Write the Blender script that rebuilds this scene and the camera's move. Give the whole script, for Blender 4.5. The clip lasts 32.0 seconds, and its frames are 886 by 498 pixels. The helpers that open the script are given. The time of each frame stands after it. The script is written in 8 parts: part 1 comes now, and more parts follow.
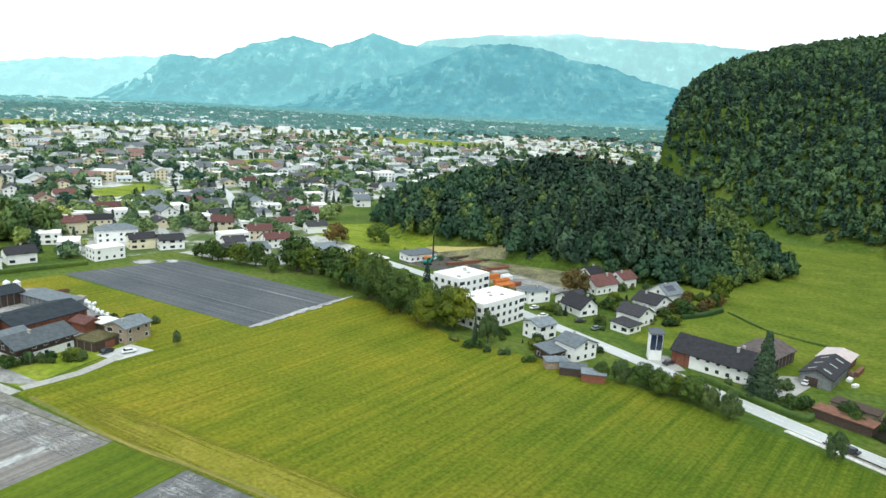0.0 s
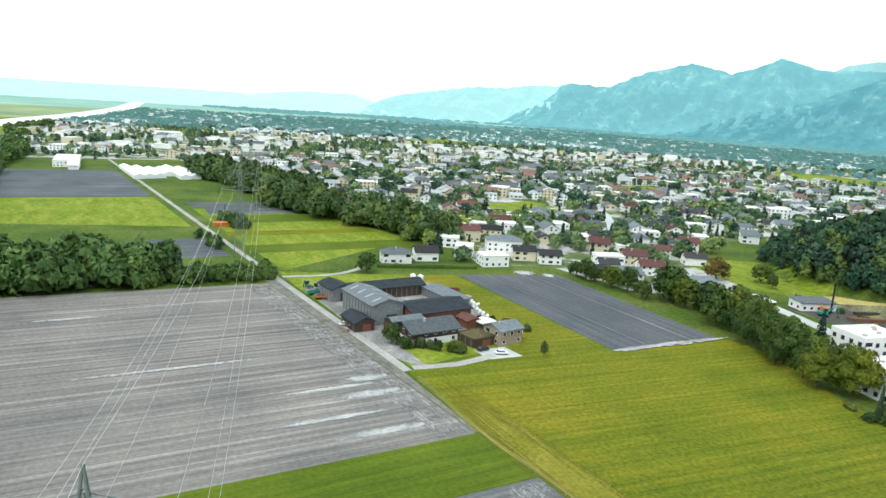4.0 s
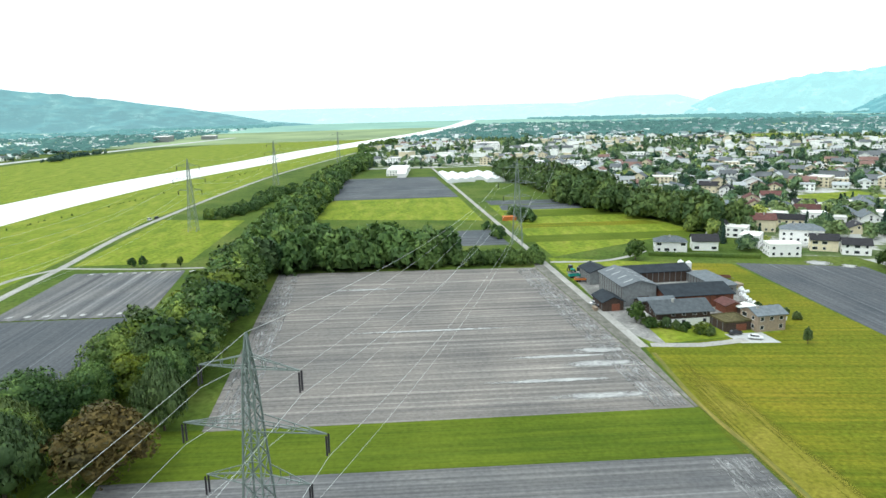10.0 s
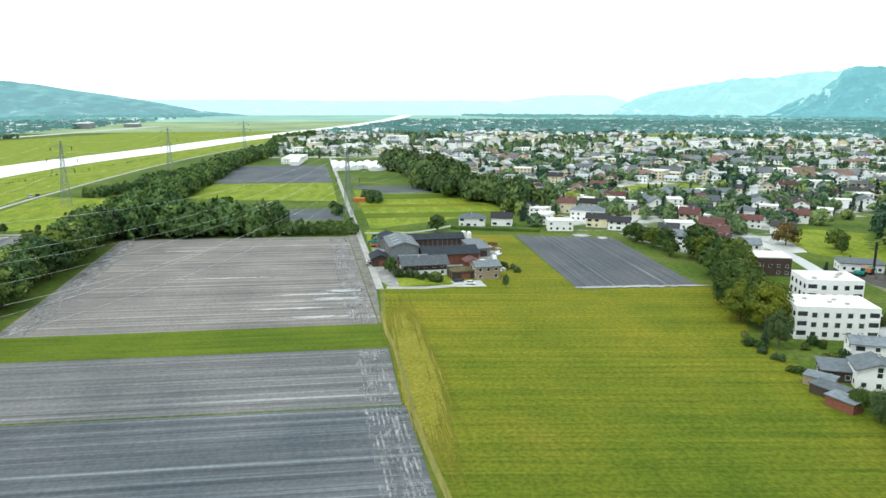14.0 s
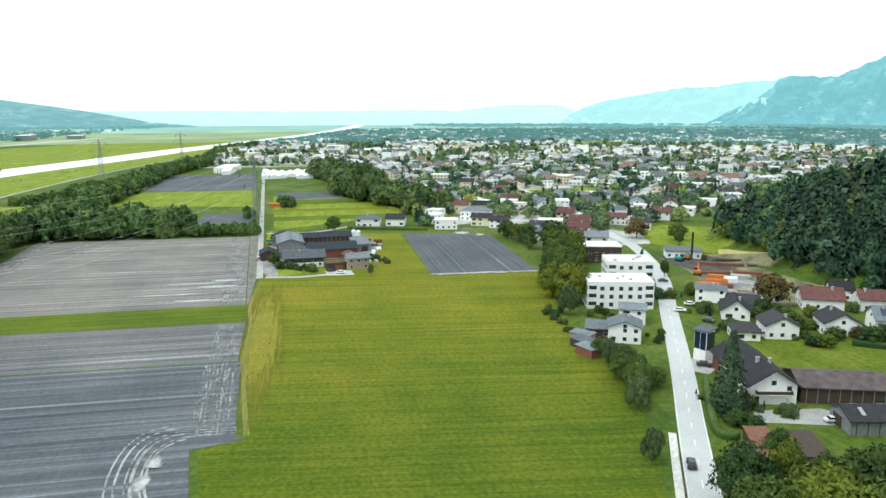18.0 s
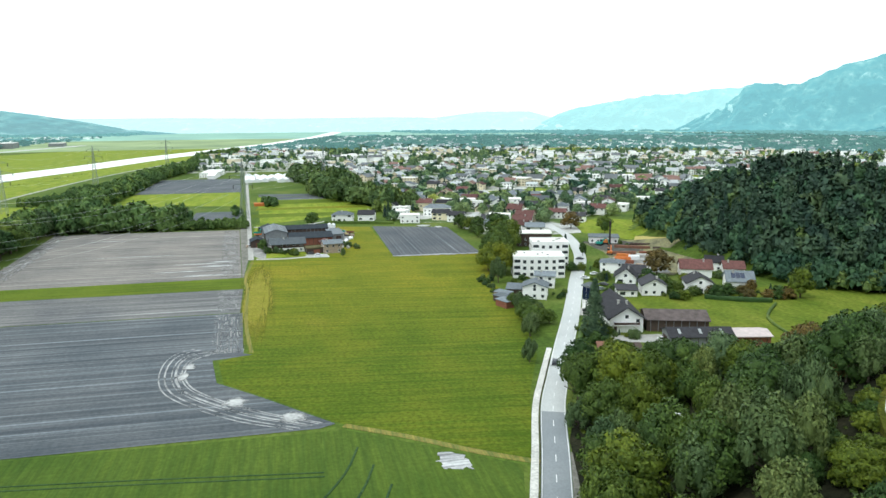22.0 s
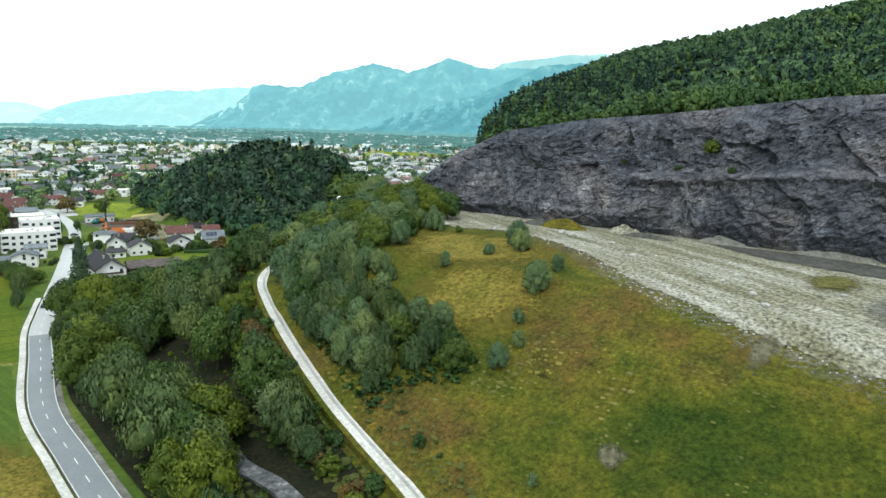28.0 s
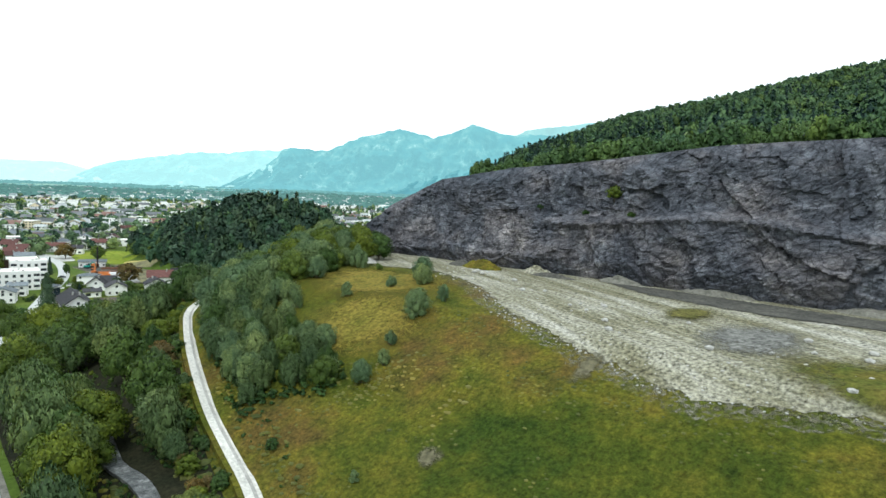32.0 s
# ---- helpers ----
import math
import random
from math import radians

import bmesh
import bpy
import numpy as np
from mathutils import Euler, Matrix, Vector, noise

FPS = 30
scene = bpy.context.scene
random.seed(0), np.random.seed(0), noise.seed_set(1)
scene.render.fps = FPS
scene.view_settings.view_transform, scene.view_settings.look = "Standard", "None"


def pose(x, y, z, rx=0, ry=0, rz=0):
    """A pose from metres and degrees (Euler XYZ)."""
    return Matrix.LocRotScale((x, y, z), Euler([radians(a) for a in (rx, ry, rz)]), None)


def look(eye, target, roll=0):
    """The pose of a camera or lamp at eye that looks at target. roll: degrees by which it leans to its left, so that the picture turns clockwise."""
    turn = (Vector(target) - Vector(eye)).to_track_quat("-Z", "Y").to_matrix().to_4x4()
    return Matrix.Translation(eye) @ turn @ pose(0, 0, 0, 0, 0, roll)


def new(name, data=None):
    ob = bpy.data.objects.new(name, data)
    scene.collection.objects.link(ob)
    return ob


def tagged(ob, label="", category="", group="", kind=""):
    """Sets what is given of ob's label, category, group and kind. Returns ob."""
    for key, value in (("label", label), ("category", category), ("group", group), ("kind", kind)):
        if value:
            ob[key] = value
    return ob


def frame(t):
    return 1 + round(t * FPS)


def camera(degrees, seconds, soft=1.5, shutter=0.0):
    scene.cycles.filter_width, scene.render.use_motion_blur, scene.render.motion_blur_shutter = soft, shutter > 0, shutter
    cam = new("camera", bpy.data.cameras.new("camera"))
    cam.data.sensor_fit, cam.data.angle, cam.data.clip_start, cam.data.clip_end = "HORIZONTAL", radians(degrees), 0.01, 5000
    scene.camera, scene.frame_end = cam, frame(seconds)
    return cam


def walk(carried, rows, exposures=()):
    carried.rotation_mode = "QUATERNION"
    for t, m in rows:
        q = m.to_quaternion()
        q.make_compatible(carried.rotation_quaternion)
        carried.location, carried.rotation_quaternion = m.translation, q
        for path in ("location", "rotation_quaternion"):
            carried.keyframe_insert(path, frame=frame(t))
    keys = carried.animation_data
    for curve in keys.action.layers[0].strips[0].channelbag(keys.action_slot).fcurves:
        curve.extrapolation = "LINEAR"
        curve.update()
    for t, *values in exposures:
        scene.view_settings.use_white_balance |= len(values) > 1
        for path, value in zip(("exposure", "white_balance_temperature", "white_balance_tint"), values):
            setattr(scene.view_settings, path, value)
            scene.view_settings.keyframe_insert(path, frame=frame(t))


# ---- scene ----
from mathutils.geometry import tessellate_polygon

cam = camera(64.5, 32.0)
METRES, EYE, TILT, LEAN, TURN = 384.6, 80.0, 0.0, 0.0, 30.2
ROWS = [
    (0.0, 0.0, 0.0, 0.0, 0.57, -11.88, -2.71),
    (0.5, -0.0003, 0.0006, 0.0006, 2.35, -11.77, -2.75),
    (1.0, -0.0002, 0.0012, 0.0005, 3.73, -11.58, -2.8),
    (1.5, -0.0009, 0.0015, 0.0002, 6.14, -11.43, -2.92),
    (2.0, -0.0021, 0.0034, -0.0006, 13.85, -11.52, -3.12),
    (2.5, -0.0018, 0.0048, -0.0018, 17.23, -11.39, -3.25),
    (3.0, -0.0019, 0.0051, -0.0029, 19.2, -11.27, -3.39),
    (3.5, -0.0034, 0.0053, -0.0038, 22.66, -11.21, -3.54),
    (4.0, -0.0054, 0.0075, -0.005, 31.06, -11.37, -3.6),
    (4.5, -0.0057, 0.0109, -0.0083, 35.45, -11.21, -3.55),
    (6.5, -0.0113, 0.0211, -0.0147, 53.17, -10.76, -2.37),
    (7.0, -0.0107, 0.0228, -0.016, 57.76, -10.68, -2.15),
    (7.5, -0.0103, 0.0228, -0.0172, 57.93, -10.28, -1.77),
    (8.0, -0.0072, 0.021, -0.0182, 58.23, -10.1, -0.97),
    (8.5, 0.0037, 0.0207, -0.0192, 58.94, -10.34, -0.17),
    (9.0, 0.0212, 0.0222, -0.02, 58.11, -10.62, 0.44),
    (9.5, 0.0397, 0.0251, -0.0212, 57.39, -10.88, 0.94),
    (10.0, 0.0658, 0.0303, -0.022, 56.63, -11.28, 1.4),
    (10.5, 0.0938, 0.0373, -0.0228, 55.92, -11.73, 1.74),
    (11.0, 0.1261, 0.0459, -0.024, 55.17, -12.13, 1.95),
    (11.5, 0.1564, 0.0548, -0.0252, 54.45, -12.45, 2.01),
    (12.0, 0.1904, 0.064, -0.0261, 53.63, -12.6, 1.86),
    (12.5, 0.2193, 0.0708, -0.0258, 53.08, -12.47, 1.51),
    (13.0, 0.249, 0.0751, -0.0268, 52.51, -12.29, 1.08),
    (13.5, 0.2713, 0.0779, -0.0272, 52.73, -11.96, 0.36),
    (14.0, 0.2886, 0.0799, -0.0268, 52.34, -11.68, -0.13),
    (14.5, 0.3006, 0.0811, -0.027, 51.8, -11.2, -0.28),
    (16.5, 0.3747, 0.0912, -0.0265, 49.97, -11.17, 0.93),
    (17.0, 0.3972, 0.0942, -0.0262, 49.7, -11.4, 0.79),
    (17.5, 0.4209, 0.0948, -0.025, 49.42, -11.15, 0.4),
    (18.0, 0.4406, 0.0914, -0.0234, 49.01, -10.93, 0.17),
    (18.5, 0.4617, 0.0843, -0.022, 48.65, -10.7, -0.01),
    (19.0, 0.4808, 0.075, -0.0207, 48.36, -10.51, -0.1),
    (19.5, 0.4996, 0.0637, -0.0197, 48.16, -10.44, -0.19),
    (20.0, 0.5174, 0.0523, -0.0196, 48.03, -10.34, -0.1),
    (20.5, 0.5375, 0.0374, -0.0192, 47.91, -10.31, 0.03),
    (21.0, 0.5571, 0.0229, -0.019, 47.84, -10.31, 0.13),
    (21.5, 0.5765, 0.0083, -0.0176, 47.75, -10.32, 0.21),
    (22.0, 0.5959, -0.0067, -0.0179, 47.27, -10.42, 0.29),
    (22.5, 0.6178, -0.0219, -0.0187, 44.07, -10.53, 0.41),
    (23.0, 0.6371, -0.0368, -0.0191, 40.42, -10.63, 0.47),
    (23.5, 0.6544, -0.0517, -0.0187, 34.91, -10.81, 0.48),
    (24.0, 0.6719, -0.0679, -0.0199, 31.24, -10.88, 0.3),
    (24.5, 0.69, -0.083, -0.0221, 20.67, -11.24, 0.22),
    (25.0, 0.7018, -0.0991, -0.0226, 12.79, -11.31, -0.27),
    (25.5, 0.7114, -0.1052, -0.0242, 11.46, -11.1, -0.86),
    (26.0, 0.7184, -0.109, -0.0252, 10.48, -10.83, -1.42),
    (26.5, 0.7228, -0.1114, -0.0268, 9.41, -10.18, -1.79),
    (28.5, 0.7456, -0.1597, -0.0301, 10.12, -10.35, -1.2),
    (29.0, 0.7525, -0.1714, -0.0315, 9.98, -10.48, -1.08),
    (29.5, 0.7614, -0.177, -0.0328, 9.2, -10.8, -0.96),
    (30.0, 0.7741, -0.1785, -0.0345, 9.32, -11.03, -0.91),
    (30.5, 0.7897, -0.1764, -0.0363, 9.44, -9.99, -0.84),
    (31.0, 0.8073, -0.1715, -0.0382, 9.55, -8.72, -0.99),
    (31.5, 0.8241, -0.1663, -0.0409, 10.49, -6.82, -1.54),
    (32.0, 0.8351, -0.1634, -0.0433, 12.35, -5.11, -2.11),
]
walk(cam, [(t, pose(0, 0, EYE, TILT, LEAN, TURN) @ pose(METRES * x, METRES * y, METRES * z, 90 + pitch, roll, yaw)) for t, x, y, z, yaw, pitch, roll in ROWS], [(0.0, 0.0, 5850, 4), (32.0, 0.0, 5850, 4)])


# ---- world and light ----
world = bpy.data.worlds.new("overcast_sky")
scene.world = world
world.use_nodes = True
wn, wl = world.node_tree.nodes, world.node_tree.links
sky = wn.new("ShaderNodeTexSky")
sky.sky_type, sky.sun_disc = "NISHITA", False
sky.sun_elevation, sky.sun_rotation = radians(48), radians(200)
sky.dust_density, sky.air_density = 4.0, 1.5
sky_scale = wn.new("ShaderNodeMix")
sky_scale.data_type, sky_scale.blend_type = "RGBA", "MULTIPLY"
sky_scale.inputs[0].default_value = 1.0
sky_scale.inputs[7].default_value = (0.1, 0.1, 0.1, 1)
wl.new(sky.outputs[0], sky_scale.inputs[6])
cloud = wn.new("ShaderNodeMix")
cloud.data_type = "RGBA"
cloud.inputs[0].default_value = 0.85
cloud.inputs[7].default_value = (1.6, 1.63, 1.6, 1)
wl.new(sky_scale.outputs[2], cloud.inputs[6])
wl.new(cloud.outputs[2], wn["Background"].inputs[0])
wn["Background"].inputs[1].default_value = 1.0
sun_data = bpy.data.lights.new("sun", "SUN")
sun_data.energy, sun_data.angle, sun_data.color = 1.5, radians(11), (1.0, 0.96, 0.88)
sun = new("sun", sun_data)
sun.matrix_world = look((0, 0, 500), (-0.3 * 100, 0.55 * 100, 500 - 100))


# ---- materials ----
def node_mat(name, rough=0.9, spec=0.2):
    m = bpy.data.materials.new(name)
    m.use_nodes = True
    b = m.node_tree.nodes["Principled BSDF"]
    b.inputs["Roughness"].default_value = rough
    b.inputs["Specular IOR Level"].default_value = spec
    return m, m.node_tree.nodes, m.node_tree.links, b


def ramp(nodes, links, fac, stops):
    r = nodes.new("ShaderNodeValToRGB")
    while len(r.color_ramp.elements) < len(stops):
        r.color_ramp.elements.new(0.5)
    for e, (p, c) in zip(r.color_ramp.elements, stops):
        e.position, e.color = p, (*c, 1)
    links.new(fac, r.inputs[0])
    return r.outputs[0]


def noise_tex(nodes, links, scale, detail=4, stretch=(1, 1, 1), turn=0.0, rough=0.6):
    geo = nodes.new("ShaderNodeNewGeometry")
    mp = nodes.new("ShaderNodeMapping")
    mp.vector_type = "TEXTURE"
    mp.inputs["Scale"].default_value = tuple(1 / v for v in stretch)
    mp.inputs["Rotation"].default_value = (0, 0, turn)
    links.new(geo.outputs["Position"], mp.inputs[0])
    n = nodes.new("ShaderNodeTexNoise")
    n.inputs["Scale"].default_value, n.inputs["Detail"].default_value, n.inputs["Roughness"].default_value = scale, detail, rough
    links.new(mp.outputs[0], n.inputs["Vector"])
    return n.outputs["Fac"]


def mixed(nodes, links, fac, a, b, blend="MIX"):
    x = nodes.new("ShaderNodeMix")
    x.data_type, x.blend_type = "RGBA", blend
    for sock, v in ((0, fac), (6, a), (7, b)):
        if isinstance(v, (int, float)):
            x.inputs[sock].default_value = v
        elif isinstance(v, tuple):
            x.inputs[sock].default_value = (*v, 1)
        else:
            links.new(v, x.inputs[sock])
    return x.outputs[2]


def earth(name, stops, big=0.02, small=0.6, stretch=(1, 1, 1), turn=0.0, grain=0.35, bump=0.3, rough=0.95):
    """Grass, soil, gravel: a large drift of colour and a fine grain, both in metres."""
    m, n, l, b = node_mat(name, rough, 0.1)
    c = ramp(n, l, noise_tex(n, l, big, 5, stretch, turn), stops)
    g = noise_tex(n, l, small, 6)
    gr = ramp(n, l, g, [(0.3, (1 - grain,) * 3), (0.7, (1 + grain,) * 3)])
    l.new(mixed(n, l, 1.0, c, gr, "MULTIPLY"), b.inputs["Base Color"])
    bp = n.new("ShaderNodeBump")
    bp.inputs["Strength"].default_value, bp.inputs["Distance"].default_value = bump, 0.3
    l.new(g, bp.inputs["Height"])
    l.new(bp.outputs[0], b.inputs["Normal"])
    return m


def streaks(name, stops, lines, stretch, freq=0.45, grain=0.18, turn=0.0, green=None):
    """Tilled or mown land: a drift of colour crossed by long fine streaks along one direction."""
    m, n, l, b = node_mat(name, 0.95, 0.08)
    c = ramp(n, l, noise_tex(n, l, 0.03, 4), stops)
    if green:
        # the sward changes along x, from green[0] to green[1], into the colour green[2], with an uneven border
        geo, sep, mr, add = (n.new(q) for q in ("ShaderNodeNewGeometry", "ShaderNodeSeparateXYZ", "ShaderNodeMapRange", "ShaderNodeMath"))
        l.new(geo.outputs["Position"], sep.inputs[0])
        add.operation = "MULTIPLY_ADD"
        l.new(noise_tex(n, l, 0.025, 5), add.inputs[0])
        add.inputs[1].default_value = 90.0
        l.new(sep.outputs[0], add.inputs[2])
        l.new(add.outputs[0], mr.inputs[0])
        mr.inputs[1].default_value, mr.inputs[2].default_value = green[0] + 45, green[1] + 45
        c = mixed(n, l, mr.outputs[0], c, mixed(n, l, 1.0, c, green[2], "MULTIPLY"))
    wide = ramp(n, l, noise_tex(n, l, freq, 3, stretch, turn, rough=0.7), lines)
    fine = ramp(n, l, noise_tex(n, l, freq * 3.2, 2, stretch, turn), [(0.35, (0.9,) * 3), (0.65, (1.1,) * 3)])
    g = noise_tex(n, l, 0.9, 5)
    gr = ramp(n, l, g, [(0.3, (1 - grain,) * 3), (0.7, (1 + grain,) * 3)])
    c = mixed(n, l, 1.0, mixed(n, l, 1.0, c, wide, "MULTIPLY"), mixed(n, l, 1.0, fine, gr, "MULTIPLY"), "MULTIPLY")
    l.new(c, b.inputs["Base Color"])
    bp = n.new("ShaderNodeBump")
    bp.inputs["Strength"].default_value, bp.inputs["Distance"].default_value = 0.3, 0.2
    l.new(g, bp.inputs["Height"])
    l.new(bp.outputs[0], b.inputs["Normal"])
    return m


def soft_patch(name, stops, low=0.42, high=0.6, big=0.3, grain=0.3, stretch=(1, 1, 1)):
    """Thin cover that frays out towards its edges, letting the ground show between."""
    m = earth(name, stops, 0.15, 1.0, grain=grain)
    n, l = m.node_tree.nodes, m.node_tree.links
    tc = n.new("ShaderNodeTexCoord")
    mp = n.new("ShaderNodeMapping")
    mp.inputs["Location"].default_value, mp.inputs["Scale"].default_value = (-1, -1, 0), (2, 2, 0)
    l.new(tc.outputs["Generated"], mp.inputs[0])
    gr = n.new("ShaderNodeTexGradient")
    gr.gradient_type = "SPHERICAL"
    l.new(mp.outputs[0], gr.inputs[0])
    add = n.new("ShaderNodeMath")
    add.operation = "MULTIPLY_ADD"
    l.new(gr.outputs["Fac"], add.inputs[0])
    add.inputs[1].default_value = 0.75
    l.new(noise_tex(n, l, big, 6, stretch, rough=0.7), add.inputs[2])
    a = ramp(n, l, add.outputs[0], [(low + 0.2, (0, 0, 0)), (high + 0.3, (1, 1, 1))])
    rim = ramp(n, l, gr.outputs["Fac"], [(0.0, (0, 0, 0)), (0.45, (1, 1, 1))])
    a = mixed(n, l, 1.0, a, rim, "MULTIPLY")
    tr, mx = n.new("ShaderNodeBsdfTransparent"), n.new("ShaderNodeMixShader")
    l.new(a, mx.inputs[0])
    l.new(tr.outputs[0], mx.inputs[1])
    l.new(n["Principled BSDF"].outputs[0], mx.inputs[2])
    l.new(mx.outputs[0], n["Material Output"].inputs[0])
    return m


def broken(name, stops, low, high, scale, stretch):
    """Dust left in broken streaks, with the soil showing between."""
    m = earth(name, stops, 0.15, 1.0, grain=0.3)
    n, l = m.node_tree.nodes, m.node_tree.links
    a = ramp(n, l, noise_tex(n, l, scale, 5, stretch, rough=0.7), [(low, (0, 0, 0)), (high, (1, 1, 1))])
    tr, mx = n.new("ShaderNodeBsdfTransparent"), n.new("ShaderNodeMixShader")
    l.new(a, mx.inputs[0])
    l.new(tr.outputs[0], mx.inputs[1])
    l.new(n["Principled BSDF"].outputs[0], mx.inputs[2])
    l.new(mx.outputs[0], n["Material Output"].inputs[0])
    return m


def paint(name, c, rough=0.8, vary=0.12, scale=0.8, spec=0.2, metal=0.0, rand=0.0):
    """Plaster, wood, sheet metal: one colour with stains; rand shifts it from thing to thing."""
    m, n, l, b = node_mat(name, rough, spec)
    b.inputs["Metallic"].default_value = metal
    f = noise_tex(n, l, scale, 6)
    col = ramp(n, l, f, [(0.3, tuple(v * (1 - vary) for v in c)), (0.7, tuple(min(1, v * (1 + vary)) for v in c))])
    if rand:
        oi = n.new("ShaderNodeObjectInfo")
        k = ramp(n, l, oi.outputs["Random"], [(0.0, (1 - rand,) * 3), (1.0, (1 + rand,) * 3)])
        col = mixed(n, l, 1.0, col, k, "MULTIPLY")
    l.new(col, b.inputs["Base Color"])
    return m


def foliage(name, dark, light, rand=0.3, trans=0.2, cells=0.12, cell_size=9.0):
    """Leaves: soft change from cluster to cluster, a hue of its own for each tree or patch of the wood."""
    m, n, l, b = node_mat(name, 0.6, 0.2)
    geo, oi = n.new("ShaderNodeNewGeometry"), n.new("ShaderNodeObjectInfo")
    mid = [tuple(d + (q - d) * u for d, q in zip(dark, light)) for u in (0.18, 0.82)]
    c = ramp(n, l, geo.outputs["Random Per Island"], [(0.0, mid[0]), (1.0, mid[1])])
    k = ramp(n, l, oi.outputs["Random"], [(0.0, (1 - rand, 1 - rand * 0.7, 1 - rand * 0.4)), (0.5, (1, 1, 1)), (1.0, (1 + rand * 1.3, 1 + rand * 0.7, 1))])
    vor = n.new("ShaderNodeTexVoronoi")
    vor.voronoi_dimensions = "2D"
    vor.inputs["Scale"].default_value = 1 / cell_size
    l.new(geo.outputs["Position"], vor.inputs["Vector"])
    sep = n.new("ShaderNodeSeparateColor")
    l.new(vor.outputs["Color"], sep.inputs[0])
    cell = ramp(n, l, sep.outputs[0], [(0.0, (1 - cells * 2, 1 - cells * 1.5, 1 - cells)), (0.5, (1, 1, 1)), (0.85, (1 + cells * 1.6, 1 + cells * 1.3, 1 + cells)), (1.0, (1 + cells * 4, 1 + cells * 2.5, 1))])
    big = ramp(n, l, noise_tex(n, l, 0.05, 3), [(0.3, (0.8, 0.87, 0.92)), (0.7, (1.18, 1.1, 1.0))])
    fine = ramp(n, l, noise_tex(n, l, 1.1, 4, rough=0.7), [(0.3, (0.72, 0.74, 0.76)), (0.5, (1, 1, 1)), (0.7, (1.28, 1.24, 1.16))])
    c = mixed(n, l, 1.0, mixed(n, l, 1.0, mixed(n, l, 1.0, c, k, "MULTIPLY"), cell, "MULTIPLY"), mixed(n, l, 1.0, big, fine, "MULTIPLY"), "MULTIPLY")
    l.new(c, b.inputs["Base Color"])
    tr = n.new("ShaderNodeBsdfTranslucent")
    l.new(c, tr.inputs[0])
    mx = n.new("ShaderNodeMixShader")
    mx.inputs[0].default_value = trans
    l.new(b.outputs[0], mx.inputs[1])
    l.new(tr.outputs[0], mx.inputs[2])
    l.new(mx.outputs[0], n["Material Output"].inputs[0])
    return m


def cliff_rock():
    """Dark slate-blue rock with purple beds, pale broken faces and fine cracks."""
    m, n, l, b = node_mat("cliff_rock", 0.85, 0.25)
    tone = ramp(n, l, noise_tex(n, l, 0.05, 5, (0.7, 1, 1.0)), [(0.28, (0.044, 0.052, 0.066)), (0.46, (0.09, 0.093, 0.108)), (0.6, (0.15, 0.138, 0.142)), (0.72, (0.125, 0.122, 0.078))])
    beds = ramp(n, l, noise_tex(n, l, 0.3, 6, (0.6, 1, 1.5), 0.0, 0.75), [(0.32, (0.4, 0.4, 0.44)), (0.5, (1, 1, 1)), (0.62, (1.45, 1.45, 1.45)), (0.72, (2.8, 2.8, 2.75))])
    chips = noise_tex(n, l, 1.6, 7, (0.8, 1, 1.2), 0.0, 0.8)
    fleck = ramp(n, l, chips, [(0.34, (0.6, 0.6, 0.62)), (0.5, (1, 1, 1)), (0.64, (1.5, 1.5, 1.5)), (0.74, (2.6, 2.65, 2.7))])
    vor = n.new("ShaderNodeTexVoronoi")
    vor.feature = "DISTANCE_TO_EDGE"
    vor.inputs["Scale"].default_value = 0.3
    tc = n.new("ShaderNodeNewGeometry")
    warp = n.new("ShaderNodeVectorMath")
    warp.operation = "MULTIPLY_ADD"
    nz = n.new("ShaderNodeTexNoise")
    nz.inputs["Scale"].default_value = 0.25
    l.new(tc.outputs["Position"], nz.inputs["Vector"])
    warp.inputs[1].default_value = (6, 6, 6)
    l.new(nz.outputs["Color"], warp.inputs[0])
    l.new(tc.outputs["Position"], warp.inputs[2])
    l.new(warp.outputs[0], vor.inputs["Vector"])
    crack = ramp(n, l, vor.outputs["Distance"], [(0.0, (0.4, 0.4, 0.42)), (0.09, (1, 1, 1))])
    wash = ramp(n, l, noise_tex(n, l, 0.16, 4, (1, 1, 0.22)), [(0.56, (1, 1, 1)), (0.72, (2.1, 2.1, 2.0))])
    c = mixed(n, l, 1.0, mixed(n, l, 1.0, mixed(n, l, 1.0, tone, beds, "MULTIPLY"), mixed(n, l, 1.0, fleck, crack, "MULTIPLY"), "MULTIPLY"), wash, "MULTIPLY")
    l.new(c, b.inputs["Base Color"])
    bp = n.new("ShaderNodeBump")
    bp.inputs["Strength"].default_value, bp.inputs["Distance"].default_value = 1.0, 0.5
    l.new(chips, bp.inputs["Height"])
    l.new(bp.outputs[0], b.inputs["Normal"])
    return m


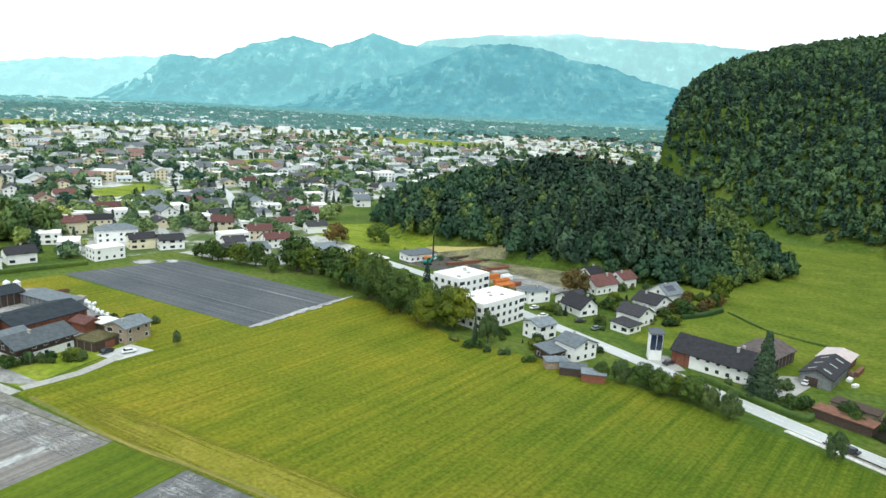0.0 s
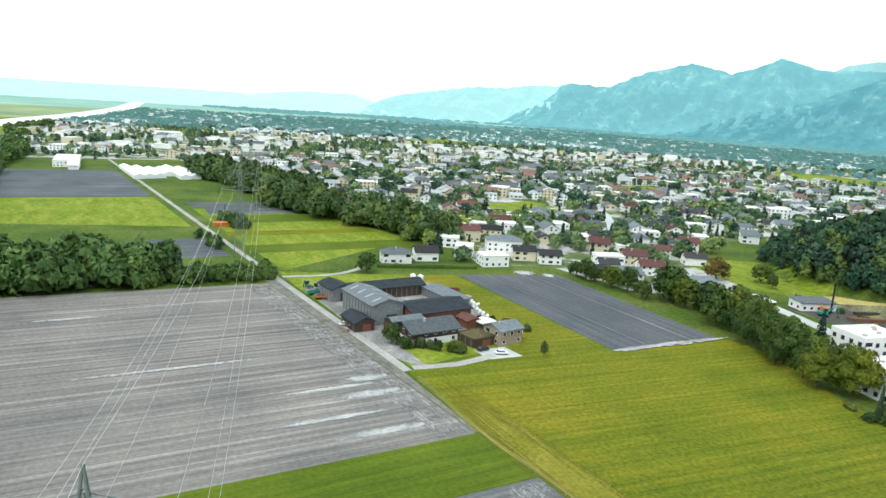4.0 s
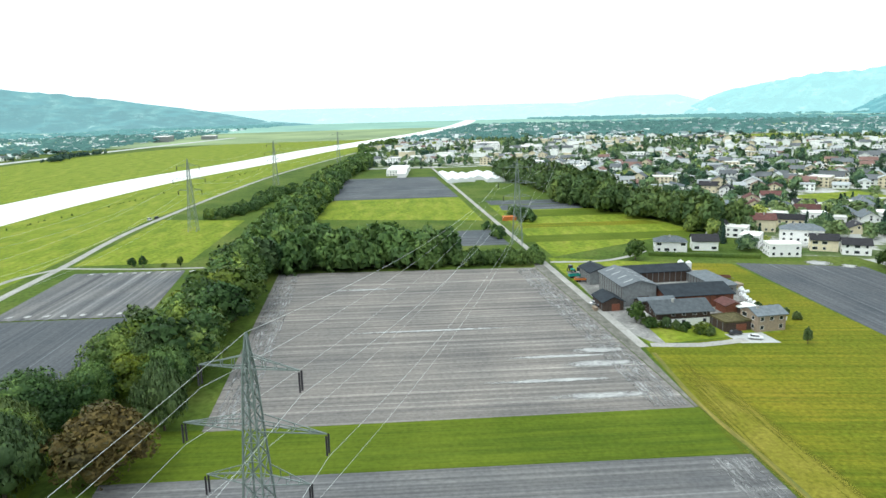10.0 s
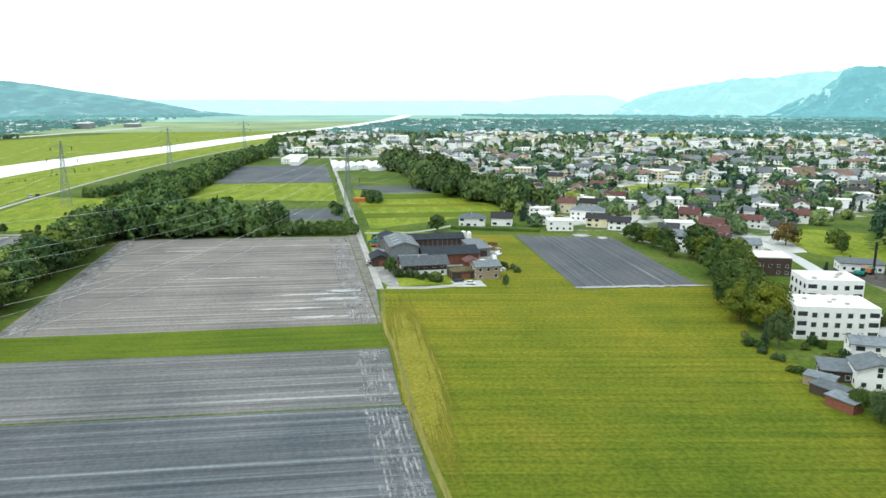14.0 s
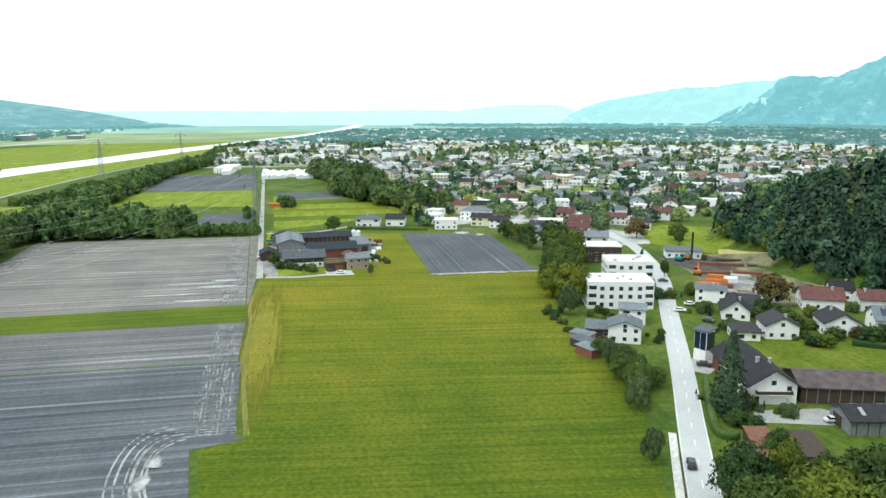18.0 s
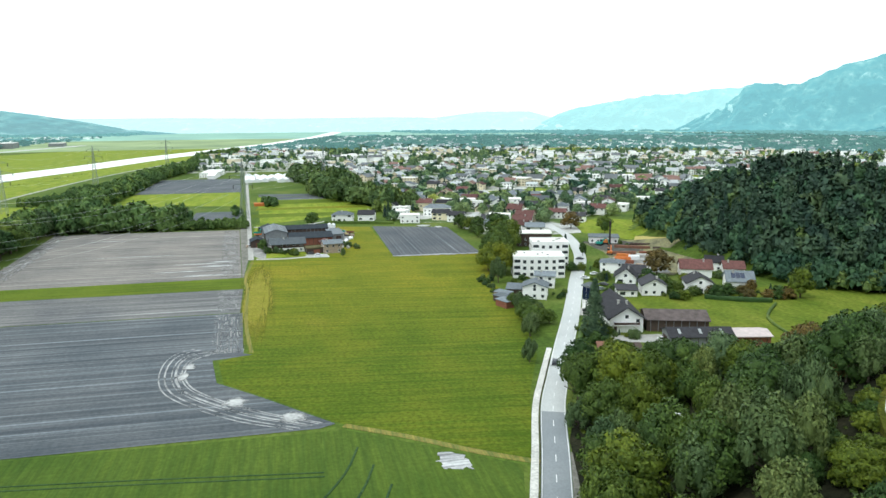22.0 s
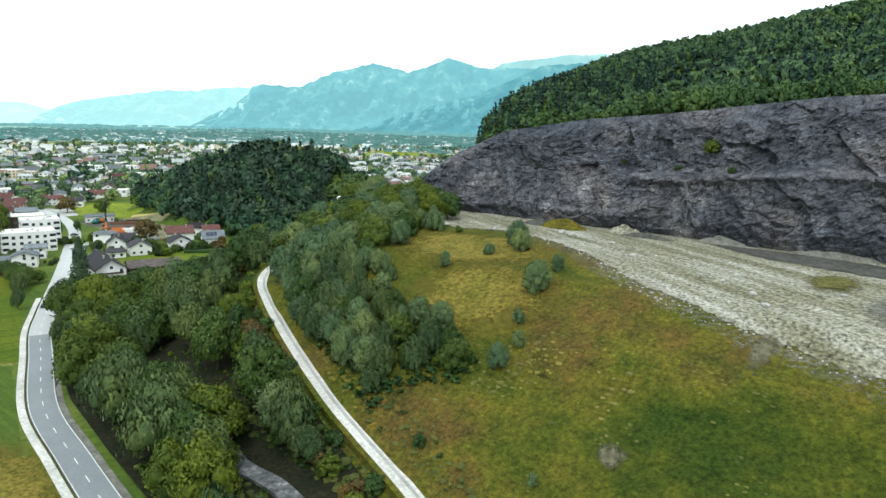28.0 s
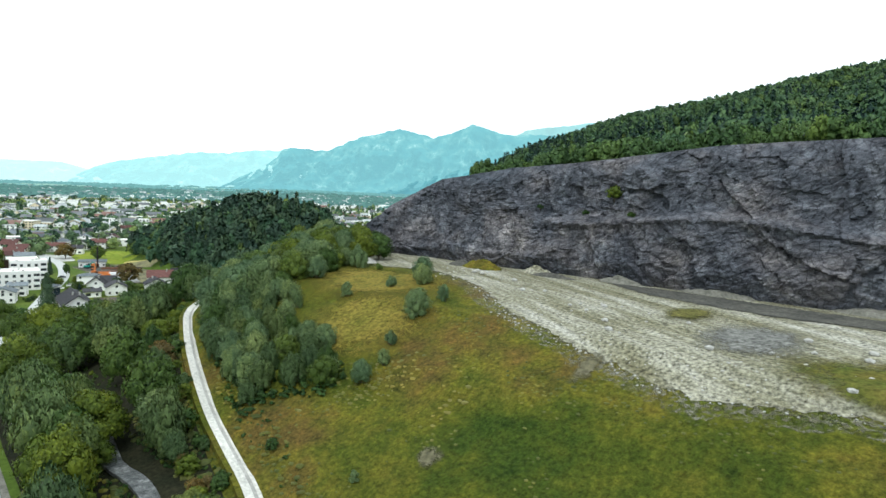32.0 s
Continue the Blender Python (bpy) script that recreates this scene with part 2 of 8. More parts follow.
def wild_grass(name):
    """Rough pasture: wide zones of green, olive and rust, patches of a few metres, and tussocks."""
    m, n, l, b = node_mat(name, 0.95, 0.1)
    zone = ramp(n, l, noise_tex(n, l, 0.028, 4, rough=0.65), [(0.34, (0.044, 0.068, 0.009)), (0.45, (0.086, 0.1, 0.012)), (0.54, (0.122, 0.118, 0.016)), (0.65, (0.12, 0.084, 0.022))])
    spot = ramp(n, l, noise_tex(n, l, 0.17, 6, rough=0.75), [(0.3, (0.45, 0.58, 0.55)), (0.46, (0.9, 0.95, 0.95)), (0.56, (1.1, 1.05, 1.0)), (0.7, (1.55, 1.35, 1.3))])
    tuss = noise_tex(n, l, 1.0, 6, rough=0.82)
    fine = ramp(n, l, tuss, [(0.34, (0.36, 0.38, 0.4)), (0.5, (0.92, 0.92, 0.92)), (0.62, (1.45, 1.4, 1.3)), (0.74, (2.4, 2.2, 1.9))])
    l.new(mixed(n, l, 1.0, mixed(n, l, 1.0, zone, spot, "MULTIPLY"), fine, "MULTIPLY"), b.inputs["Base Color"])
    bp = n.new("ShaderNodeBump")
    bp.inputs["Strength"].default_value, bp.inputs["Distance"].default_value = 1.0, 0.6
    l.new(tuss, bp.inputs["Height"])
    l.new(bp.outputs[0], b.inputs["Normal"])
    return m


M = {}
M["ground"] = earth("plain_grass", [(0.3, (0.045, 0.08, 0.012)), (0.5, (0.075, 0.115, 0.016)), (0.7, (0.12, 0.145, 0.03))], 0.03, 0.5)
M["meadow"] = streaks("mown_meadow", [(0.28, (0.094, 0.118, 0.008)), (0.45, (0.128, 0.144, 0.01)), (0.6, (0.165, 0.161, 0.012)), (0.75, (0.205, 0.174, 0.018))], [(0.34, (0.7, 0.82, 0.78)), (0.5, (1.0, 1.0, 1.0)), (0.66, (1.2, 1.12, 1.15)), (0.78, (1.75, 1.48, 1.55))], (1, 0.015, 1), 0.5, 0.34, -0.12, (-120, -10, (0.6, 0.76, 0.85)))
M["crop"] = streaks("green_crop", [(0.3, (0.068, 0.104, 0.008)), (0.7, (0.115, 0.15, 0.015))], [(0.35, (0.8, 0.85, 0.9)), (0.65, (1.15, 1.1, 1.0))], (1, 0.03, 1))
M["soil"] = streaks("grey_soil", [(0.3, (0.145, 0.139, 0.13)), (0.7, (0.225, 0.206, 0.182))], [(0.28, (0.55, 0.57, 0.62)), (0.42, (0.88, 0.88, 0.9)), (0.53, (1.1, 1.1, 1.1)), (0.62, (1.45, 1.45, 1.45)), (0.74, (2.2, 2.25, 2.3))], (1, 0.006, 1))
M["soil_dark"] = streaks("dark_soil", [(0.3, (0.072, 0.082, 0.09)), (0.7, (0.12, 0.126, 0.13))], [(0.3, (0.6, 0.63, 0.68)), (0.5, (1, 1, 1)), (0.6, (1.4, 1.4, 1.4)), (0.72, (2.7, 2.75, 2.8))], (1, 0.006, 1))
M["soil_mid"] = streaks("mid_grey_soil", [(0.3, (0.108, 0.11, 0.112)), (0.7, (0.17, 0.166, 0.156))], [(0.28, (0.6, 0.62, 0.66)), (0.45, (0.92, 0.92, 0.94)), (0.58, (1.2, 1.2, 1.2)), (0.72, (2.2, 2.25, 2.3))], (1, 0.006, 1))
M["soil_x"] = streaks("furrowed_soil", [(0.3, (0.08, 0.088, 0.096)), (0.7, (0.115, 0.119, 0.123))], [(0.3, (0.75, 0.77, 0.8)), (0.5, (1, 1, 1)), (0.62, (1.15, 1.15, 1.15)), (0.7, (1.9, 1.9, 1.9)), (0.76, (2.8, 2.8, 2.8))], (0.006, 1, 1), 0.7)
M["soil_bed"] = streaks("bedded_soil", [(0.3, (0.12, 0.125, 0.13)), (0.7, (0.18, 0.175, 0.165))], [(0.3, (0.6, 0.63, 0.68)), (0.5, (1, 1, 1)), (0.62, (1.4, 1.4, 1.4)), (0.74, (2.0, 2.0, 2.0))], (0.006, 1, 1), 0.28)
M["dust"] = streaks("white_dust", [(0.3, (0.26, 0.26, 0.255)), (0.7, (0.42, 0.42, 0.41))], [(0.35, (0.5, 0.5, 0.52)), (0.5, (1, 1, 1)), (0.7, (1.5, 1.5, 1.5))], (1, 0.05, 1), 0.8)
M["road"] = earth("pale_asphalt", [(0.3, (0.4, 0.41, 0.4)), (0.7, (0.5, 0.505, 0.48))], 0.05, 2.0, grain=0.12, bump=0.02, rough=0.45)
M["asphalt"] = earth("worn_asphalt", [(0.3, (0.19, 0.208, 0.218)), (0.7, (0.245, 0.26, 0.265))], 0.05, 2.0, (1, 1, 1), 0.0, grain=0.12, bump=0.02, rough=0.5)
M["verge"] = earth("gravel_verge", [(0.3, (0.1, 0.1, 0.08)), (0.7, (0.24, 0.23, 0.2))], 0.3, 1.5, grain=0.3)
M["yard"] = earth("stained_concrete", [(0.3, (0.15, 0.15, 0.14)), (0.5, (0.24, 0.235, 0.22)), (0.7, (0.4, 0.39, 0.36))], 0.12, 1.0, grain=0.3)
M["roof_light"] = paint("light_sheet_roof", (0.15, 0.165, 0.175), 0.75, 0.2, spec=0.1)
M["sedum"] = earth("sedum_roof", [(0.3, (0.07, 0.065, 0.03)), (0.7, (0.14, 0.12, 0.06))], 0.4, 1.5)
M["lime"] = earth("white_limestone_gravel", [(0.3, (0.42, 0.41, 0.37)), (0.7, (0.62, 0.6, 0.55))], 0.15, 1.6, grain=0.3)
M["track"] = earth("gravel_track", [(0.3, (0.27, 0.262, 0.24)), (0.7, (0.42, 0.41, 0.375))], 0.1, 1.5, grain=0.2)
M["gravel"] = earth("quarry_gravel", [(0.3, (0.115, 0.106, 0.06)), (0.43, (0.182, 0.173, 0.115)), (0.56, (0.26, 0.25, 0.19)), (0.7, (0.37, 0.358, 0.305))], 0.16, 1.3, (0.16, 1.2, 1), -0.45, grain=0.85, bump=0.9)
M["gravel_thin"] = broken("strewn_gravel", [(0.3, (0.12, 0.112, 0.066)), (0.7, (0.25, 0.24, 0.19))], 0.46, 0.72, 1.1, (0.7, 1, 1))
# near-white base colour stands for the sky mirrored in the water
M["river"] = earth("sky_white_river", [(0.3, (0.75, 0.75, 0.7)), (0.7, (0.85, 0.85, 0.8))], 0.02, 0.3, grain=0.05, rough=0.3)
M["rock"] = cliff_rock()
M["white"] = paint("white_render", (0.82, 0.81, 0.78), 0.8, 0.06, rand=0.08)
M["roof_slate"] = paint("slate_blue_roof", (0.034, 0.041, 0.048), 0.85, 0.25, 0.4, spec=0.1)
M["tile"] = paint("roof_tile", (0.036, 0.035, 0.039), 0.8, 0.3, rand=0.4)
M["tile_red"] = paint("red_roof_tile", (0.1, 0.046, 0.04), 0.8, 0.3, rand=0.35)
M["tile_brown"] = paint("weathered_brown_tile", (0.1, 0.08, 0.075), 0.85, 0.35, 0.5)
M["sheet_roof"] = paint("pale_sheet_roof", (0.5, 0.42, 0.4), 0.6, 0.15)
M["roof_grey"] = paint("grey_sheet_roof", (0.13, 0.147, 0.158), 0.75, 0.25, spec=0.1, rand=0.4)
M["flat_roof"] = paint("pale_flat_roof", (0.7, 0.69, 0.64), 0.9, 0.1, rand=0.2)
M["glass"] = paint("window_glass", (0.03, 0.035, 0.04), 0.15, 0.3, spec=0.6)
M["bark"] = paint("bark", (0.1, 0.08, 0.06), 0.95, 0.3, 3.0)
M["hill"] = wild_grass("wild_hill_grass")
M["stream"] = earth("stream_bed", [(0.32, (0.05, 0.055, 0.055)), (0.5, (0.12, 0.125, 0.125)), (0.6, (0.2, 0.205, 0.2)), (0.7, (0.42, 0.43, 0.42))], 0.35, 1.3, grain=0.6, bump=1.0, rough=0.3)
M["crop_line"] = earth("trodden_grain", [(0.3, (0.02, 0.05, 0.02)), (0.7, (0.05, 0.085, 0.03))], 0.2, 1.0)
M["crop_blue"] = streaks("young_grain", [(0.3, (0.045, 0.082, 0.012)), (0.7, (0.08, 0.118, 0.018))], [(0.35, (0.8, 0.85, 0.9)), (0.65, (1.15, 1.1, 1.0))], (0.05, 1, 1))
M["mud"] = earth("wet_mud", [(0.3, (0.05, 0.05, 0.045)), (0.7, (0.11, 0.105, 0.09))], 0.15, 1.2, grain=0.4)
# litter taken darker, which puts tree shade into the gaps of the wood
M["floor"] = earth("shaded_leaf_litter", [(0.3, (0.009, 0.012, 0.006)), (0.7, (0.024, 0.023, 0.012))], 0.15, 1.2, grain=0.5)
M["town_ground"] = earth("gardens_and_yards", [(0.38, (0.07, 0.11, 0.03)), (0.48, (0.13, 0.16, 0.07)), (0.52, (0.36, 0.36, 0.33)), (0.65, (0.48, 0.48, 0.45))], 0.035, 0.3, grain=0.3)
M["grass_track"] = streaks("worn_grass_track", [(0.3, (0.14, 0.13, 0.03)), (0.7, (0.24, 0.21, 0.06))], [(0.35, (0.6, 0.8, 0.8)), (0.55, (1, 1, 1)), (0.7, (1.5, 1.4, 1.3))], (0.03, 1, 1), 0.9)
M["dust_soft"] = soft_patch("blown_dust", [(0.3, (0.3, 0.3, 0.29)), (0.7, (0.46, 0.46, 0.44))], 0.48, 0.85, 0.35)
M["dust_line"] = broken("wheel_dust", [(0.35, (0.17, 0.172, 0.17)), (0.6, (0.36, 0.36, 0.35))], 0.4, 0.62, 0.35, (0.4, 1, 1))
M["dust_curve"] = broken("headland_dust", [(0.35, (0.19, 0.192, 0.19)), (0.6, (0.36, 0.36, 0.35))], 0.28, 0.5, 0.3, (0.5, 0.5, 1))
M["dust_cross"] = broken("crossing_dust", [(0.35, (0.2, 0.2, 0.195)), (0.6, (0.4, 0.4, 0.39))], 0.5, 0.72, 0.7, (0.25, 0.9, 1))
M["yellow_soft"] = soft_patch("yellowed_grass", [(0.3, (0.155, 0.155, 0.013)), (0.7, (0.225, 0.2, 0.03))], 0.5, 1.7, 0.6, 0.35, (0.03, 1, 1))
M["dirt_soft"] = soft_patch("bare_scar", [(0.3, (0.085, 0.08, 0.045)), (0.7, (0.15, 0.135, 0.085))], 0.5, 1.2, 0.4, 0.6)
M["straw_soft"] = soft_patch("straw_grass", [(0.3, (0.1, 0.095, 0.014)), (0.7, (0.19, 0.145, 0.028))], 0.32, 0.85, 0.2, 0.6)
M["grey_soft"] = soft_patch("thin_gravel", [(0.3, (0.09, 0.09, 0.082)), (0.7, (0.2, 0.198, 0.18))], 0.4, 0.75, 0.25, 0.6)
M["olive_soft"] = soft_patch("olive_grass", [(0.3, (0.055, 0.078, 0.013)), (0.7, (0.13, 0.105, 0.024))], 0.3, 0.9, 0.2, 0.6)
M["sparse_soft"] = soft_patch("sparse_grass", [(0.3, (0.07, 0.075, 0.02)), (0.7, (0.14, 0.125, 0.04))], 0.45, 1.3, 0.4, 0.7)
M["dirt"] = earth("bare_dirt", [(0.3, (0.08, 0.075, 0.045)), (0.5, (0.17, 0.16, 0.095)), (0.7, (0.27, 0.26, 0.11))], 0.1, 1.0, grain=0.4)
M["straw"] = earth("straw_field", [(0.3, (0.35, 0.3, 0.1)), (0.7, (0.5, 0.42, 0.16))], 0.1, 1.0, grain=0.2)
M["pasture"] = earth("grazed_pasture", [(0.3, (0.075, 0.112, 0.01)), (0.5, (0.105, 0.138, 0.013)), (0.7, (0.15, 0.168, 0.022))], 0.04, 0.6, (1, 2.0, 1))
M["far_green"] = earth("bright_bank_grass", [(0.3, (0.115, 0.165, 0.014)), (0.5, (0.17, 0.218, 0.018)), (0.7, (0.25, 0.265, 0.04))], 0.04, 0.4, (1, 2.5, 1))
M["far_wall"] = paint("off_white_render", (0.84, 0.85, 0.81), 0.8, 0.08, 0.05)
# far roofs lifted and greyed: distance haze is put into their colour
M["far_roof"] = paint("hazed_dark_roof", (0.13, 0.14, 0.145), 0.8, 0.4, 0.03)
M["far_sheet"] = paint("hazed_pale_roof", (0.36, 0.38, 0.375), 0.6, 0.3, 0.03)
M["far_red"] = paint("hazed_red_roof", (0.19, 0.115, 0.095), 0.8, 0.35, 0.03)
M["cream"] = paint("cream_render", (0.68, 0.6, 0.42), 0.8, 0.08, rand=0.15)
M["wood_dark"] = paint("dark_timber", (0.07, 0.05, 0.04), 0.85, 0.3, 2.0)
M["wood_red"] = paint("red_brown_timber", (0.2, 0.08, 0.05), 0.85, 0.25, 2.0)
M["wood_pale"] = paint("larch_cladding", (0.31, 0.245, 0.18), 0.8, 0.2, 2.0)
M["metal_wall"] = paint("grey_sheet_wall", (0.2, 0.21, 0.21), 0.6, 0.2, 1.0)
M["solar"] = paint("blue_solar_glass", (0.012, 0.02, 0.05), 0.12, 0.3, spec=0.7)
M["steel"] = paint("galvanised_steel", (0.215, 0.25, 0.235), 0.5, 0.2, 2.0, metal=0.4)
M["wire"] = paint("bare_cable", (0.55, 0.57, 0.54), 0.35, 0.1, 2.0, metal=0.6)
M["insulator"] = paint("dark_porcelain", (0.03, 0.025, 0.03), 0.3, 0.2)
M["orange_paint"] = paint("orange_machine_paint", (0.5, 0.16, 0.04), 0.5, 0.2)
M["teal_paint"] = paint("green_machine_paint", (0.03, 0.25, 0.2), 0.5, 0.2)
M["rust"] = paint("rusty_steel", (0.17, 0.085, 0.055), 0.8, 0.3)
M["car_white"] = paint("white_car_paint", (0.8, 0.8, 0.8), 0.25, 0.03, spec=0.6)
M["car_dark"] = paint("dark_car_paint", (0.03, 0.03, 0.035), 0.25, 0.1, spec=0.6)
M["rubber"] = paint("rubber", (0.02, 0.02, 0.02), 0.9, 0.2)
M["sheet_white"] = paint("white_plastic_sheet", (0.75, 0.76, 0.76), 0.5, 0.1)
M["stone"] = paint("pale_stone", (0.4, 0.39, 0.36), 0.9, 0.3, 1.5)
M["marking"] = paint("road_paint", (0.75, 0.75, 0.73), 0.7, 0.1)
M["leaf_willow"] = foliage("willow_leaves", (0.026, 0.056, 0.016), (0.15, 0.21, 0.072), 0.3)
M["leaf_silver"] = foliage("silver_willow_leaves", (0.036, 0.075, 0.028), (0.21, 0.29, 0.125), 0.25)
M["leaf_yellow"] = foliage("yellowing_leaves", (0.026, 0.05, 0.006), (0.17, 0.22, 0.02), 0.16)
M["leaf_brown"] = foliage("bronze_leaves", (0.034, 0.03, 0.009), (0.23, 0.16, 0.045), 0.15)
M["tuft_green"] = foliage("rough_grass_blades", (0.06, 0.075, 0.013), (0.14, 0.14, 0.03), 0.1, cells=0.2)
M["tuft_straw"] = foliage("straw_blades", (0.11, 0.105, 0.025), (0.22, 0.205, 0.055), 0.1)
M["needle"] = foliage("conifer_needles", (0.009, 0.028, 0.022), (0.05, 0.095, 0.06), trans=0.1, cells=0.2)
M["leaf_top"] = foliage("young_leaves", (0.028, 0.062, 0.016), (0.155, 0.235, 0.062), cells=0.16)
M["leaf_belt"] = foliage("belt_leaves", (0.019, 0.056, 0.014), (0.175, 0.268, 0.07), trans=0.22, cells=0.2)
M["leaf"] = foliage("broad_leaves", (0.01, 0.031, 0.006), (0.1, 0.165, 0.032), 0.42, trans=0.16)
M["forest"] = foliage("forest_leaves", (0.016, 0.047, 0.026), (0.098, 0.178, 0.078), cells=0.15, cell_size=8.0)
M["forest_light"] = foliage("light_forest_leaves", (0.02, 0.054, 0.02), (0.125, 0.2, 0.066), cells=0.15, cell_size=8.0)
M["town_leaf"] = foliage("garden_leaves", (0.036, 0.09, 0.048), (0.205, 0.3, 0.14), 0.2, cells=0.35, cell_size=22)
# bluish tint puts distance haze into the leaf colour
M["far_leaf"] = foliage("hazed_leaves", (0.03, 0.075, 0.06), (0.09, 0.15, 0.11), 0.2, cells=0.3, cell_size=40)


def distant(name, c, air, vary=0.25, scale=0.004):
    """A tone of the backdrop plain; the haze of the air before it is put in as emission."""
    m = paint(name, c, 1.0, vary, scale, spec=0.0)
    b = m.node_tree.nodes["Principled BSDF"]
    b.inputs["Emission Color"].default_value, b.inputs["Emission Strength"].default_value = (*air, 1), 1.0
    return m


# two steps of added haze glow: mile_ nearer, rim_ farther out
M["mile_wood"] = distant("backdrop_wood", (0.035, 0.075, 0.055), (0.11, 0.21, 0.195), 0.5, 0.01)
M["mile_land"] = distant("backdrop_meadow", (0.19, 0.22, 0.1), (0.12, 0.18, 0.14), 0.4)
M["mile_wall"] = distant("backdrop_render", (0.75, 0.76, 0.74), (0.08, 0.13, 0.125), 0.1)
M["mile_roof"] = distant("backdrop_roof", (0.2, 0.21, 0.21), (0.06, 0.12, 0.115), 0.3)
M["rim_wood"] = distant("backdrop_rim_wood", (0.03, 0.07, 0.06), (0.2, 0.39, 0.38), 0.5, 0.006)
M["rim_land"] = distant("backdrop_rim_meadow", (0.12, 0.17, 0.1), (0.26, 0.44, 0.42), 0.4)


# ---- mesh helpers ----
def smooth(a, b, v):
    u = np.clip((v - a) / (b - a), 0, 1)
    return u * u * (3 - 2 * u)


def mesh_np(name, verts, faces, mats, idx=None, shade=False, normals=None):
    """A mesh from numpy arrays: verts (n, 3), faces (m, 3 or 4)."""
    me = bpy.data.meshes.new(name)
    verts, faces = np.asarray(verts, np.float32), np.asarray(faces, np.int32)
    k = faces.shape[1]
    me.vertices.add(len(verts))
    me.vertices.foreach_set("co", verts.ravel())
    me.loops.add(faces.size)
    me.loops.foreach_set("vertex_index", faces.ravel())
    me.polygons.add(len(faces))
    me.polygons.foreach_set("loop_start", np.arange(0, faces.size, k, dtype=np.int32))
    for m in mats:
        me.materials.append(m)
    if idx is not None:
        me.polygons.foreach_set("material_index", np.asarray(idx, np.int32))
    me.polygons.foreach_set("use_smooth", np.full(len(faces), shade))
    me.update(calc_edges=True)
    if normals is not None:
        me.normals_split_custom_set_from_vertices(np.asarray(normals, np.float32))
    return me


def height(x, y):
    """The lie of the land: flat valley floor, quarry hill, wooded knoll and the mountain's foot."""
    x, y = np.asarray(x, float), np.asarray(y, float)
    edge = np.interp(x, [0, 17, 38, 62, 101, 130], [36, 36, 27, 18, 4, 0])
    slope = np.interp(y - edge * np.clip((235 - y) / 45, 0, 1), [158, 168, 180, 190, 205, 215, 235, 255, 290], [0, 2, 6.5, 11.5, 18, 24, 33, 35, 36])
    hill = slope * smooth(10, 130 - 60 * np.clip((y - 245) / 45, 0, 1), x)
    top = np.interp(x, [70, 82, 98, 122, 156, 182, 206, 228, 250, 300, 600], [36, 42, 54, 65, 70, 72, 74.5, 77, 78, 80, 90])
    yf = np.interp(x, [-170, -150, -60, 20, 50, 78, 120], [700, 640, 545, 490, 410, 342, 320])
    hf = np.where(x > 78, top, np.interp(x, [-60, 20, 50, 78], [0, 1, 12, 36]))
    ridge = np.interp(x, [-190, -180, -168, -140, -110, -75, -35, 0, 35, 66, 95, 123, 149, 300, 900], [40, 90, 114, 130, 140, 147, 152, 156, 162, 167, 172, 178, 181, 194, 215])
    u = np.clip((y - yf) / (850 - yf), 0, 1)
    mount = (hf + (ridge - hf) * u ** np.interp(x, [-160, -125, -70, 0, 60, 150], [0.22, 0.5, 0.8, 0.9, 1.25, 1.6])) * smooth(-172, -161, x)
    v = np.clip((y - 306) / np.maximum(yf - 306, 1), 0, 1)
    foot = np.where(y < 306, hill, hill + (hf - hill) * v)
    h = np.where(y > yf, mount, foot)
    west = x < -108
    dx = np.where(west, (np.abs(x + 108) / 176) ** 2.6, (np.clip(x + 108, 0, 999) / 78) ** 1.5)
    dy = np.abs(y - 405) / np.where(y < 405, 90, 58)
    h = h + np.where(y > yf, 1, 0) * smooth(-160, -130, x) * np.clip((y - yf) / 60, 0, 1) * np.clip((845 - y) / 60, 0, 1) * (4 * np.sin(x * 0.055 + y * 0.012) + 3 * np.sin(x * 0.021 - y * 0.03) + 2.5 * np.sin(x * 0.11 + 1.3))
    return h + 38 * np.clip(1 - dx - dy ** 1.5, 0, 1)


def spaced(lo, hi, step, far, n):
    mid = np.arange(lo, hi + step, step)
    out = np.geomspace(step, far, n).cumsum()
    return np.concatenate([lo - out[::-1][out[::-1] + abs(lo) < 4900], mid, hi + out[out + abs(hi) < 4900]])


gx, gy = spaced(-320, 420, 5, 500, 28), spaced(140, 900, 5, 500, 28)
gx = np.concatenate([[-4900], gx, [4900]])
gy = np.concatenate([[-4900], gy, [4900]])
GX, GY = np.meshgrid(gx, gy, indexing="ij")
GZ = height(GX, GY)
ni, nj = GX.shape
ids = np.arange(ni * nj).reshape(ni, nj)
quads = np.stack([ids[:-1, :-1], ids[1:, :-1], ids[1:, 1:], ids[:-1, 1:]], -1).reshape(-1, 4)
ground = new("ground", mesh_np("ground", np.stack([GX, GY, GZ], -1).reshape(-1, 3), quads, [M["ground"]], None, True))
tagged(ground, "flat green valley floor rising to wooded hills", "ground", kind="structure")


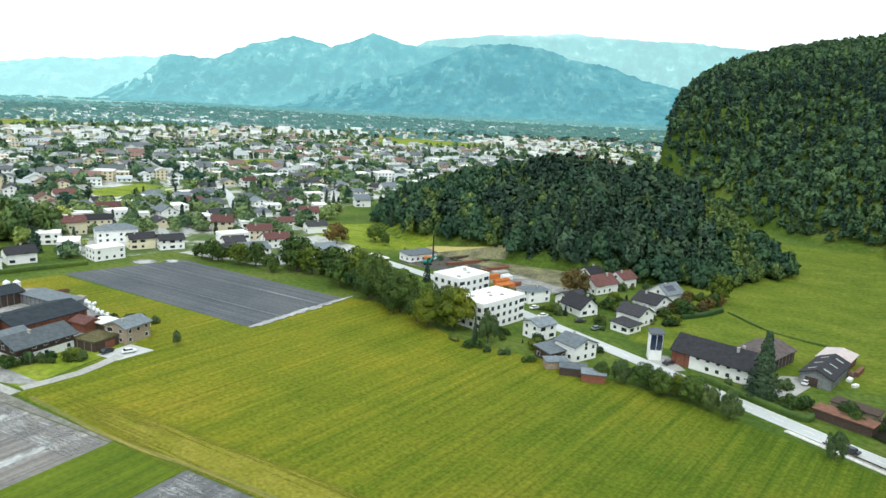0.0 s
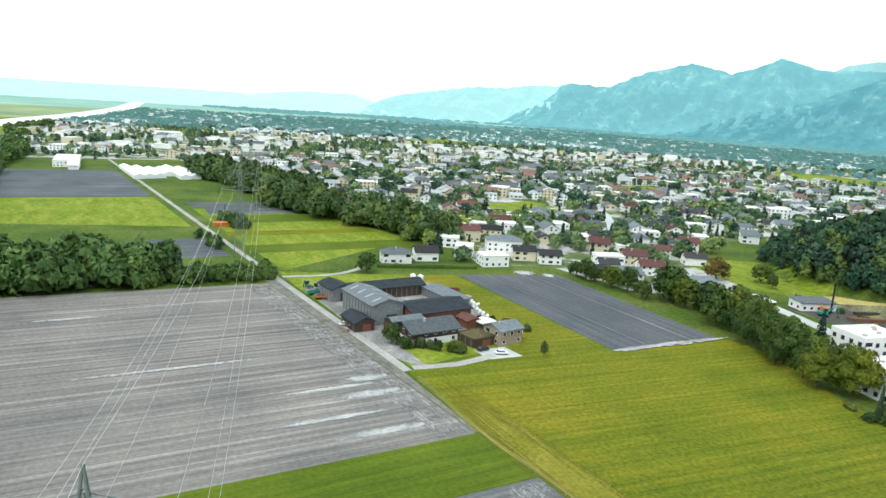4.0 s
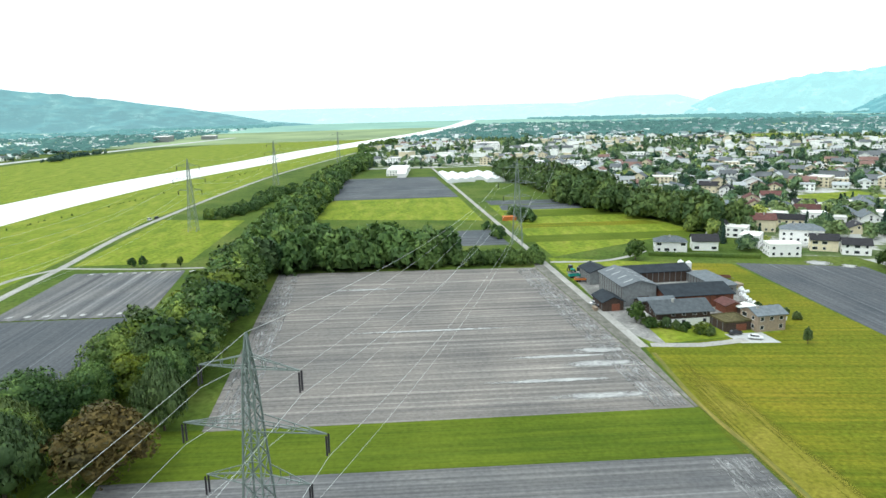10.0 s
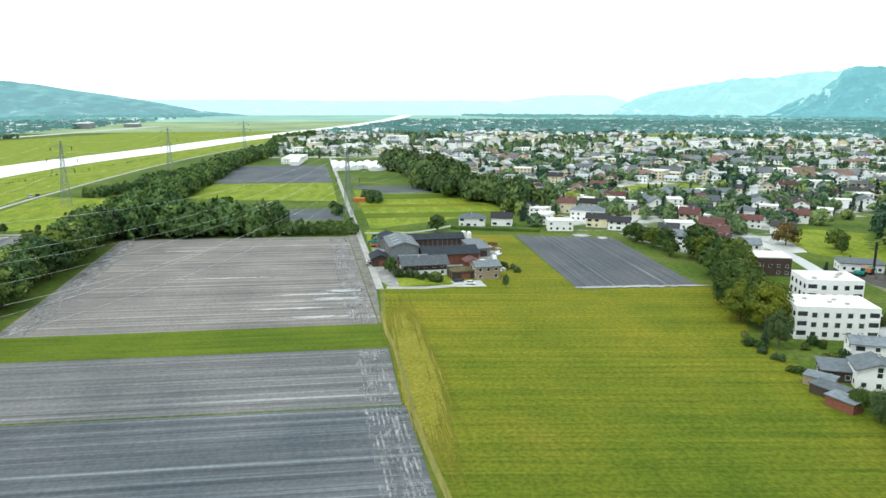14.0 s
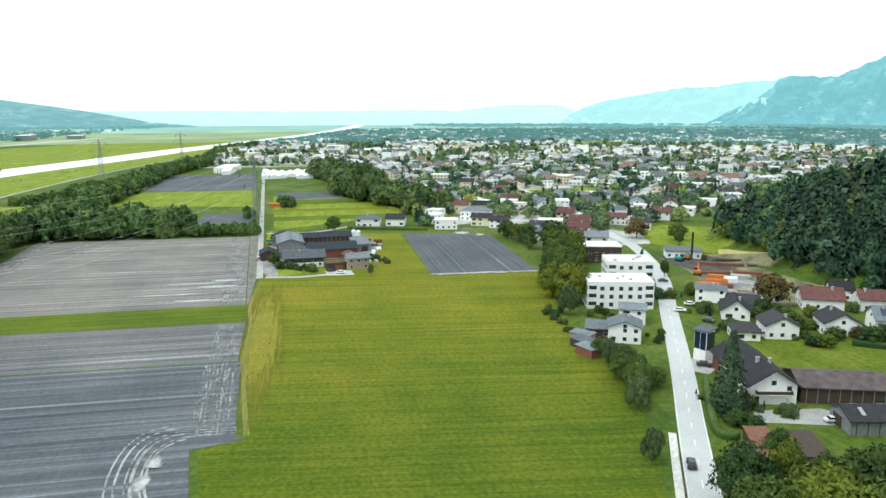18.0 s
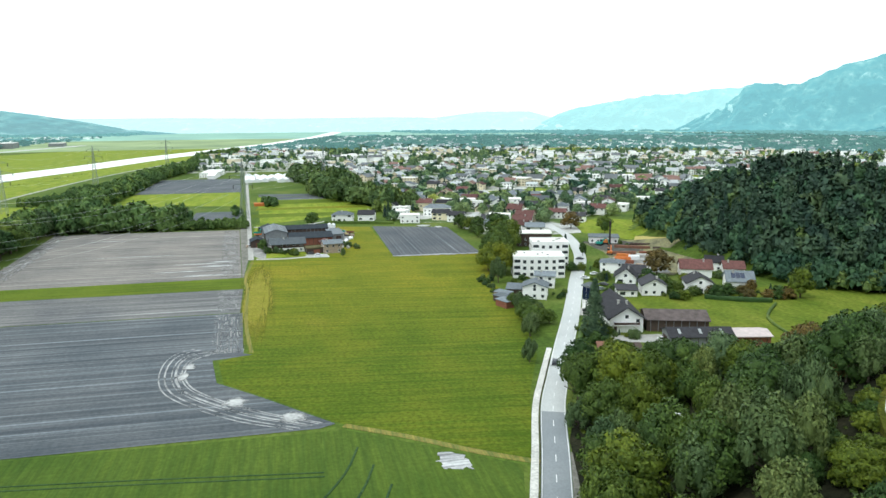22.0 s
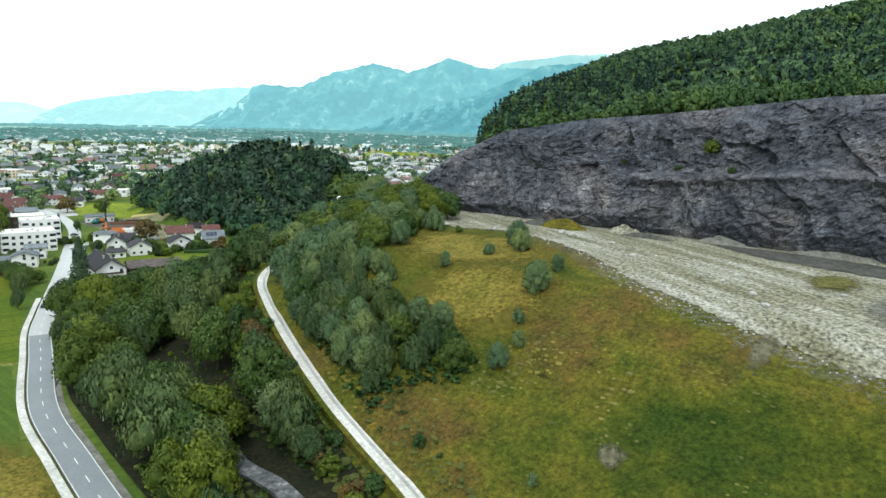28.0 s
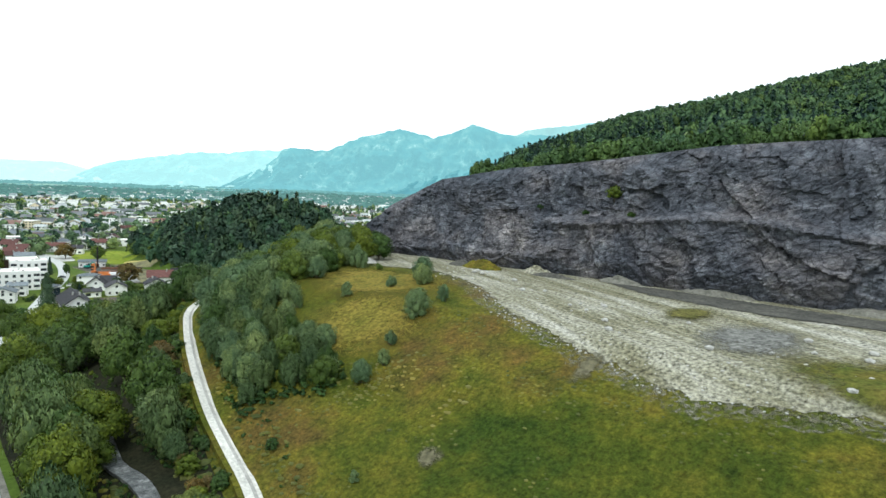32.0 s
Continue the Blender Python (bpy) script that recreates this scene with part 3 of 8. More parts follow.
def sheet(name, outline, material, z=0.06, label="", drape=False, category="field", round_off=0, ragged=0.0):
    """A patch of ground cover inside an outline; drape cuts it along the ground's grid so that it follows the slopes."""
    if round_off:
        outline = [tuple(q) for q in smooth_line(list(outline) + [outline[0]], round_off)[:-1]]
    if ragged:
        outline = [(px + ragged * noise.fractal((px * 0.35, py * 0.35, 2.0), 0.8, 2.0, 3), py + ragged * noise.fractal((px * 0.35, py * 0.35, 9.0), 0.8, 2.0, 3)) for px, py in outline]
    bm = bmesh.new()
    bm.faces.new([bm.verts.new((px, py, 0)) for px, py in outline])
    if drape:
        xs, ys = [p[0] for p in outline], [p[1] for p in outline]
        for axis, lo, hi in ((0, min(xs), max(xs)), (1, min(ys), max(ys))):
            for c in np.arange(math.ceil(lo / 5) * 5, hi, 5):
                co = [0, 0, 0]
                no = [0, 0, 0]
                co[axis], no[axis] = c, 1
                bmesh.ops.bisect_plane(bm, geom=bm.verts[:] + bm.edges[:] + bm.faces[:], plane_co=co, plane_no=no)
    if drape:
        bmesh.ops.triangulate(bm, faces=[f for f in bm.faces if len(f.verts) > 4])
    else:
        vs = bm.verts[:]
        tris = tessellate_polygon([[v.co for v in vs]])
        bm.faces.remove(bm.faces[:][0])
        for a, b, c in tris:
            bm.faces.new((vs[a], vs[b], vs[c]))
    hs = height([v.co.x for v in bm.verts], [v.co.y for v in bm.verts])
    for v, hz in zip(bm.verts, hs):
        v.co.z = hz + z
    bm.normal_update()
    bmesh.ops.reverse_faces(bm, faces=[f for f in bm.faces if f.normal.z < 0])
    me = bpy.data.meshes.new(name)
    bm.to_mesh(me)
    bm.free()
    me.materials.append(material)
    return tagged(new(name, me), label, category, kind="structure")


def smooth_line(points, step):
    """Catmull-Rom through the points, about step metres apart."""
    p = np.asarray(points, float)
    p = np.vstack([2 * p[0] - p[1], p, 2 * p[-1] - p[-2]])
    out = []
    for a, b, c, d in zip(p[:-3], p[1:-2], p[2:-1], p[3:]):
        n = max(2, int(np.linalg.norm(c - b) / step))
        t = np.arange(n)[:, None] / n
        out.append(0.5 * (2 * b + (c - a) * t + (2 * a - 5 * b + 4 * c - d) * t * t + (3 * b - a - 3 * c + d) * t ** 3))
    return np.vstack(out + [p[-2:-1]])


def ribbon(name, points, width, material, z=0.1, label="", step=6.0, category="road", off=0.0, drop=0.25, span=None):
    """A road or strip of even width along a line, with its edges turned down into the ground."""
    c = smooth_line(points, step)
    d = np.gradient(c[:, :2], axis=0)
    nrm = np.stack([-d[:, 1], d[:, 0]], 1) / np.linalg.norm(d, axis=1)[:, None]
    for _ in range(4):
        nrm[1:-1] = (nrm[:-2] + 2 * nrm[1:-1] + nrm[2:]) / 4
    nrm /= np.linalg.norm(nrm, axis=1)[:, None]
    if span:
        sel = (c[:, 0] > span[0]) & (c[:, 0] < span[1])
        c, nrm = c[sel], nrm[sel]
    mid = c[:, :2] + nrm * off
    rows = []
    zc = c[:, 2] if c.shape[1] > 2 else height(mid[:, 0], mid[:, 1])
    for k, dz in ((-0.5, -drop), (-0.5, z), (0, z + 0.03), (0.5, z), (0.5, -drop)):
        q = mid + nrm * width * k
        rows.append(np.column_stack([q, zc + dz]))
    n = len(c)
    v = np.stack(rows, 1).reshape(-1, 3)
    ids = np.arange(n * 5).reshape(n, 5)
    f = np.stack([ids[:-1, :-1], ids[:-1, 1:], ids[1:, 1:], ids[1:, :-1]], -1).reshape(-1, 4)
    f = f[:, ::-1]
    return tagged(new(name, mesh_np(name, v, f, [material])), label, category, kind="structure")


# ---- far mountains ----
def mountains(name, profile, r_top, r_base, seed, glow, strength, label, rough=0.28, base_cloud=400):
    """A distant range round the valley, with ridges and gullies; the haze of the air before it is put in as a dim
    bluish glow.
    """
    az = np.arange(profile[0][0], profile[-1][0], 0.2 if profile[-1][0] - profile[0][0] < 100 else 0.5)
    el = np.interp(az, [p[0] for p in profile], [p[1] for p in profile])
    el = el + np.array([rough * noise.fractal((a * 0.35, seed, 0), 1.0, 2.0, 5) + 0.09 * noise.fractal((a * 1.9, seed, 3), 1.0, 2.0, 4) for a in az]) * np.clip(el / 2, 0.1, 1)
    rows = np.linspace(0, 1, 44)
    A, U = np.meshgrid(np.radians(az), rows, indexing="ij")
    top = 75 + r_top * np.tan(np.radians(el))
    relief = np.array([[noise.ridged_multi_fractal((a * 38 + 0.5 * u, u * 1.6, seed), 0.9, 2.2, 6, 1.0, 2.0) + 0.5 * noise.fractal((a * 90, u * 5, seed), 0.8, 2.1, 4) for u in rows] for a in np.radians(az)])
    Rr = r_base + (r_top - r_base) * U - (relief - 1.0) * 170 * np.sin(np.pi * np.clip(U, 0, 1)) ** 0.6
    Z = top[:, None] * U ** 1.2
    v = np.stack([150 + Rr * np.cos(A), 80 + Rr * np.sin(A), Z - 2], -1).reshape(-1, 3)
    n, m = A.shape
    ids = np.arange(n * m).reshape(n, m)
    f = np.stack([ids[:-1, :-1], ids[:-1, 1:], ids[1:, 1:], ids[1:, :-1]], -1).reshape(-1, 4)
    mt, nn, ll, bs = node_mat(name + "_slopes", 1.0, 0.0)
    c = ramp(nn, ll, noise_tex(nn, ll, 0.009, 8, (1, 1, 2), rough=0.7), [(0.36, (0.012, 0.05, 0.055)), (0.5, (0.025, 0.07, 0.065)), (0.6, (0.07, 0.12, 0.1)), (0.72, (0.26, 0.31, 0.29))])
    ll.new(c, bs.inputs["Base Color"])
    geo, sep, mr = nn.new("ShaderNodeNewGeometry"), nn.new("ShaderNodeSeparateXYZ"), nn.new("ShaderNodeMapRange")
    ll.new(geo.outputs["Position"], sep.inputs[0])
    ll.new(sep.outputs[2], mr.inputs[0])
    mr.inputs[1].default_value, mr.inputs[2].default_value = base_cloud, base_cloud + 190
    # emission whitens with height, in place of cloud and haze round the peaks
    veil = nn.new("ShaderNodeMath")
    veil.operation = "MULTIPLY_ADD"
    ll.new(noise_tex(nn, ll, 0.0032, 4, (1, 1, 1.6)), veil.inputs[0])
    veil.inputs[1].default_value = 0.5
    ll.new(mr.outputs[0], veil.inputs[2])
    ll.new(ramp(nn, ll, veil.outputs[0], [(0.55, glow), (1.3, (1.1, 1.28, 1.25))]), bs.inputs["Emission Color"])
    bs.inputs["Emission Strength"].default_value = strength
    ob = new(name, mesh_np(name, v, f, [mt], None, True))
    return tagged(ob, label, "mountains", kind="structure")


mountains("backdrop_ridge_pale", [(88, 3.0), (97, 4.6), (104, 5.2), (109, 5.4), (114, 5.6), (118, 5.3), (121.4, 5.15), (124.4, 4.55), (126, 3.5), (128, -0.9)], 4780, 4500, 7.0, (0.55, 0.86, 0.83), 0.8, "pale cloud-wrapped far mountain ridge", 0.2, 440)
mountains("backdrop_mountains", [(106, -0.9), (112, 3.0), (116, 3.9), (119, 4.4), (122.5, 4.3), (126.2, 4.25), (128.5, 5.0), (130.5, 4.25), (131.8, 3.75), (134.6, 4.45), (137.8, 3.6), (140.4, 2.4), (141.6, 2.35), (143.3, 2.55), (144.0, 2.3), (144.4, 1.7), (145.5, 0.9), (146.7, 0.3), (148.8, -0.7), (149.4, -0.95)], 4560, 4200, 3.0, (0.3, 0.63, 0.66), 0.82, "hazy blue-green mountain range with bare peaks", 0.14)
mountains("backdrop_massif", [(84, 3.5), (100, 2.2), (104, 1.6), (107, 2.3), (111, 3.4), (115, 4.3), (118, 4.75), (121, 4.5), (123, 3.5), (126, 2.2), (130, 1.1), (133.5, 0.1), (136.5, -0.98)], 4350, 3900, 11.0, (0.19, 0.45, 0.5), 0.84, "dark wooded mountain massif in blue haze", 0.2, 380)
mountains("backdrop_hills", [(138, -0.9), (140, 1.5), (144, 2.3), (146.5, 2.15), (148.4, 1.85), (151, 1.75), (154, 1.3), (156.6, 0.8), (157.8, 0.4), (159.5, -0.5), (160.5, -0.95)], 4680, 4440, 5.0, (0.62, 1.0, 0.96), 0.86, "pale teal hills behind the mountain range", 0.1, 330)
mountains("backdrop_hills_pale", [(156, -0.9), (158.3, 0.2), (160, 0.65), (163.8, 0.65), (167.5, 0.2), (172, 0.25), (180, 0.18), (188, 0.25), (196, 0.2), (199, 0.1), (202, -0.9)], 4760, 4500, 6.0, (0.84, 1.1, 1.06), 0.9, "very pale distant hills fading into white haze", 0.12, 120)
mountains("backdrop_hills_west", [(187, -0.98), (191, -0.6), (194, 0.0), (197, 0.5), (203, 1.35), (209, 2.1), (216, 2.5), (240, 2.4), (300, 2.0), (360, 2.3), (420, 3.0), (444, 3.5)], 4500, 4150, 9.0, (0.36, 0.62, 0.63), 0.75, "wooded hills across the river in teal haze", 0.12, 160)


# ---- fields, roads, river ----
sheet("field_meadow", [(-181, 92.5), (-137, 91), (-114, 93), (-24, 98.5), (-17, 90), (2, 93), (16, 106), (37, 124), (64, 163), (28, 175), (-2, 188), (-42, 198), (-72, 202), (-112, 203), (-150, 222), (-172, 219), (-174, 168), (-285, 168), (-292, 142), (-190, 140)], M["meadow"], 0.05, "mown yellow-green hay meadow with mower lines")
sheet("field_green", [(-286, 90), (-183, 95), (-190, 140), (-292, 142), (-312, 90)], M["far_green"], 0.03, "short grass round the farmstead")
QROAD = [(245, 158), (228, 166), (210, 173.5), (197, 178.5), (183, 182.7), (168, 187.3), (151.5, 193.4), (133, 201), (118, 208), (106, 214.5), (98, 221.5), (95, 229), (97, 236), (104, 243), (116, 256), (128, 272)]
sheet("hillside_grass", [(120, 262), (100, 245), (92, 238), (92, 224), (104, 211), (133, 197), (183, 178), (225, 162), (300, 150), (400, 150), (400, 304), (90, 304)], M["hill"], 0.12, "rough hillside grass in green and rusty patches", True, "grass")
layer = 0.3
sheet("gravel_apron", [(122, 268), (136, 269), (150, 274), (166, 270), (185, 260), (207, 243.5), (230, 232.5), (250, 227), (262, 224.5), (272, 226), (290, 229), (330, 231), (330, 304), (105, 304), (112, 285)], M["gravel"], 0.25, "pale quarry gravel apron below the rock face", True, "gravel", 1.0, 1.1)
for k, lab in enumerate(("loose gravel strewn into the grass", "gravel spilling down the slope")):
    o = 1.6 + 2.0 * k
    sheet("gravel_fringe", [(132 - o, 269 - o), (150, 274 - o), (166 - o, 270 - o), (185 - o, 259 - o), (207 - o, 243 - o), (230, 232 - o), (250, 226.5 - o), (262, 224 - o), (275, 226 - o), (300, 229 - o), (330, 231 - o), (330, 240), (280, 236), (255, 234), (232, 240), (208, 252), (186, 268), (160, 280), (132, 280)], M["gravel_thin"], 0.2 - 0.03 * k, lab, True, "gravel", 2, 1.5)
sheet("mud_strip", [(206, 295), (217, 287), (232, 282), (260, 278), (280, 280), (330, 278), (330, 290), (278, 292), (256, 293), (225, 296)], M["mud"], 0.42, "dark wet mud strip below the rock face", True, "mud", 2, 1.2)
for cx, cy, rx, ry, mk, lab in ((240, 226, 3.5, 7, "dirt_soft", "bare brown scar in the grass"), (226, 197, 4, 3.5, "dirt_soft", "bare brown scar in the grass"), (155, 248, 36, 24, "straw_soft", "straw-yellow dry grass on the shoulder of the hill"), (176, 224, 26, 18, "straw_soft", "rusty dry grass above the scrub"), (290, 240, 26, 15, "olive_soft", "dry olive grass on the quarry floor"), (318, 250, 30, 15, "olive_soft", "dry olive grass on the quarry floor"), (243, 266, 8, 13, "sparse_soft", "brownish thin grass on the gravel"), (262, 252, 14, 16, "grey_soft", "fan of grey gravel on the quarry floor")):
    layer += 0.05
    sheet("slope_patch", [(cx - rx, cy - ry), (cx + rx, cy - ry), (cx + rx, cy + ry), (cx - rx, cy + ry)], M[mk], layer, lab, True, "grass")
sheet("woodland_floor", [(12, 204), (32, 187), (58, 174), (101.5, 161), (134, 155), (168, 149.5), (200, 143), (232, 130), (240, 152), (210, 169), (183, 178), (151.5, 189), (118, 203), (97, 217), (88, 232), (40, 262), (20, 235)], M["floor"], 0.3, "leaf-strewn floor of the wood, darkened for the shade of the trees", True, "ground")
ROAD = [(400, 30), (300, 88), (235, 122), (200, 135), (168, 142.6), (134, 148.7), (101.5, 154.9), (62, 169), (38, 177.8), (17.7, 187.2), (-9, 200), (-45.6, 217.9), (-98.5, 242.5), (-152, 267.2), (-215, 286), (-285, 296), (-350, 330), (-440, 400), (-560, 470)]
def row_field(name, a, b, c, d, material, label, spacing=1.5, amp=0.14, z=0.05):
    """A tilled field between four corners: ridges run from the side a-b to the side d-c."""
    a, b, c, d = (np.array(q, float) for q in (a, b, c, d))
    n = int(np.linalg.norm(b - a) / spacing) * 4
    u = np.linspace(0, 1, n + 1)
    v = np.linspace(0, 1, 15)
    U, W = np.meshgrid(u, v, indexing="ij")
    P = (a + (b - a) * U[..., None]) * (1 - W[..., None]) + (d + (c - d) * U[..., None]) * W[..., None]
    prof = np.array([0.0, 0.7, 1.0, 0.7])[np.arange(n + 1) % 4]
    rng = np.random.default_rng(n)
    Z = z + amp * prof[:, None] * rng.uniform(0.7, 1.1, U.shape)
    ids = np.arange(U.size).reshape(U.shape)
    f = np.stack([ids[:-1, :-1], ids[1:, :-1], ids[1:, 1:], ids[:-1, 1:]], -1).reshape(-1, 4)
    e1, e2 = b - a, d - a
    if e1[0] * e2[1] - e1[1] * e2[0] < 0:
        f = f[:, ::-1]
    ob = new(name, mesh_np(name, np.dstack([P, Z[..., None]]).reshape(-1, 3), f, [material]))
    return tagged(ob, label, "field", kind="structure")


row_field("field_soil", (-297, -36), (-137, -26), (-138, 90), (-292, 80), M["soil"], "bare pale grey field drilled in long rows")
row_field("field_soil", (-115, -40), (-75.4, -35), (-74.7, 93), (-114.5, 92), M["soil_mid"], "bare grey field drilled in rows")
row_field("field_soil", (-74.5, -35), (-24, -25), (-22.5, 97), (-74, 94), M["soil_dark"], "dark grey field drilled in rows")
sheet("field_soil", [(-24.5, -25), (38, -10), (38, 118), (36, 122), (15, 104), (1, 91), (-19, 88), (-22, 100), (-24, 97)], M["soil_dark"], 0.09, "dark grey field end with curved headland")
row_field("field_soil", (-286, 170), (-270, 220), (-171, 217), (-174, 168), M["soil_x"], "dark ploughed field with furrows and pale edge", 2.2, 0.2)
for (ax, ay), (bx_, by_), n, inward in (((-291, 79), (-139, 89), 8, -1), ((-295, -35), (-139, -25), 8, 1), ((-113, 91), (-77, 92), 7, -1), ((-73, 93), (-25, 96), 7, -1)):
    for k in range(n):
        o = inward * (0.8 + k * 1.05)
        ribbon("wheel_tracks", [(ax, ay + o), ((ax + bx_) / 2, (ay + by_) / 2 + o * 1.05), (bx_, by_ + o)], (0.45, 0.3, 0.55)[k % 3], M["dust_line"], 0.24, "pale broken wheel tracks along the field's end", 8, "track", drop=0.0)
    sheet("headland", [(ax, ay), (bx_, by_), (bx_, by_ + inward * 9), (ax, ay + inward * 9)], M["dust_cross"], 0.22, "dusty headland with crossing wheel tracks")
sheet("headland", [(-172, 168.5), (-170, 217), (-171.8, 217), (-174, 190), (-174.5, 168.5)], M["dust"], 0.3, "pale dusty edge of the ploughed field", False, "soil", 1.0, 1.2)
for k, o in enumerate((0, 0.9, 2.6, 3.7, 5.6, 7.2)):
    ribbon("wheel_tracks", [(-25 - o, 97), (-24 - o, 85 - o * 0.8), (-14 - o * 0.6, 81 - o), (4 + o * 0.3, 85 - o), (22 + o * 0.7, 101 - o * 0.7), (35 + o * 0.3, 119 - o)], (0.5, 0.35, 0.7, 0.35, 0.5, 0.4)[k], M["dust_curve"], 0.12, "pale curved wheel tracks on the headland", 3, "track", drop=0.0)
for k, (x0, x1, y0, y1) in enumerate(((-200, 0, 88, 109),)):
    sheet("grass_track", [(x0, y0), (x1, y0), (x1, y1), (x0, y1)], M["yellow_soft"], 0.075 + 0.006 * k, "yellowed worn grass along the meadow edge", False, "grass")
ribbon("grass_track", [(37.5, 124), (47, 138), (58, 152), (66, 164)], 2.0, M["grass_track"], 0.11, "trodden path between meadow and crop", 4, "track", drop=0.0)
ribbon("grass_track", [(-176, 93.5), (-138.5, 91.8), (-110, 94), (-60, 96), (-24, 99.5)], 1.3, M["grass_track"], 0.085, "worn earth strip along the field edge", 6, "track", drop=0.0)
for k in range(6):
    ribbon("wheel_tracks", [(50 + k * 9, 126 + k * 2.6), (62 + k * 9, 122 + k * 2.3), (78 + k * 9, 113 + k * 2)], 0.5, M["crop_line"], 0.15, "dark tractor line in the young grain", 4, "track", drop=0.0)
for cx, cy, rx, ry in ((-180, 78, 4, 12), (-169, 76, 4, 16), (-147, 70, 3, 20), (-158, 60, 2, 26), (-176, 66, 2, 22), (-280, 205, 8, 8), (-272, 214, 6, 5), (-262, 5, 2, 20), (-205, 30, 1.6, 40), (-14, 82, 5, 3), (-6, 81, 6, 2.5), (17, 97, 5, 5), (30, 112, 5, 5)):
    sheet("dust_patch", [(cx + rx * c, cy + ry * q) for c, q in ((-1, -1), (1, -1), (1, 1), (-1, 1))], M["dust_soft"], 0.26, "white dusty bare patch on the field", False, "soil")
for k in range(8):
    for cx in (-240, -309):
        cy = -78 - k * 6.6
        sheet("dust_patch", [(cx - 3, cy - 2.2), (cx + 3, cy - 2.2), (cx + 3, cy + 2.2), (cx - 3, cy + 2.2)], M["dust_soft"], 0.36, "white dusty bare patch at the end of a bed", False, "soil")
sheet("dust_patch", [(57.5, 143), (60, 142), (64, 143.5), (65.5, 147), (63.5, 150), (60, 148.5), (58, 146)], M["dust"], 0.14, "white washed-out patch at the corner of the crop", False, "soil", 0.6, 2.0)
sheet("field_crop", [(38, -40), (150, -40), (165, 130), (66, 160), (40, 124)], M["crop_blue"], 0.05, "bluish green young grain with tractor tracks", True)
sheet("weedy_edge", [(96, 132), (168, 112), (176, 134), (104, 152)], M["straw_soft"], 0.12, "rusty weeds along the edge of the grain", False, "grass")
for k in range(9):
    for o in (0, 1.8):
        ribbon("wheel_tracks", [(42 + k * 13 + o, -30), (52 + k * 12.4 + o, 60), (60 + k * 11.6 + o, 118 - k * 1.5)], 0.4, M["crop_line"], 0.13, "dark tractor line in the young grain", 8, "track", drop=0.0)
sheet("verge", [(-300, 80.6), (-292, 80.3), (-138.2, 90.3), (-138.2, 91), (-181, 91), (-300, 84.6)], M["verge"], 0.07, "trampled grey verge between field and farm road", False, "verge")
sheet("field_crop", [(-138, -40), (-115, -40), (-115, 92), (-138, 92)], M["crop"], 0.05, "green grass strip between two grey fields")
sheet("field_soil", [(-162, -95), (-160, -62), (-235, -72), (-235, -130)], M["soil_x"], 0.06, "dark tilled field beside the tree row")
row_field("field_soil", (-236, -130), (-236, -73), (-312, -82), (-312, -133), M["soil_bed"], "pale grey bedded field", 4.0, 0.25)
sheet("field_crop", [(-100, -100), (-158, -95), (-156, -60), (-100, -50)], M["crop"], 0.06, "green crop below the tree row")
sheet("field_soil", [(-743, 54), (-741, -41), (-560, -38), (-560, 66)], M["soil_dark"], 0.06, "far grey ploughed field")
sheet("field_green", [(-558, -38), (-558, 66), (-432, 72), (-458, -39)], M["far_green"], 0.06, "far bright green meadow strip")
sheet("field_soil", [(-396, 40), (-348, 40), (-348, 77), (-396, 74)], M["soil_dark"], 0.06, "small grey plot behind the copse")
sheet("field_green", [(-313, 93), (-370, 186), (-410, 180), (-498, 140), (-500, 84)], M["far_green"], 0.05, "green meadow beyond the farm road")
for xa, xb, mk, lab in ((-352, -372, "crop", "strip of darker green fodder crop"), (-398, -412, "meadow", "yellowish strip of ripening grass"), (-440, -470, "crop", "strip of darker green fodder crop"), (-474, -500, "soil_dark", "brown tilled strip")):
    sheet("field_strip", [(xa, 82 - (xa + 313) * 0.05), (xb, 82 - (xb + 313) * 0.05), (xb, 176 + (xb + 398) * 0.3), (xa, 178 + (xa + 398) * 0.15)], M[mk], 0.07, lab)
sheet("field_soil", [(-505, 86), (-502, 138), (-525, 136), (-530, 84)], M["soil_dark"], 0.07, "narrow grey plot beside the farm road")
sheet("field_green", [(-330, -142), (-480, -148), (-466, -88), (-330, -86)], M["far_green"], 0.05, "green meadow under the power line")
sheet("field_green", [(-200, -150), (-480, -158), (-833, -134), (-1300, -56), (-1560, -30), (-1560, -80), (-1313, -148), (-1042, -203), (-800, -262), (-579, -280), (-300, -290)], M["far_green"], 0.04, "grassy river foreland beside the dike")
sheet("field_green", [(-330, -330), (-579, -300), (-800, -270), (-1042, -215), (-1313, -160), (-1530, -100), (-1800, -30), (-2168, 70), (-2168, -150), (-2000, -330), (-1290, -590), (-600, -640)], M["far_green"], 0.04, "broad grass foreland across the river")
sheet("field_green", [(-62, 240), (17, 238), (50, 262), (60, 330), (40, 495), (-50, 495), (-62, 420), (-66, 340), (-64, 306), (-62, 287)], M["pasture"], 0.05, "green pasture behind the farm", True)
sheet("field_green", [(-222, 300), (-192, 318), (-205, 345), (-262, 372), (-285, 340), (-270, 312)], M["far_green"], 0.05, "green meadow at the foot of the knoll", True)
sheet("building_site", [(-190, 285), (-158, 284), (-120, 275), (-95, 290), (-112, 318), (-150, 330), (-190, 318)], M["dirt"], 0.06, "muddy building site of brown earth and gravel", False, "site")
sheet("field_straw", [(-188, 318), (-150, 330), (-170, 342), (-203, 345), (-208, 330)], M["straw"], 0.08, "straw-yellow strip at the edge of the wood")
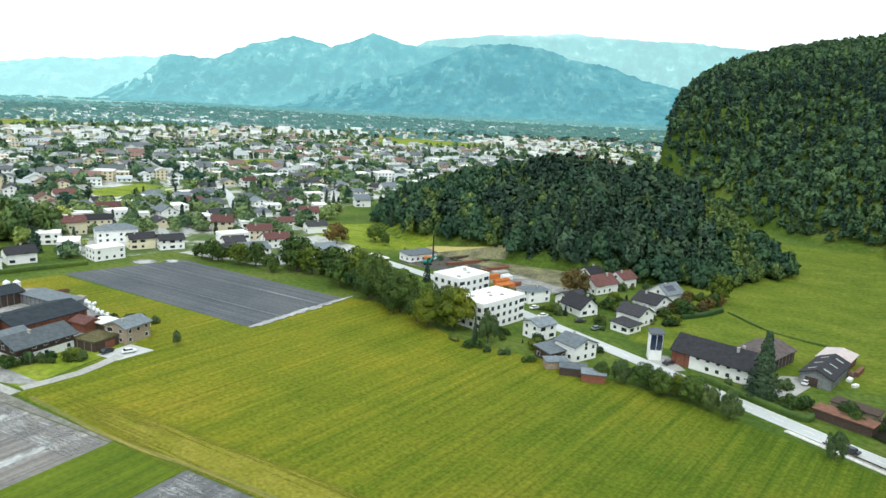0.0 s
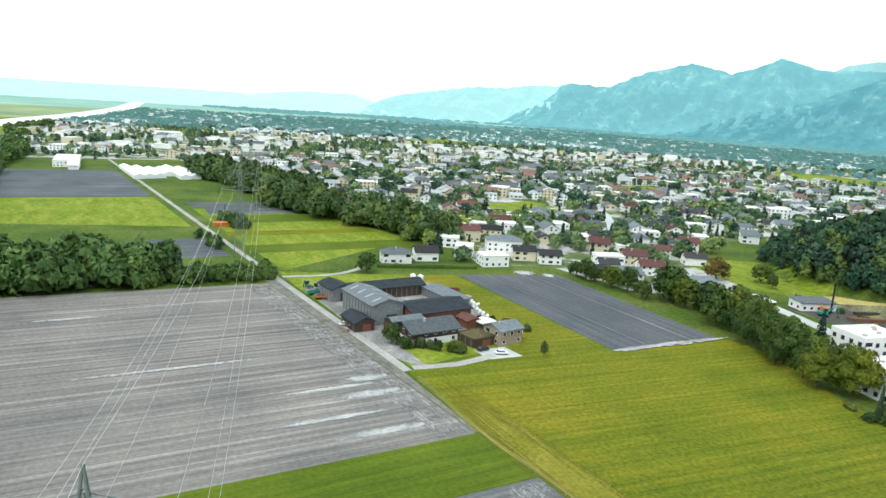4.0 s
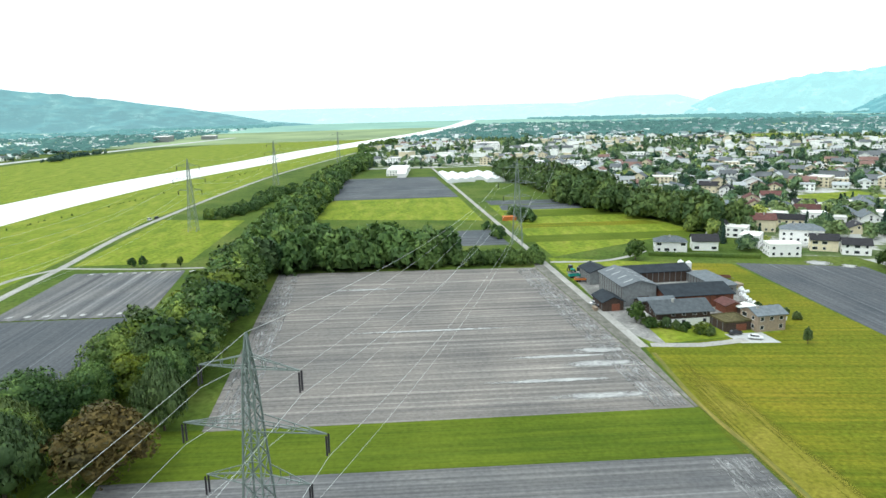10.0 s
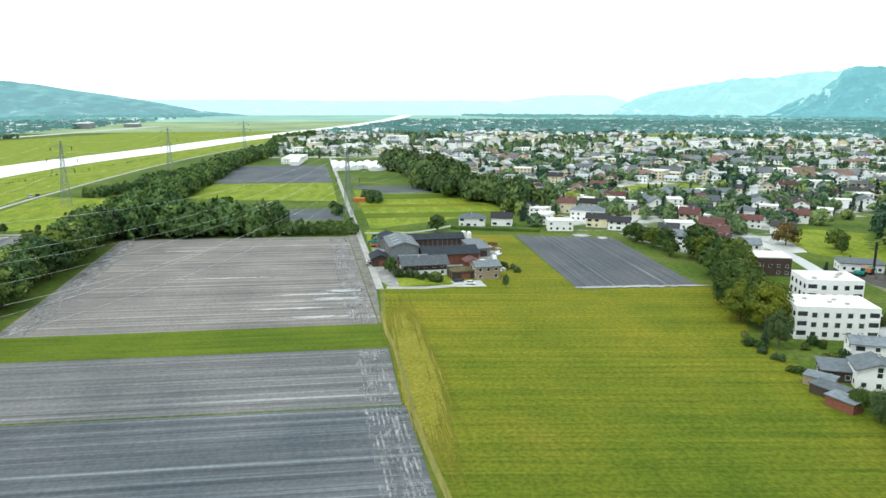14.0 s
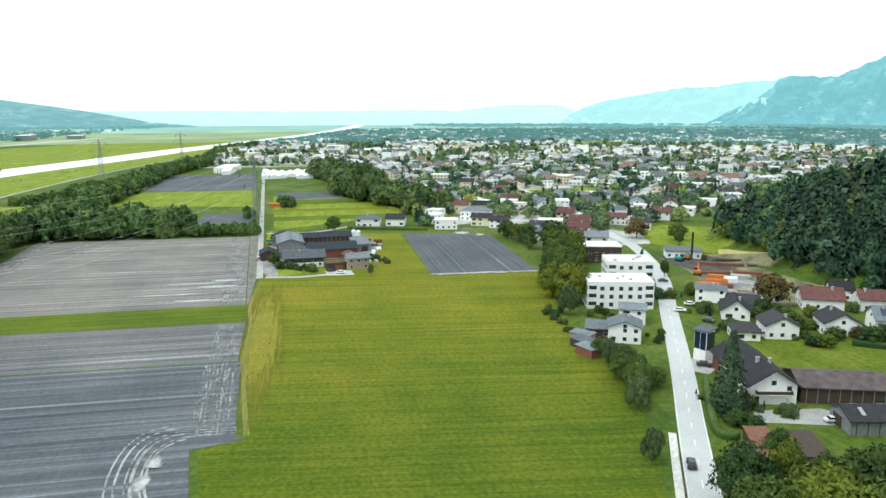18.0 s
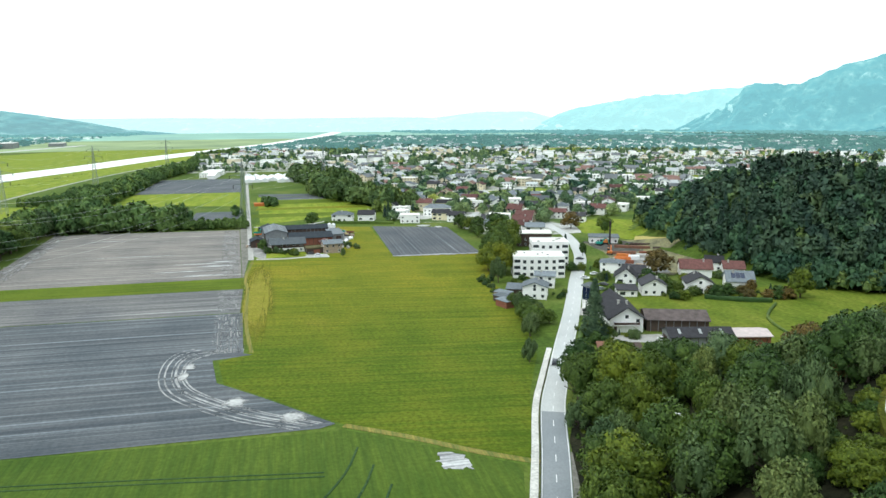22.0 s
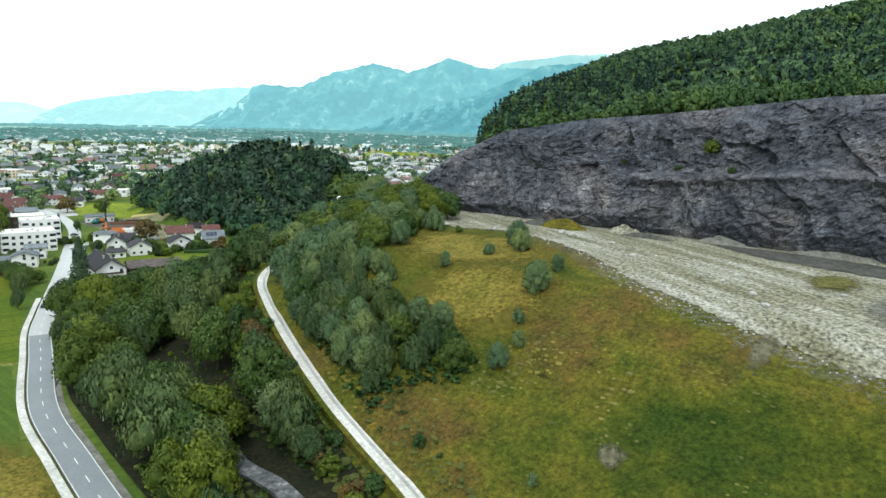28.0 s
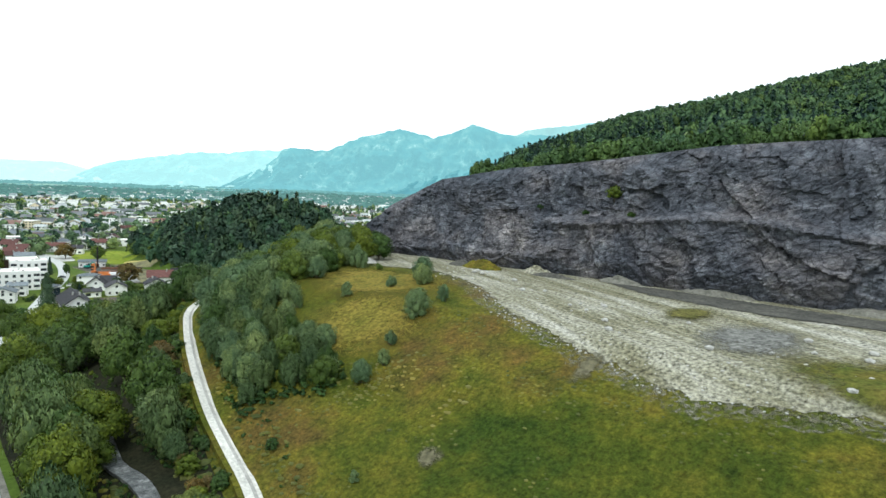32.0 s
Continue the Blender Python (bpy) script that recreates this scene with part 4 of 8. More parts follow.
sheet("town_ground", [(-300, 192), (-420, 222), (-520, 185), (-860, 130), (-860, -30), (-2800, -60), (-2800, 2200), (-400, 2200), (-330, 900), (-310, 540), (-330, 450), (-310, 330), (-225, 300), (-220, 262), (-232, 236), (-290, 228)], M["town_ground"], 0.02, "pale streets, yards and gardens of the town", False, "ground")
for pts in ([(-500, 300), (-440, 330), (-455, 385), (-520, 380)], [(-640, 560), (-560, 540), (-540, 600), (-630, 640)], [(-760, 1050), (-600, 1080), (-640, 1250), (-900, 1250)], [(-640, 2100), (-300, 2150), (-350, 2500), (-900, 2500)], [(-1500, 700), (-1350, 720), (-1380, 900), (-1560, 880)], [(-2300, 900), (-2000, 900), (-2050, 1300), (-2400, 1300)]):
    sheet("field_green", pts, M["far_green"], 0.05, "bright green meadow among the houses")
village_road = ribbon("road", ROAD, 6.4, M["road"], 0.12, "pale grey asphalt village road", 4, span=(-600, 46))
ribbon("road", ROAD, 6.4, M["asphalt"], 0.135, "blue-grey asphalt country road with white lines", 4, span=(41.5, 420))
ribbon("cycle_path", ROAD, 1.7, M["lime"], 0.14, "pale cycle path beside the road", 4, "path", off=4.5, span=(-5, 320))
ribbon("verge", ROAD, 1.3, M["verge"], 0.1, "grey gravel verge along the road", 4, "verge", off=-3.95, span=(60, 320))
for side in (-2.95, 2.95):
    ribbon("edge_line", ROAD, 0.16, M["marking"], 0.16, "white painted edge line", 4, "marking", off=side, drop=0.0, span=(-30, 390))
_line = smooth_line(ROAD[2:14], 0.5)
_run = np.concatenate([[0], np.linalg.norm(np.diff(_line, axis=0), axis=1).cumsum()])
for k, at in enumerate(np.arange(4, _run[-1] - 8, 9.0)):
    q0, q1 = (np.array([np.interp(at + e, _run, _line[:, 0]), np.interp(at + e, _run, _line[:, 1])]) for e in (0, 3.2))
    nv = np.array([-(q1 - q0)[1], (q1 - q0)[0]]) / 3.2 * 0.09
    dash = new("dash", mesh_np("dash", [(*(q0 - nv), 0.175), (*(q1 - nv), 0.175), (*(q1 + nv), 0.175), (*(q0 + nv), 0.175)], [(0, 1, 2, 3)], [M["marking"]]))
    dash.parent = village_road
ribbon("road", [(-181, 92.5), (-300, 86), (-430, 79), (-811, 58.5), (-1000, 48), (-1400, 20)], 2.9, M["track"], 0.1, "straight pale concrete farm road")
ribbon("river", [(-100, -340), (-432, -296), (-582, -288), (-800, -262), (-1042, -203), (-1313, -148), (-1530, -88), (-1800, -14), (-2168, 83), (-2480, 150), (-2920, 235), (-3360, 300), (-4600, 470)], 73, M["river"], 0.2, "broad bright river with the white sky's reflection put into its colour", 30, "river")
ribbon("track", [(-160, -130), (-245, -142), (-326, -146), (-482, -152), (-833, -128), (-1300, -50)], 4, M["track"], 0.1, "pale gravel dike track")
ribbon("track", [(-326, -146), (-318, -100), (-315, -40), (-305, 20)], 2.5, M["track"], 0.1, "narrow pale field path")
ribbon("track", [(-240, -160), (-300, -158), (-326, -146)], 3, M["track"], 0.1, "pale branch of the dike track")
ribbon("road", [(-302, 89), (-300, 110), (-306, 125), (-320, 140)], 3, M["track"], 0.1, "short pale access lane")
ribbon("track", [(-183, 95), (-181, 110), (-184, 125)], 3.5, M["track"], 0.1, "gravel driveway to the wooden house")
ribbon("highway", [(-700, -640), (-1100, -640), (-1300, -630), (-2200, -500)], 26, M["road"], 0.15, "pale distant motorway", 30)
ribbon("quarry_road", QROAD, 3.9, M["lime"], 0.5, "winding white gravel quarry road", 4, drop=0.12)
ribbon("quarry_road", QROAD, 0.7, M["track"], 0.55, "darker grassy middle of the gravel road", 4, drop=0.0)
ribbon("verge", QROAD, 6.2, M["hill"], 0.38, "weedy grass verge of the quarry road", 4, "verge", drop=1.8)
ribbon("stream", [(150, 172), (163, 169), (174, 169), (184, 167.5), (190, 163), (189, 156), (200, 150), (215, 140)], 7.5, M["stream"], 0.42, "shallow grey stream between the trees", 3, "stream")


# ---- quarry face ----
def facets(a, b, size, seed, tilt):
    """Broken rock: flat tilted faces round jittered centres, each standing out by its own amount."""
    u, w = a / size, b / size
    iu, iw = np.floor(u), np.floor(w)
    best, out = np.full(u.shape, 9e9), np.zeros(u.shape)
    rnd = lambda p, q, k: np.modf(np.abs(np.sin(p * 127.1 + q * 311.7 + k * 74.7 + seed * 53.3) * 43758.5453))[0]
    for di in (-1, 0, 1):
        for dj in (-1, 0, 1):
            ci, cj = iu + di, iw + dj
            cu, cw = ci + rnd(ci, cj, 1), cj + rnd(ci, cj, 2)
            d = (u - cu) ** 2 + (w - cw) ** 2
            val = rnd(ci, cj, 3) + tilt * ((rnd(ci, cj, 4) - 0.5) * (u - cu) + (rnd(ci, cj, 5) - 0.35) * (w - cw))
            out = np.where(d < best, val, out)
            best = np.minimum(best, d)
    return out


def cliff():
    xs = np.arange(66, 360, 0.62)
    us = np.linspace(0, 1, 92)
    X, U = np.meshgrid(xs, us, indexing="ij")
    top = np.interp(xs, [66, 82, 98, 122, 156, 182, 206, 228, 250, 300, 400], [36, 43, 55, 66, 71, 73, 75.5, 78, 79, 81, 84])[:, None]
    foot = 34.5
    Z = foot + (top - foot) * U
    warp = np.array([[noise.noise((x * 0.05, z * 0.06, 7.0)) for z in np.linspace(34, 84, 92)] for x in xs])
    wx, wz = X + 6 * warp, Z + 4 * np.roll(warp, 17, 0)
    a, b = wx * 0.93 + wz * 0.5, -wx * 0.26 + wz * 0.97
    D = 3.6 * facets(a * 0.75, b * 0.5, 12, 1.0, 1.2) + 2.0 * facets(a, b * 0.75, 5.5, 2.0, 1.3) + 0.9 * facets(a, b * 1.3, 2.3, 3.0, 1.4) + 0.35 * facets(a * 0.9, b * 1.6, 1.0, 4.0, 1.2)
    D += 2.2 * np.array([[noise.noise((x * 0.03, z * 0.03, 1.3)) for z in np.linspace(34, 84, 92)] for x in xs])
    ledge = np.exp(-((Z - 55.5 - 2 * np.sin(X * 0.06)) / 1.6) ** 2) * smooth(165, 185, X)
    Y = 302.5 + (Z - 36) * 0.3 + 0.8 * np.sin(X * 0.045)
    Y = Y - (D + 0.6) * np.minimum(1, 5 * U + 0.15) * np.minimum(1, 6 * (1 - U) + 0.25) - 2.2 * ledge
    # the lower half stands before the ledge
    Y -= 2.4 * smooth(57, 54.5, Z - 2 * np.sin(X * 0.06)) * smooth(165, 185, X) * np.minimum(1, 5 * U)
    X = np.column_stack([X, X[:, -1:]])
    Y = np.column_stack([Y, Y[:, -1:] + 14])
    Z = np.column_stack([Z, Z[:, -1:] + 0.4])
    n, m = X.shape
    ids = np.arange(n * m).reshape(n, m)
    f = np.stack([ids[:-1, :-1], ids[1:, :-1], ids[1:, 1:], ids[:-1, 1:]], -1).reshape(-1, 4)
    ob = new("quarry_cliff", mesh_np("quarry_cliff", np.stack([X, Y, Z], -1).reshape(-1, 3), f, [M["rock"]]))
    return tagged(ob, "tall dark grey quarry face of broken layered rock", "cliff", kind="structure")



cliff()


# ---- trees ----
def ico(level):
    bm = bmesh.new()
    bmesh.ops.create_icosphere(bm, subdivisions=level, radius=1)
    v = np.array([x.co[:] for x in bm.verts])
    f = np.array([[q.index for q in p.verts] for p in bm.faces])
    bm.free()
    return v, f


ICO = {1: ico(1), 2: ico(2)}


def crown(seed, n, leaf, lumps=11, shape="round", level=2, slim=1.0, tri=False):
    """A crown of unit radius round (0, 0, 0.9): billowing lumps under many small leaf clusters. Returns vertices, triangles, normals."""
    rng = np.random.default_rng(seed)
    if shape == "cone":
        zs = np.linspace(0.05, 2.9, lumps)
        rad = 0.62 * (1 - zs / 3.1) + 0.07
        ang = rng.uniform(0, 6.28, lumps)
        cen = np.stack([0.12 * rad * np.cos(ang), 0.12 * rad * np.sin(ang), zs], 1)
        size = np.stack([rad, rad, np.full(lumps, max(0.3, 2.2 / lumps))], 1)
        axis = np.array([0, 0, 0.6])
    elif shape == "plume":
        th = rng.uniform(0, 6.28, lumps)
        rr = np.sqrt(rng.uniform(0, 1, lumps)) * 0.62
        cz = 0.5 + 0.75 * (1 - rr) + rng.uniform(-0.35, 0.15, lumps)
        cen = np.stack([rr * np.cos(th), rr * np.sin(th), cz], 1)
        cen[0] = (0, 0, 0.8)
        s = rng.uniform(0.2, 0.34, lumps)
        s[0] = 0.42
        size = np.stack([s, s, s * rng.uniform(1.4, 2.0, lumps)], 1)
        axis = np.array([0, 0, 0.5])
    else:
        gold = np.arange(lumps) * 2.39996 + rng.uniform(0, 6)
        cz = np.linspace(1.0, -0.72, lumps) + rng.uniform(-0.12, 0.12, lumps)
        rr = np.sqrt(np.clip(1 - np.clip(cz, -0.95, 0.98) ** 2, 0.02, 1)) * rng.uniform(0.5, 0.78, lumps)
        cen = np.stack([rr * np.cos(gold) * slim, rr * np.sin(gold) * slim, 0.92 + 0.66 * cz + rng.uniform(-0.08, 0.08, lumps)], 1)
        s = rng.uniform(0.27, 0.5, lumps) * (1.15 if lumps < 10 else 1.0)
        cen[-1], s[-1] = (0, 0, 0.85), 0.62
        size = np.stack([s, s, s * (1.3 if shape == "willow" else 0.85)], 1)
        axis = np.array([0, 0, 0.6])
    iv, jf = ICO[level]
    V, F, N = [], [], []
    base = 0
    for c, s in zip(cen, size):
        w = 1 + rng.uniform(-0.2, 0.12, (len(iv), 1))
        V.append(c + iv * s * 0.62 * w)
        g = c + iv * s - axis
        N.append(iv / s * s.min() + 0.5 * g / (np.linalg.norm(g, axis=1)[:, None] + 1e-6) + rng.normal(scale=0.1, size=iv.shape))
        F.append(jf + base)
        base += len(iv)
    k = rng.integers(0, lumps, n * 3)
    d = rng.normal(size=(n * 3, 3))
    d /= np.linalg.norm(d, axis=1)[:, None]
    d[:, 2] = np.where(d[:, 2] < -0.35, -d[:, 2], d[:, 2])
    p = cen[k] + d * size[k] * rng.uniform(0.78, 1.16, (n * 3, 1))
    inside = np.zeros(len(p), bool)
    for c, s in zip(cen, size):
        inside |= (((p - c) / s) ** 2).sum(1) < 0.56
    keep = np.flatnonzero(~inside)[:n]
    p, d = p[keep], d[keep]
    nrm = d + rng.normal(scale=0.5, size=d.shape)
    nrm /= np.linalg.norm(nrm, axis=1)[:, None]
    t1 = np.cross(nrm, rng.normal(size=d.shape))
    t1 /= np.linalg.norm(t1, axis=1)[:, None] + 1e-9
    t2 = np.cross(nrm, t1)
    if shape == "willow":
        t2 = t2 * 0.4 + np.array([0, 0, -1.1])
        t1 = t1 * 0.55
    L = leaf * rng.uniform(0.55, 1.25, (len(p), 1))
    m = len(p)
    if tri:
        q = np.stack([p - t1 * L, p + t1 * L * 0.9 - t2 * L * 0.4, p + t2 * L * 1.2 + nrm * L * 0.15], 1)
        F.append(base + np.arange(m * 3).reshape(m, 3))
    else:
        q = np.stack([p - t1 * L, p - t2 * L * 0.7 + nrm * L * 0.2, p + t1 * L, p + t2 * L * 0.8 + nrm * L * 0.15], 1)
        b0 = base + np.arange(m)[:, None] * 4
        F.append((b0 + np.array([[0, 1, 2]])))
        F.append((b0 + np.array([[0, 2, 3]])))
    V.append(q.reshape(-1, 3))
    g = p - axis
    soft = d + 0.5 * g / (np.linalg.norm(g, axis=1)[:, None] + 1e-6) + rng.normal(scale=0.32, size=d.shape)
    N.append(np.repeat(soft, 3 if tri else 4, 0))
    N = np.vstack(N)
    return np.vstack(V), np.vstack(F), N / np.linalg.norm(N, axis=1)[:, None]


def trunk_mesh(name, seed, h=1.0, r=0.07, limbs=6):
    rng = np.random.default_rng(seed)
    bm = bmesh.new()

    def tube(a, b, r0, r1):
        d = Vector(b) - Vector(a)
        mtx = Matrix.Translation((Vector(a) + Vector(b)) / 2) @ d.to_track_quat("Z", "Y").to_matrix().to_4x4()
        bmesh.ops.create_cone(bm, segments=7, radius1=r0, radius2=r1, depth=d.length, matrix=mtx)

    tube((0, 0, -0.15), (0.02, 0.01, h * 0.6), r, r * 0.7)
    tube((0.02, 0.01, h * 0.58), (-0.02, 0.03, h * 1.25), r * 0.7, r * 0.25)
    for i in range(limbs):
        a = i * 6.28 / limbs + rng.uniform(-0.4, 0.4)
        z0 = h * rng.uniform(0.4, 0.85)
        tube((0, 0, z0), (0.6 * math.cos(a), 0.6 * math.sin(a), z0 + rng.uniform(0.25, 0.5)), r * 0.45, r * 0.15)
    me = bpy.data.meshes.new(name)
    bm.to_mesh(me)
    bm.free()
    me.materials.append(M["bark"])
    return me


KINDS, SMALL = {}, {}
for kind, material, shape, seeds, leaf, slim in (("leaf", "leaf", "round", (1, 2, 3), 0.066, 1.0), ("leaf", "leaf", "plume", (21, 22), 0.06, 1.0), ("willow", "leaf_willow", "willow", (4, 5), 0.085, 1.0), ("grey", "leaf_willow", "plume", (14, 15, 16), 0.06, 0.9), ("silver", "leaf_silver", "round", (17, 18), 0.055, 0.85), ("silver", "leaf_silver", "plume", (19,), 0.055, 0.9),
                                     ("yellow", "leaf_yellow", "round", (6, 7), 0.066, 1.0), ("fresh", "leaf_belt", "round", (31, 32, 33), 0.06, 1.0), ("brown", "leaf_brown", "round", (8, 9), 0.066, 1.0), ("fir", "needle", "cone", (10, 11), 0.075, 1.0)):
    for i, sd in enumerate(seeds):
        cv, cf, cn = crown(sd, 3000, leaf * 0.84, 14 if shape == "cone" else 20, shape, 1, slim, True)
        KINDS.setdefault(kind, []).append((mesh_np("crown", cv, cf, [M[material]], None, True, cn), trunk_mesh("trunk", sd, 0.5, 0.06, 0 if shape == "cone" else 6)))
        cv, cf, cn = crown(sd, 900, leaf * 1.5, 9 if shape == "cone" else 14, shape, 1, slim, True)
        SMALL.setdefault(kind, []).append((mesh_np("crown", cv, cf, [M[material]], None, True, cn), KINDS[kind][-1][1]))
TREE_LABEL = {"leaf": ("broadleaf tree with a dense dark green crown", "tree"), "willow": ("drooping grey-green willow with soft foliage", "tree"), "silver": ("silvery pale green willow bush on rough grass", "bush"), "grey": ("pale grey-green willow bush on rough grass", "bush"), "yellow": ("broadleaf tree turning yellow-green", "tree"), "fresh": ("broadleaf tree with a fresh mid-green crown", "tree"), "brown": ("tree with bronze autumn leaves", "tree"), "fir": ("tall dark conifer of pointed shape", "tree")}
TREE_RNG = random.Random(5)


def tree(x, y, h, kind="leaf", wide=1.0, label="", group="", bush=False):
    """One tree standing at x, y: an Empty at its foot with trunk and crown."""
    c, t = TREE_RNG.choice(SMALL[kind] if h < 4.5 or x < -170 or (y > 240 and x < 20) else KINDS[kind])
    root = new("bush" if bush else "tree")
    lab, cat = TREE_LABEL[kind]
    tagged(root, label or (lab if not bush else lab.replace("tree", "bush")), "bush" if bush else cat, group)
    s = h / (3.0 if kind == "fir" else (1.85 if not bush else 1.6))
    upright = 1.1 if kind in ("grey", "silver") else 1.0
    root.location = (x, y, float(height(x, y)) - (0.35 * s if bush else 0))
    root.rotation_euler = (0, 0, TREE_RNG.uniform(0, 6.28))
    root.scale = (s * wide / upright, s * wide / upright, s * upright)
    for nm, me in (("trunk", t), ("crown", c)):
        p = new(nm, me)
        p.parent = root
    return root


def wood(name, pts, material, label, variants, category="forest"):
    """Many trees as one mesh: pts is (n, 4): x, y, height, width factor."""
    pts = np.asarray(pts, float)
    rng = np.random.default_rng(len(pts))
    V, F, N = [], [], []
    base = 0
    hz = height(pts[:, 0], pts[:, 1])
    pick = rng.integers(0, len(variants), len(pts))
    for k, (v, f, nr) in enumerate(variants):
        sel = np.flatnonzero(pick == k)
        if not len(sel):
            continue
        ph = rng.uniform(0, 6.28, len(sel))
        tall = v[:, 2].max()
        s = pts[sel, 2] / tall
        w = s * pts[sel, 3]
        c, sn = np.cos(ph)[:, None], np.sin(ph)[:, None]
        vx = (v[None, :, 0] * c - v[None, :, 1] * sn) * w[:, None] + pts[sel, 0][:, None]
        vy = (v[None, :, 0] * sn + v[None, :, 1] * c) * w[:, None] + pts[sel, 1][:, None]
        vz = (v[None, :, 2] - 0.12 * tall) * s[:, None] + hz[sel][:, None]
        V.append(np.stack([vx, vy, vz], -1).reshape(-1, 3))
        N.append(np.stack([nr[None, :, 0] * c - nr[None, :, 1] * sn, nr[None, :, 0] * sn + nr[None, :, 1] * c, np.broadcast_to(nr[None, :, 2], vx.shape)], -1).reshape(-1, 3))
        F.append((f[None] + (base + np.arange(len(sel)) * len(v))[:, None, None]).reshape(-1, 3))
        base += len(sel) * len(v)
    ob = new(name, mesh_np(name, np.vstack(V), np.vstack(F), [M[material]], None, True, np.vstack(N)))
    return tagged(ob, label, category, kind="stuff")


MID = [crown(20 + i, 420, 0.175, 9, "round", 1, tri=True) for i in range(4)] + [crown(26 + i, 400, 0.16, 10, "plume", 1, tri=True) for i in range(2)]
MID_FIR = [crown(30 + i, 280, 0.17, 9, "cone", 1, tri=True) for i in range(2)]
LOW = [crown(40 + i, 100, 0.29, 4, "round" if i % 3 else "plume", 1, tri=True) for i in range(6)]
FAR = [crown(70 + i, 16, 0.5, 2, "round", 1, tri=True) for i in range(4)]
DOT = [crown(80 + i, 8, 0.6, 1, "round", 1, tri=True) for i in range(4)]
BUSH = [crown(85 + i, 44, 0.36, 3, "round", 1, tri=True) for i in range(4)]
LOW_FIR = [crown(50 + i, 90, 0.24, 5, "cone", 1, tri=True) for i in range(2)]


def scatter(seed, lo, hi, step, test, jitter=0.45):
    rng = np.random.default_rng(seed)
    ax, ay = np.meshgrid(np.arange(lo[0], hi[0], step), np.arange(lo[1], hi[1], step), indexing="ij")
    ax = ax + rng.uniform(-jitter, jitter, ax.shape) * step
    ay = ay + rng.uniform(-jitter, jitter, ay.shape) * step
    p = np.stack([ax.ravel(), ay.ravel()], 1)
    return p[test(p[:, 0], p[:, 1])], rng


def heights(p, rng, lo, hi, wlo=0.8, whi=1.15):
    return np.column_stack([p, rng.uniform(lo, hi, len(p)), rng.uniform(wlo, whi, len(p))])


def knoll_area(x, y):
    rx = np.where(x < -110, 170, 86)
    return ((x + 110) / rx) ** 2 + ((y - 400) / np.where(y < 400, 78, 68)) ** 2 < 1


p, rng = scatter(1, (-300, 320), (-15, 500), 6.0, knoll_area)
stand = np.array([noise.noise((a * 0.022, b * 0.022, 6.0)) for a, b in p]) + rng.uniform(-0.15, 0.15, len(p))
fir = ((np.hypot((p[:, 0] + 120) * 0.7, p[:, 1] - 365) < 44) & (rng.uniform(size=len(p)) < 0.6)) | ((rng.uniform(size=len(p)) < 0.12) & (p[:, 0] < -90))
foot = ~fir & ((stand > 0.2) | ((p[:, 0] > -75) & (stand > -0.1)) | (rng.uniform(size=len(p)) < 0.15))
wood("forest", heights(p[foot], rng, 9, 16, 0.65, 1.0), "forest_light", "lighter broadleaf trees at the foot of the knoll", MID)
wood("forest", heights(p[~fir & ~foot], rng, 10, 18, 0.65, 1.0), "forest", "dense dark mixed wood covering the knoll", MID)
wood("forest", heights(p[fir], rng, 15, 22, 0.75, 1.1), "needle", "dark spruces and pines standing in the knoll wood", MID_FIR * 2 + MID[4:])


def mountain_area(x, y):
    yf = np.interp(x, [-172, -150, -60, 20, 50, 78, 120], [705, 640, 545, 492, 412, 342, 322])
    return (x > -168) & (y > yf) & (y < 900) & (x < 330 - (y - 320) * 0.1) & ((x > 126) | (y > 430) | (x < 84))


p, rng = scatter(2, (-180, 310), (340, 900), 6.6, mountain_area)
near = (p[:, 1] < 400) & (p[:, 0] > 90)
fir = (rng.uniform(size=len(p)) < np.where((p[:, 0] < 40) & (p[:, 1] > 640), 0.55, 0.25)) & ~near & (p[:, 1] < 780)
light = np.array([noise.noise((a * 0.02, b * 0.014, 2.0)) for a, b in p]) + rng.uniform(-0.35, 0.35, len(p)) > np.where(p[:, 0] > 60, 0.18, 0.5)
wood("forest", heights(p[~fir & ~near & ~light], rng, 8, 15, 0.62, 1.05), "forest", "dense green wood on the mountain slope", LOW)
wood("forest", heights(p[~fir & ~near & light], rng, 8, 14, 0.65, 1.1), "forest_light", "lighter broadleaf trees in the mountain wood", LOW)
wood("forest", heights(p[fir], rng, 12, 18, 0.9, 1.3), "needle", "dark spruces among the mountain wood", LOW_FIR)
p, rng = scatter(3, (96, 305), (330, 400), 6.0, lambda x, y: mountain_area(x, y) | ((y > np.interp(x, [96, 122, 156, 206, 250, 330], [312, 317, 318, 318, 319, 320])) & (y < 345) & (x > 126 + (y - 310) * 0.3)))
edge = p[:, 1] < 372
wood("forest", heights(p[edge], rng, 6, 10.5, 0.65, 1.0), "leaf_top", "young broadleaf trees along the top of the quarry face", MID)
wood("forest", heights(p[~edge], rng, 8, 13, 0.65, 0.95), "forest", "green wood above the quarry face", MID)


p, rng = scatter(4, (-165, 810), (280, 885), 6.0, mountain_area)
sp = rng.uniform(size=len(p)) < 0.45
wood("forest", heights(p[~sp], rng, 9, 12, 0.6, 0.9), "forest", "dense trees along the mountain crest", LOW)
wood("forest", heights(p[sp], rng, 10, 14, 0.9, 1.3), "needle", "spruces along the mountain crest", LOW_FIR)


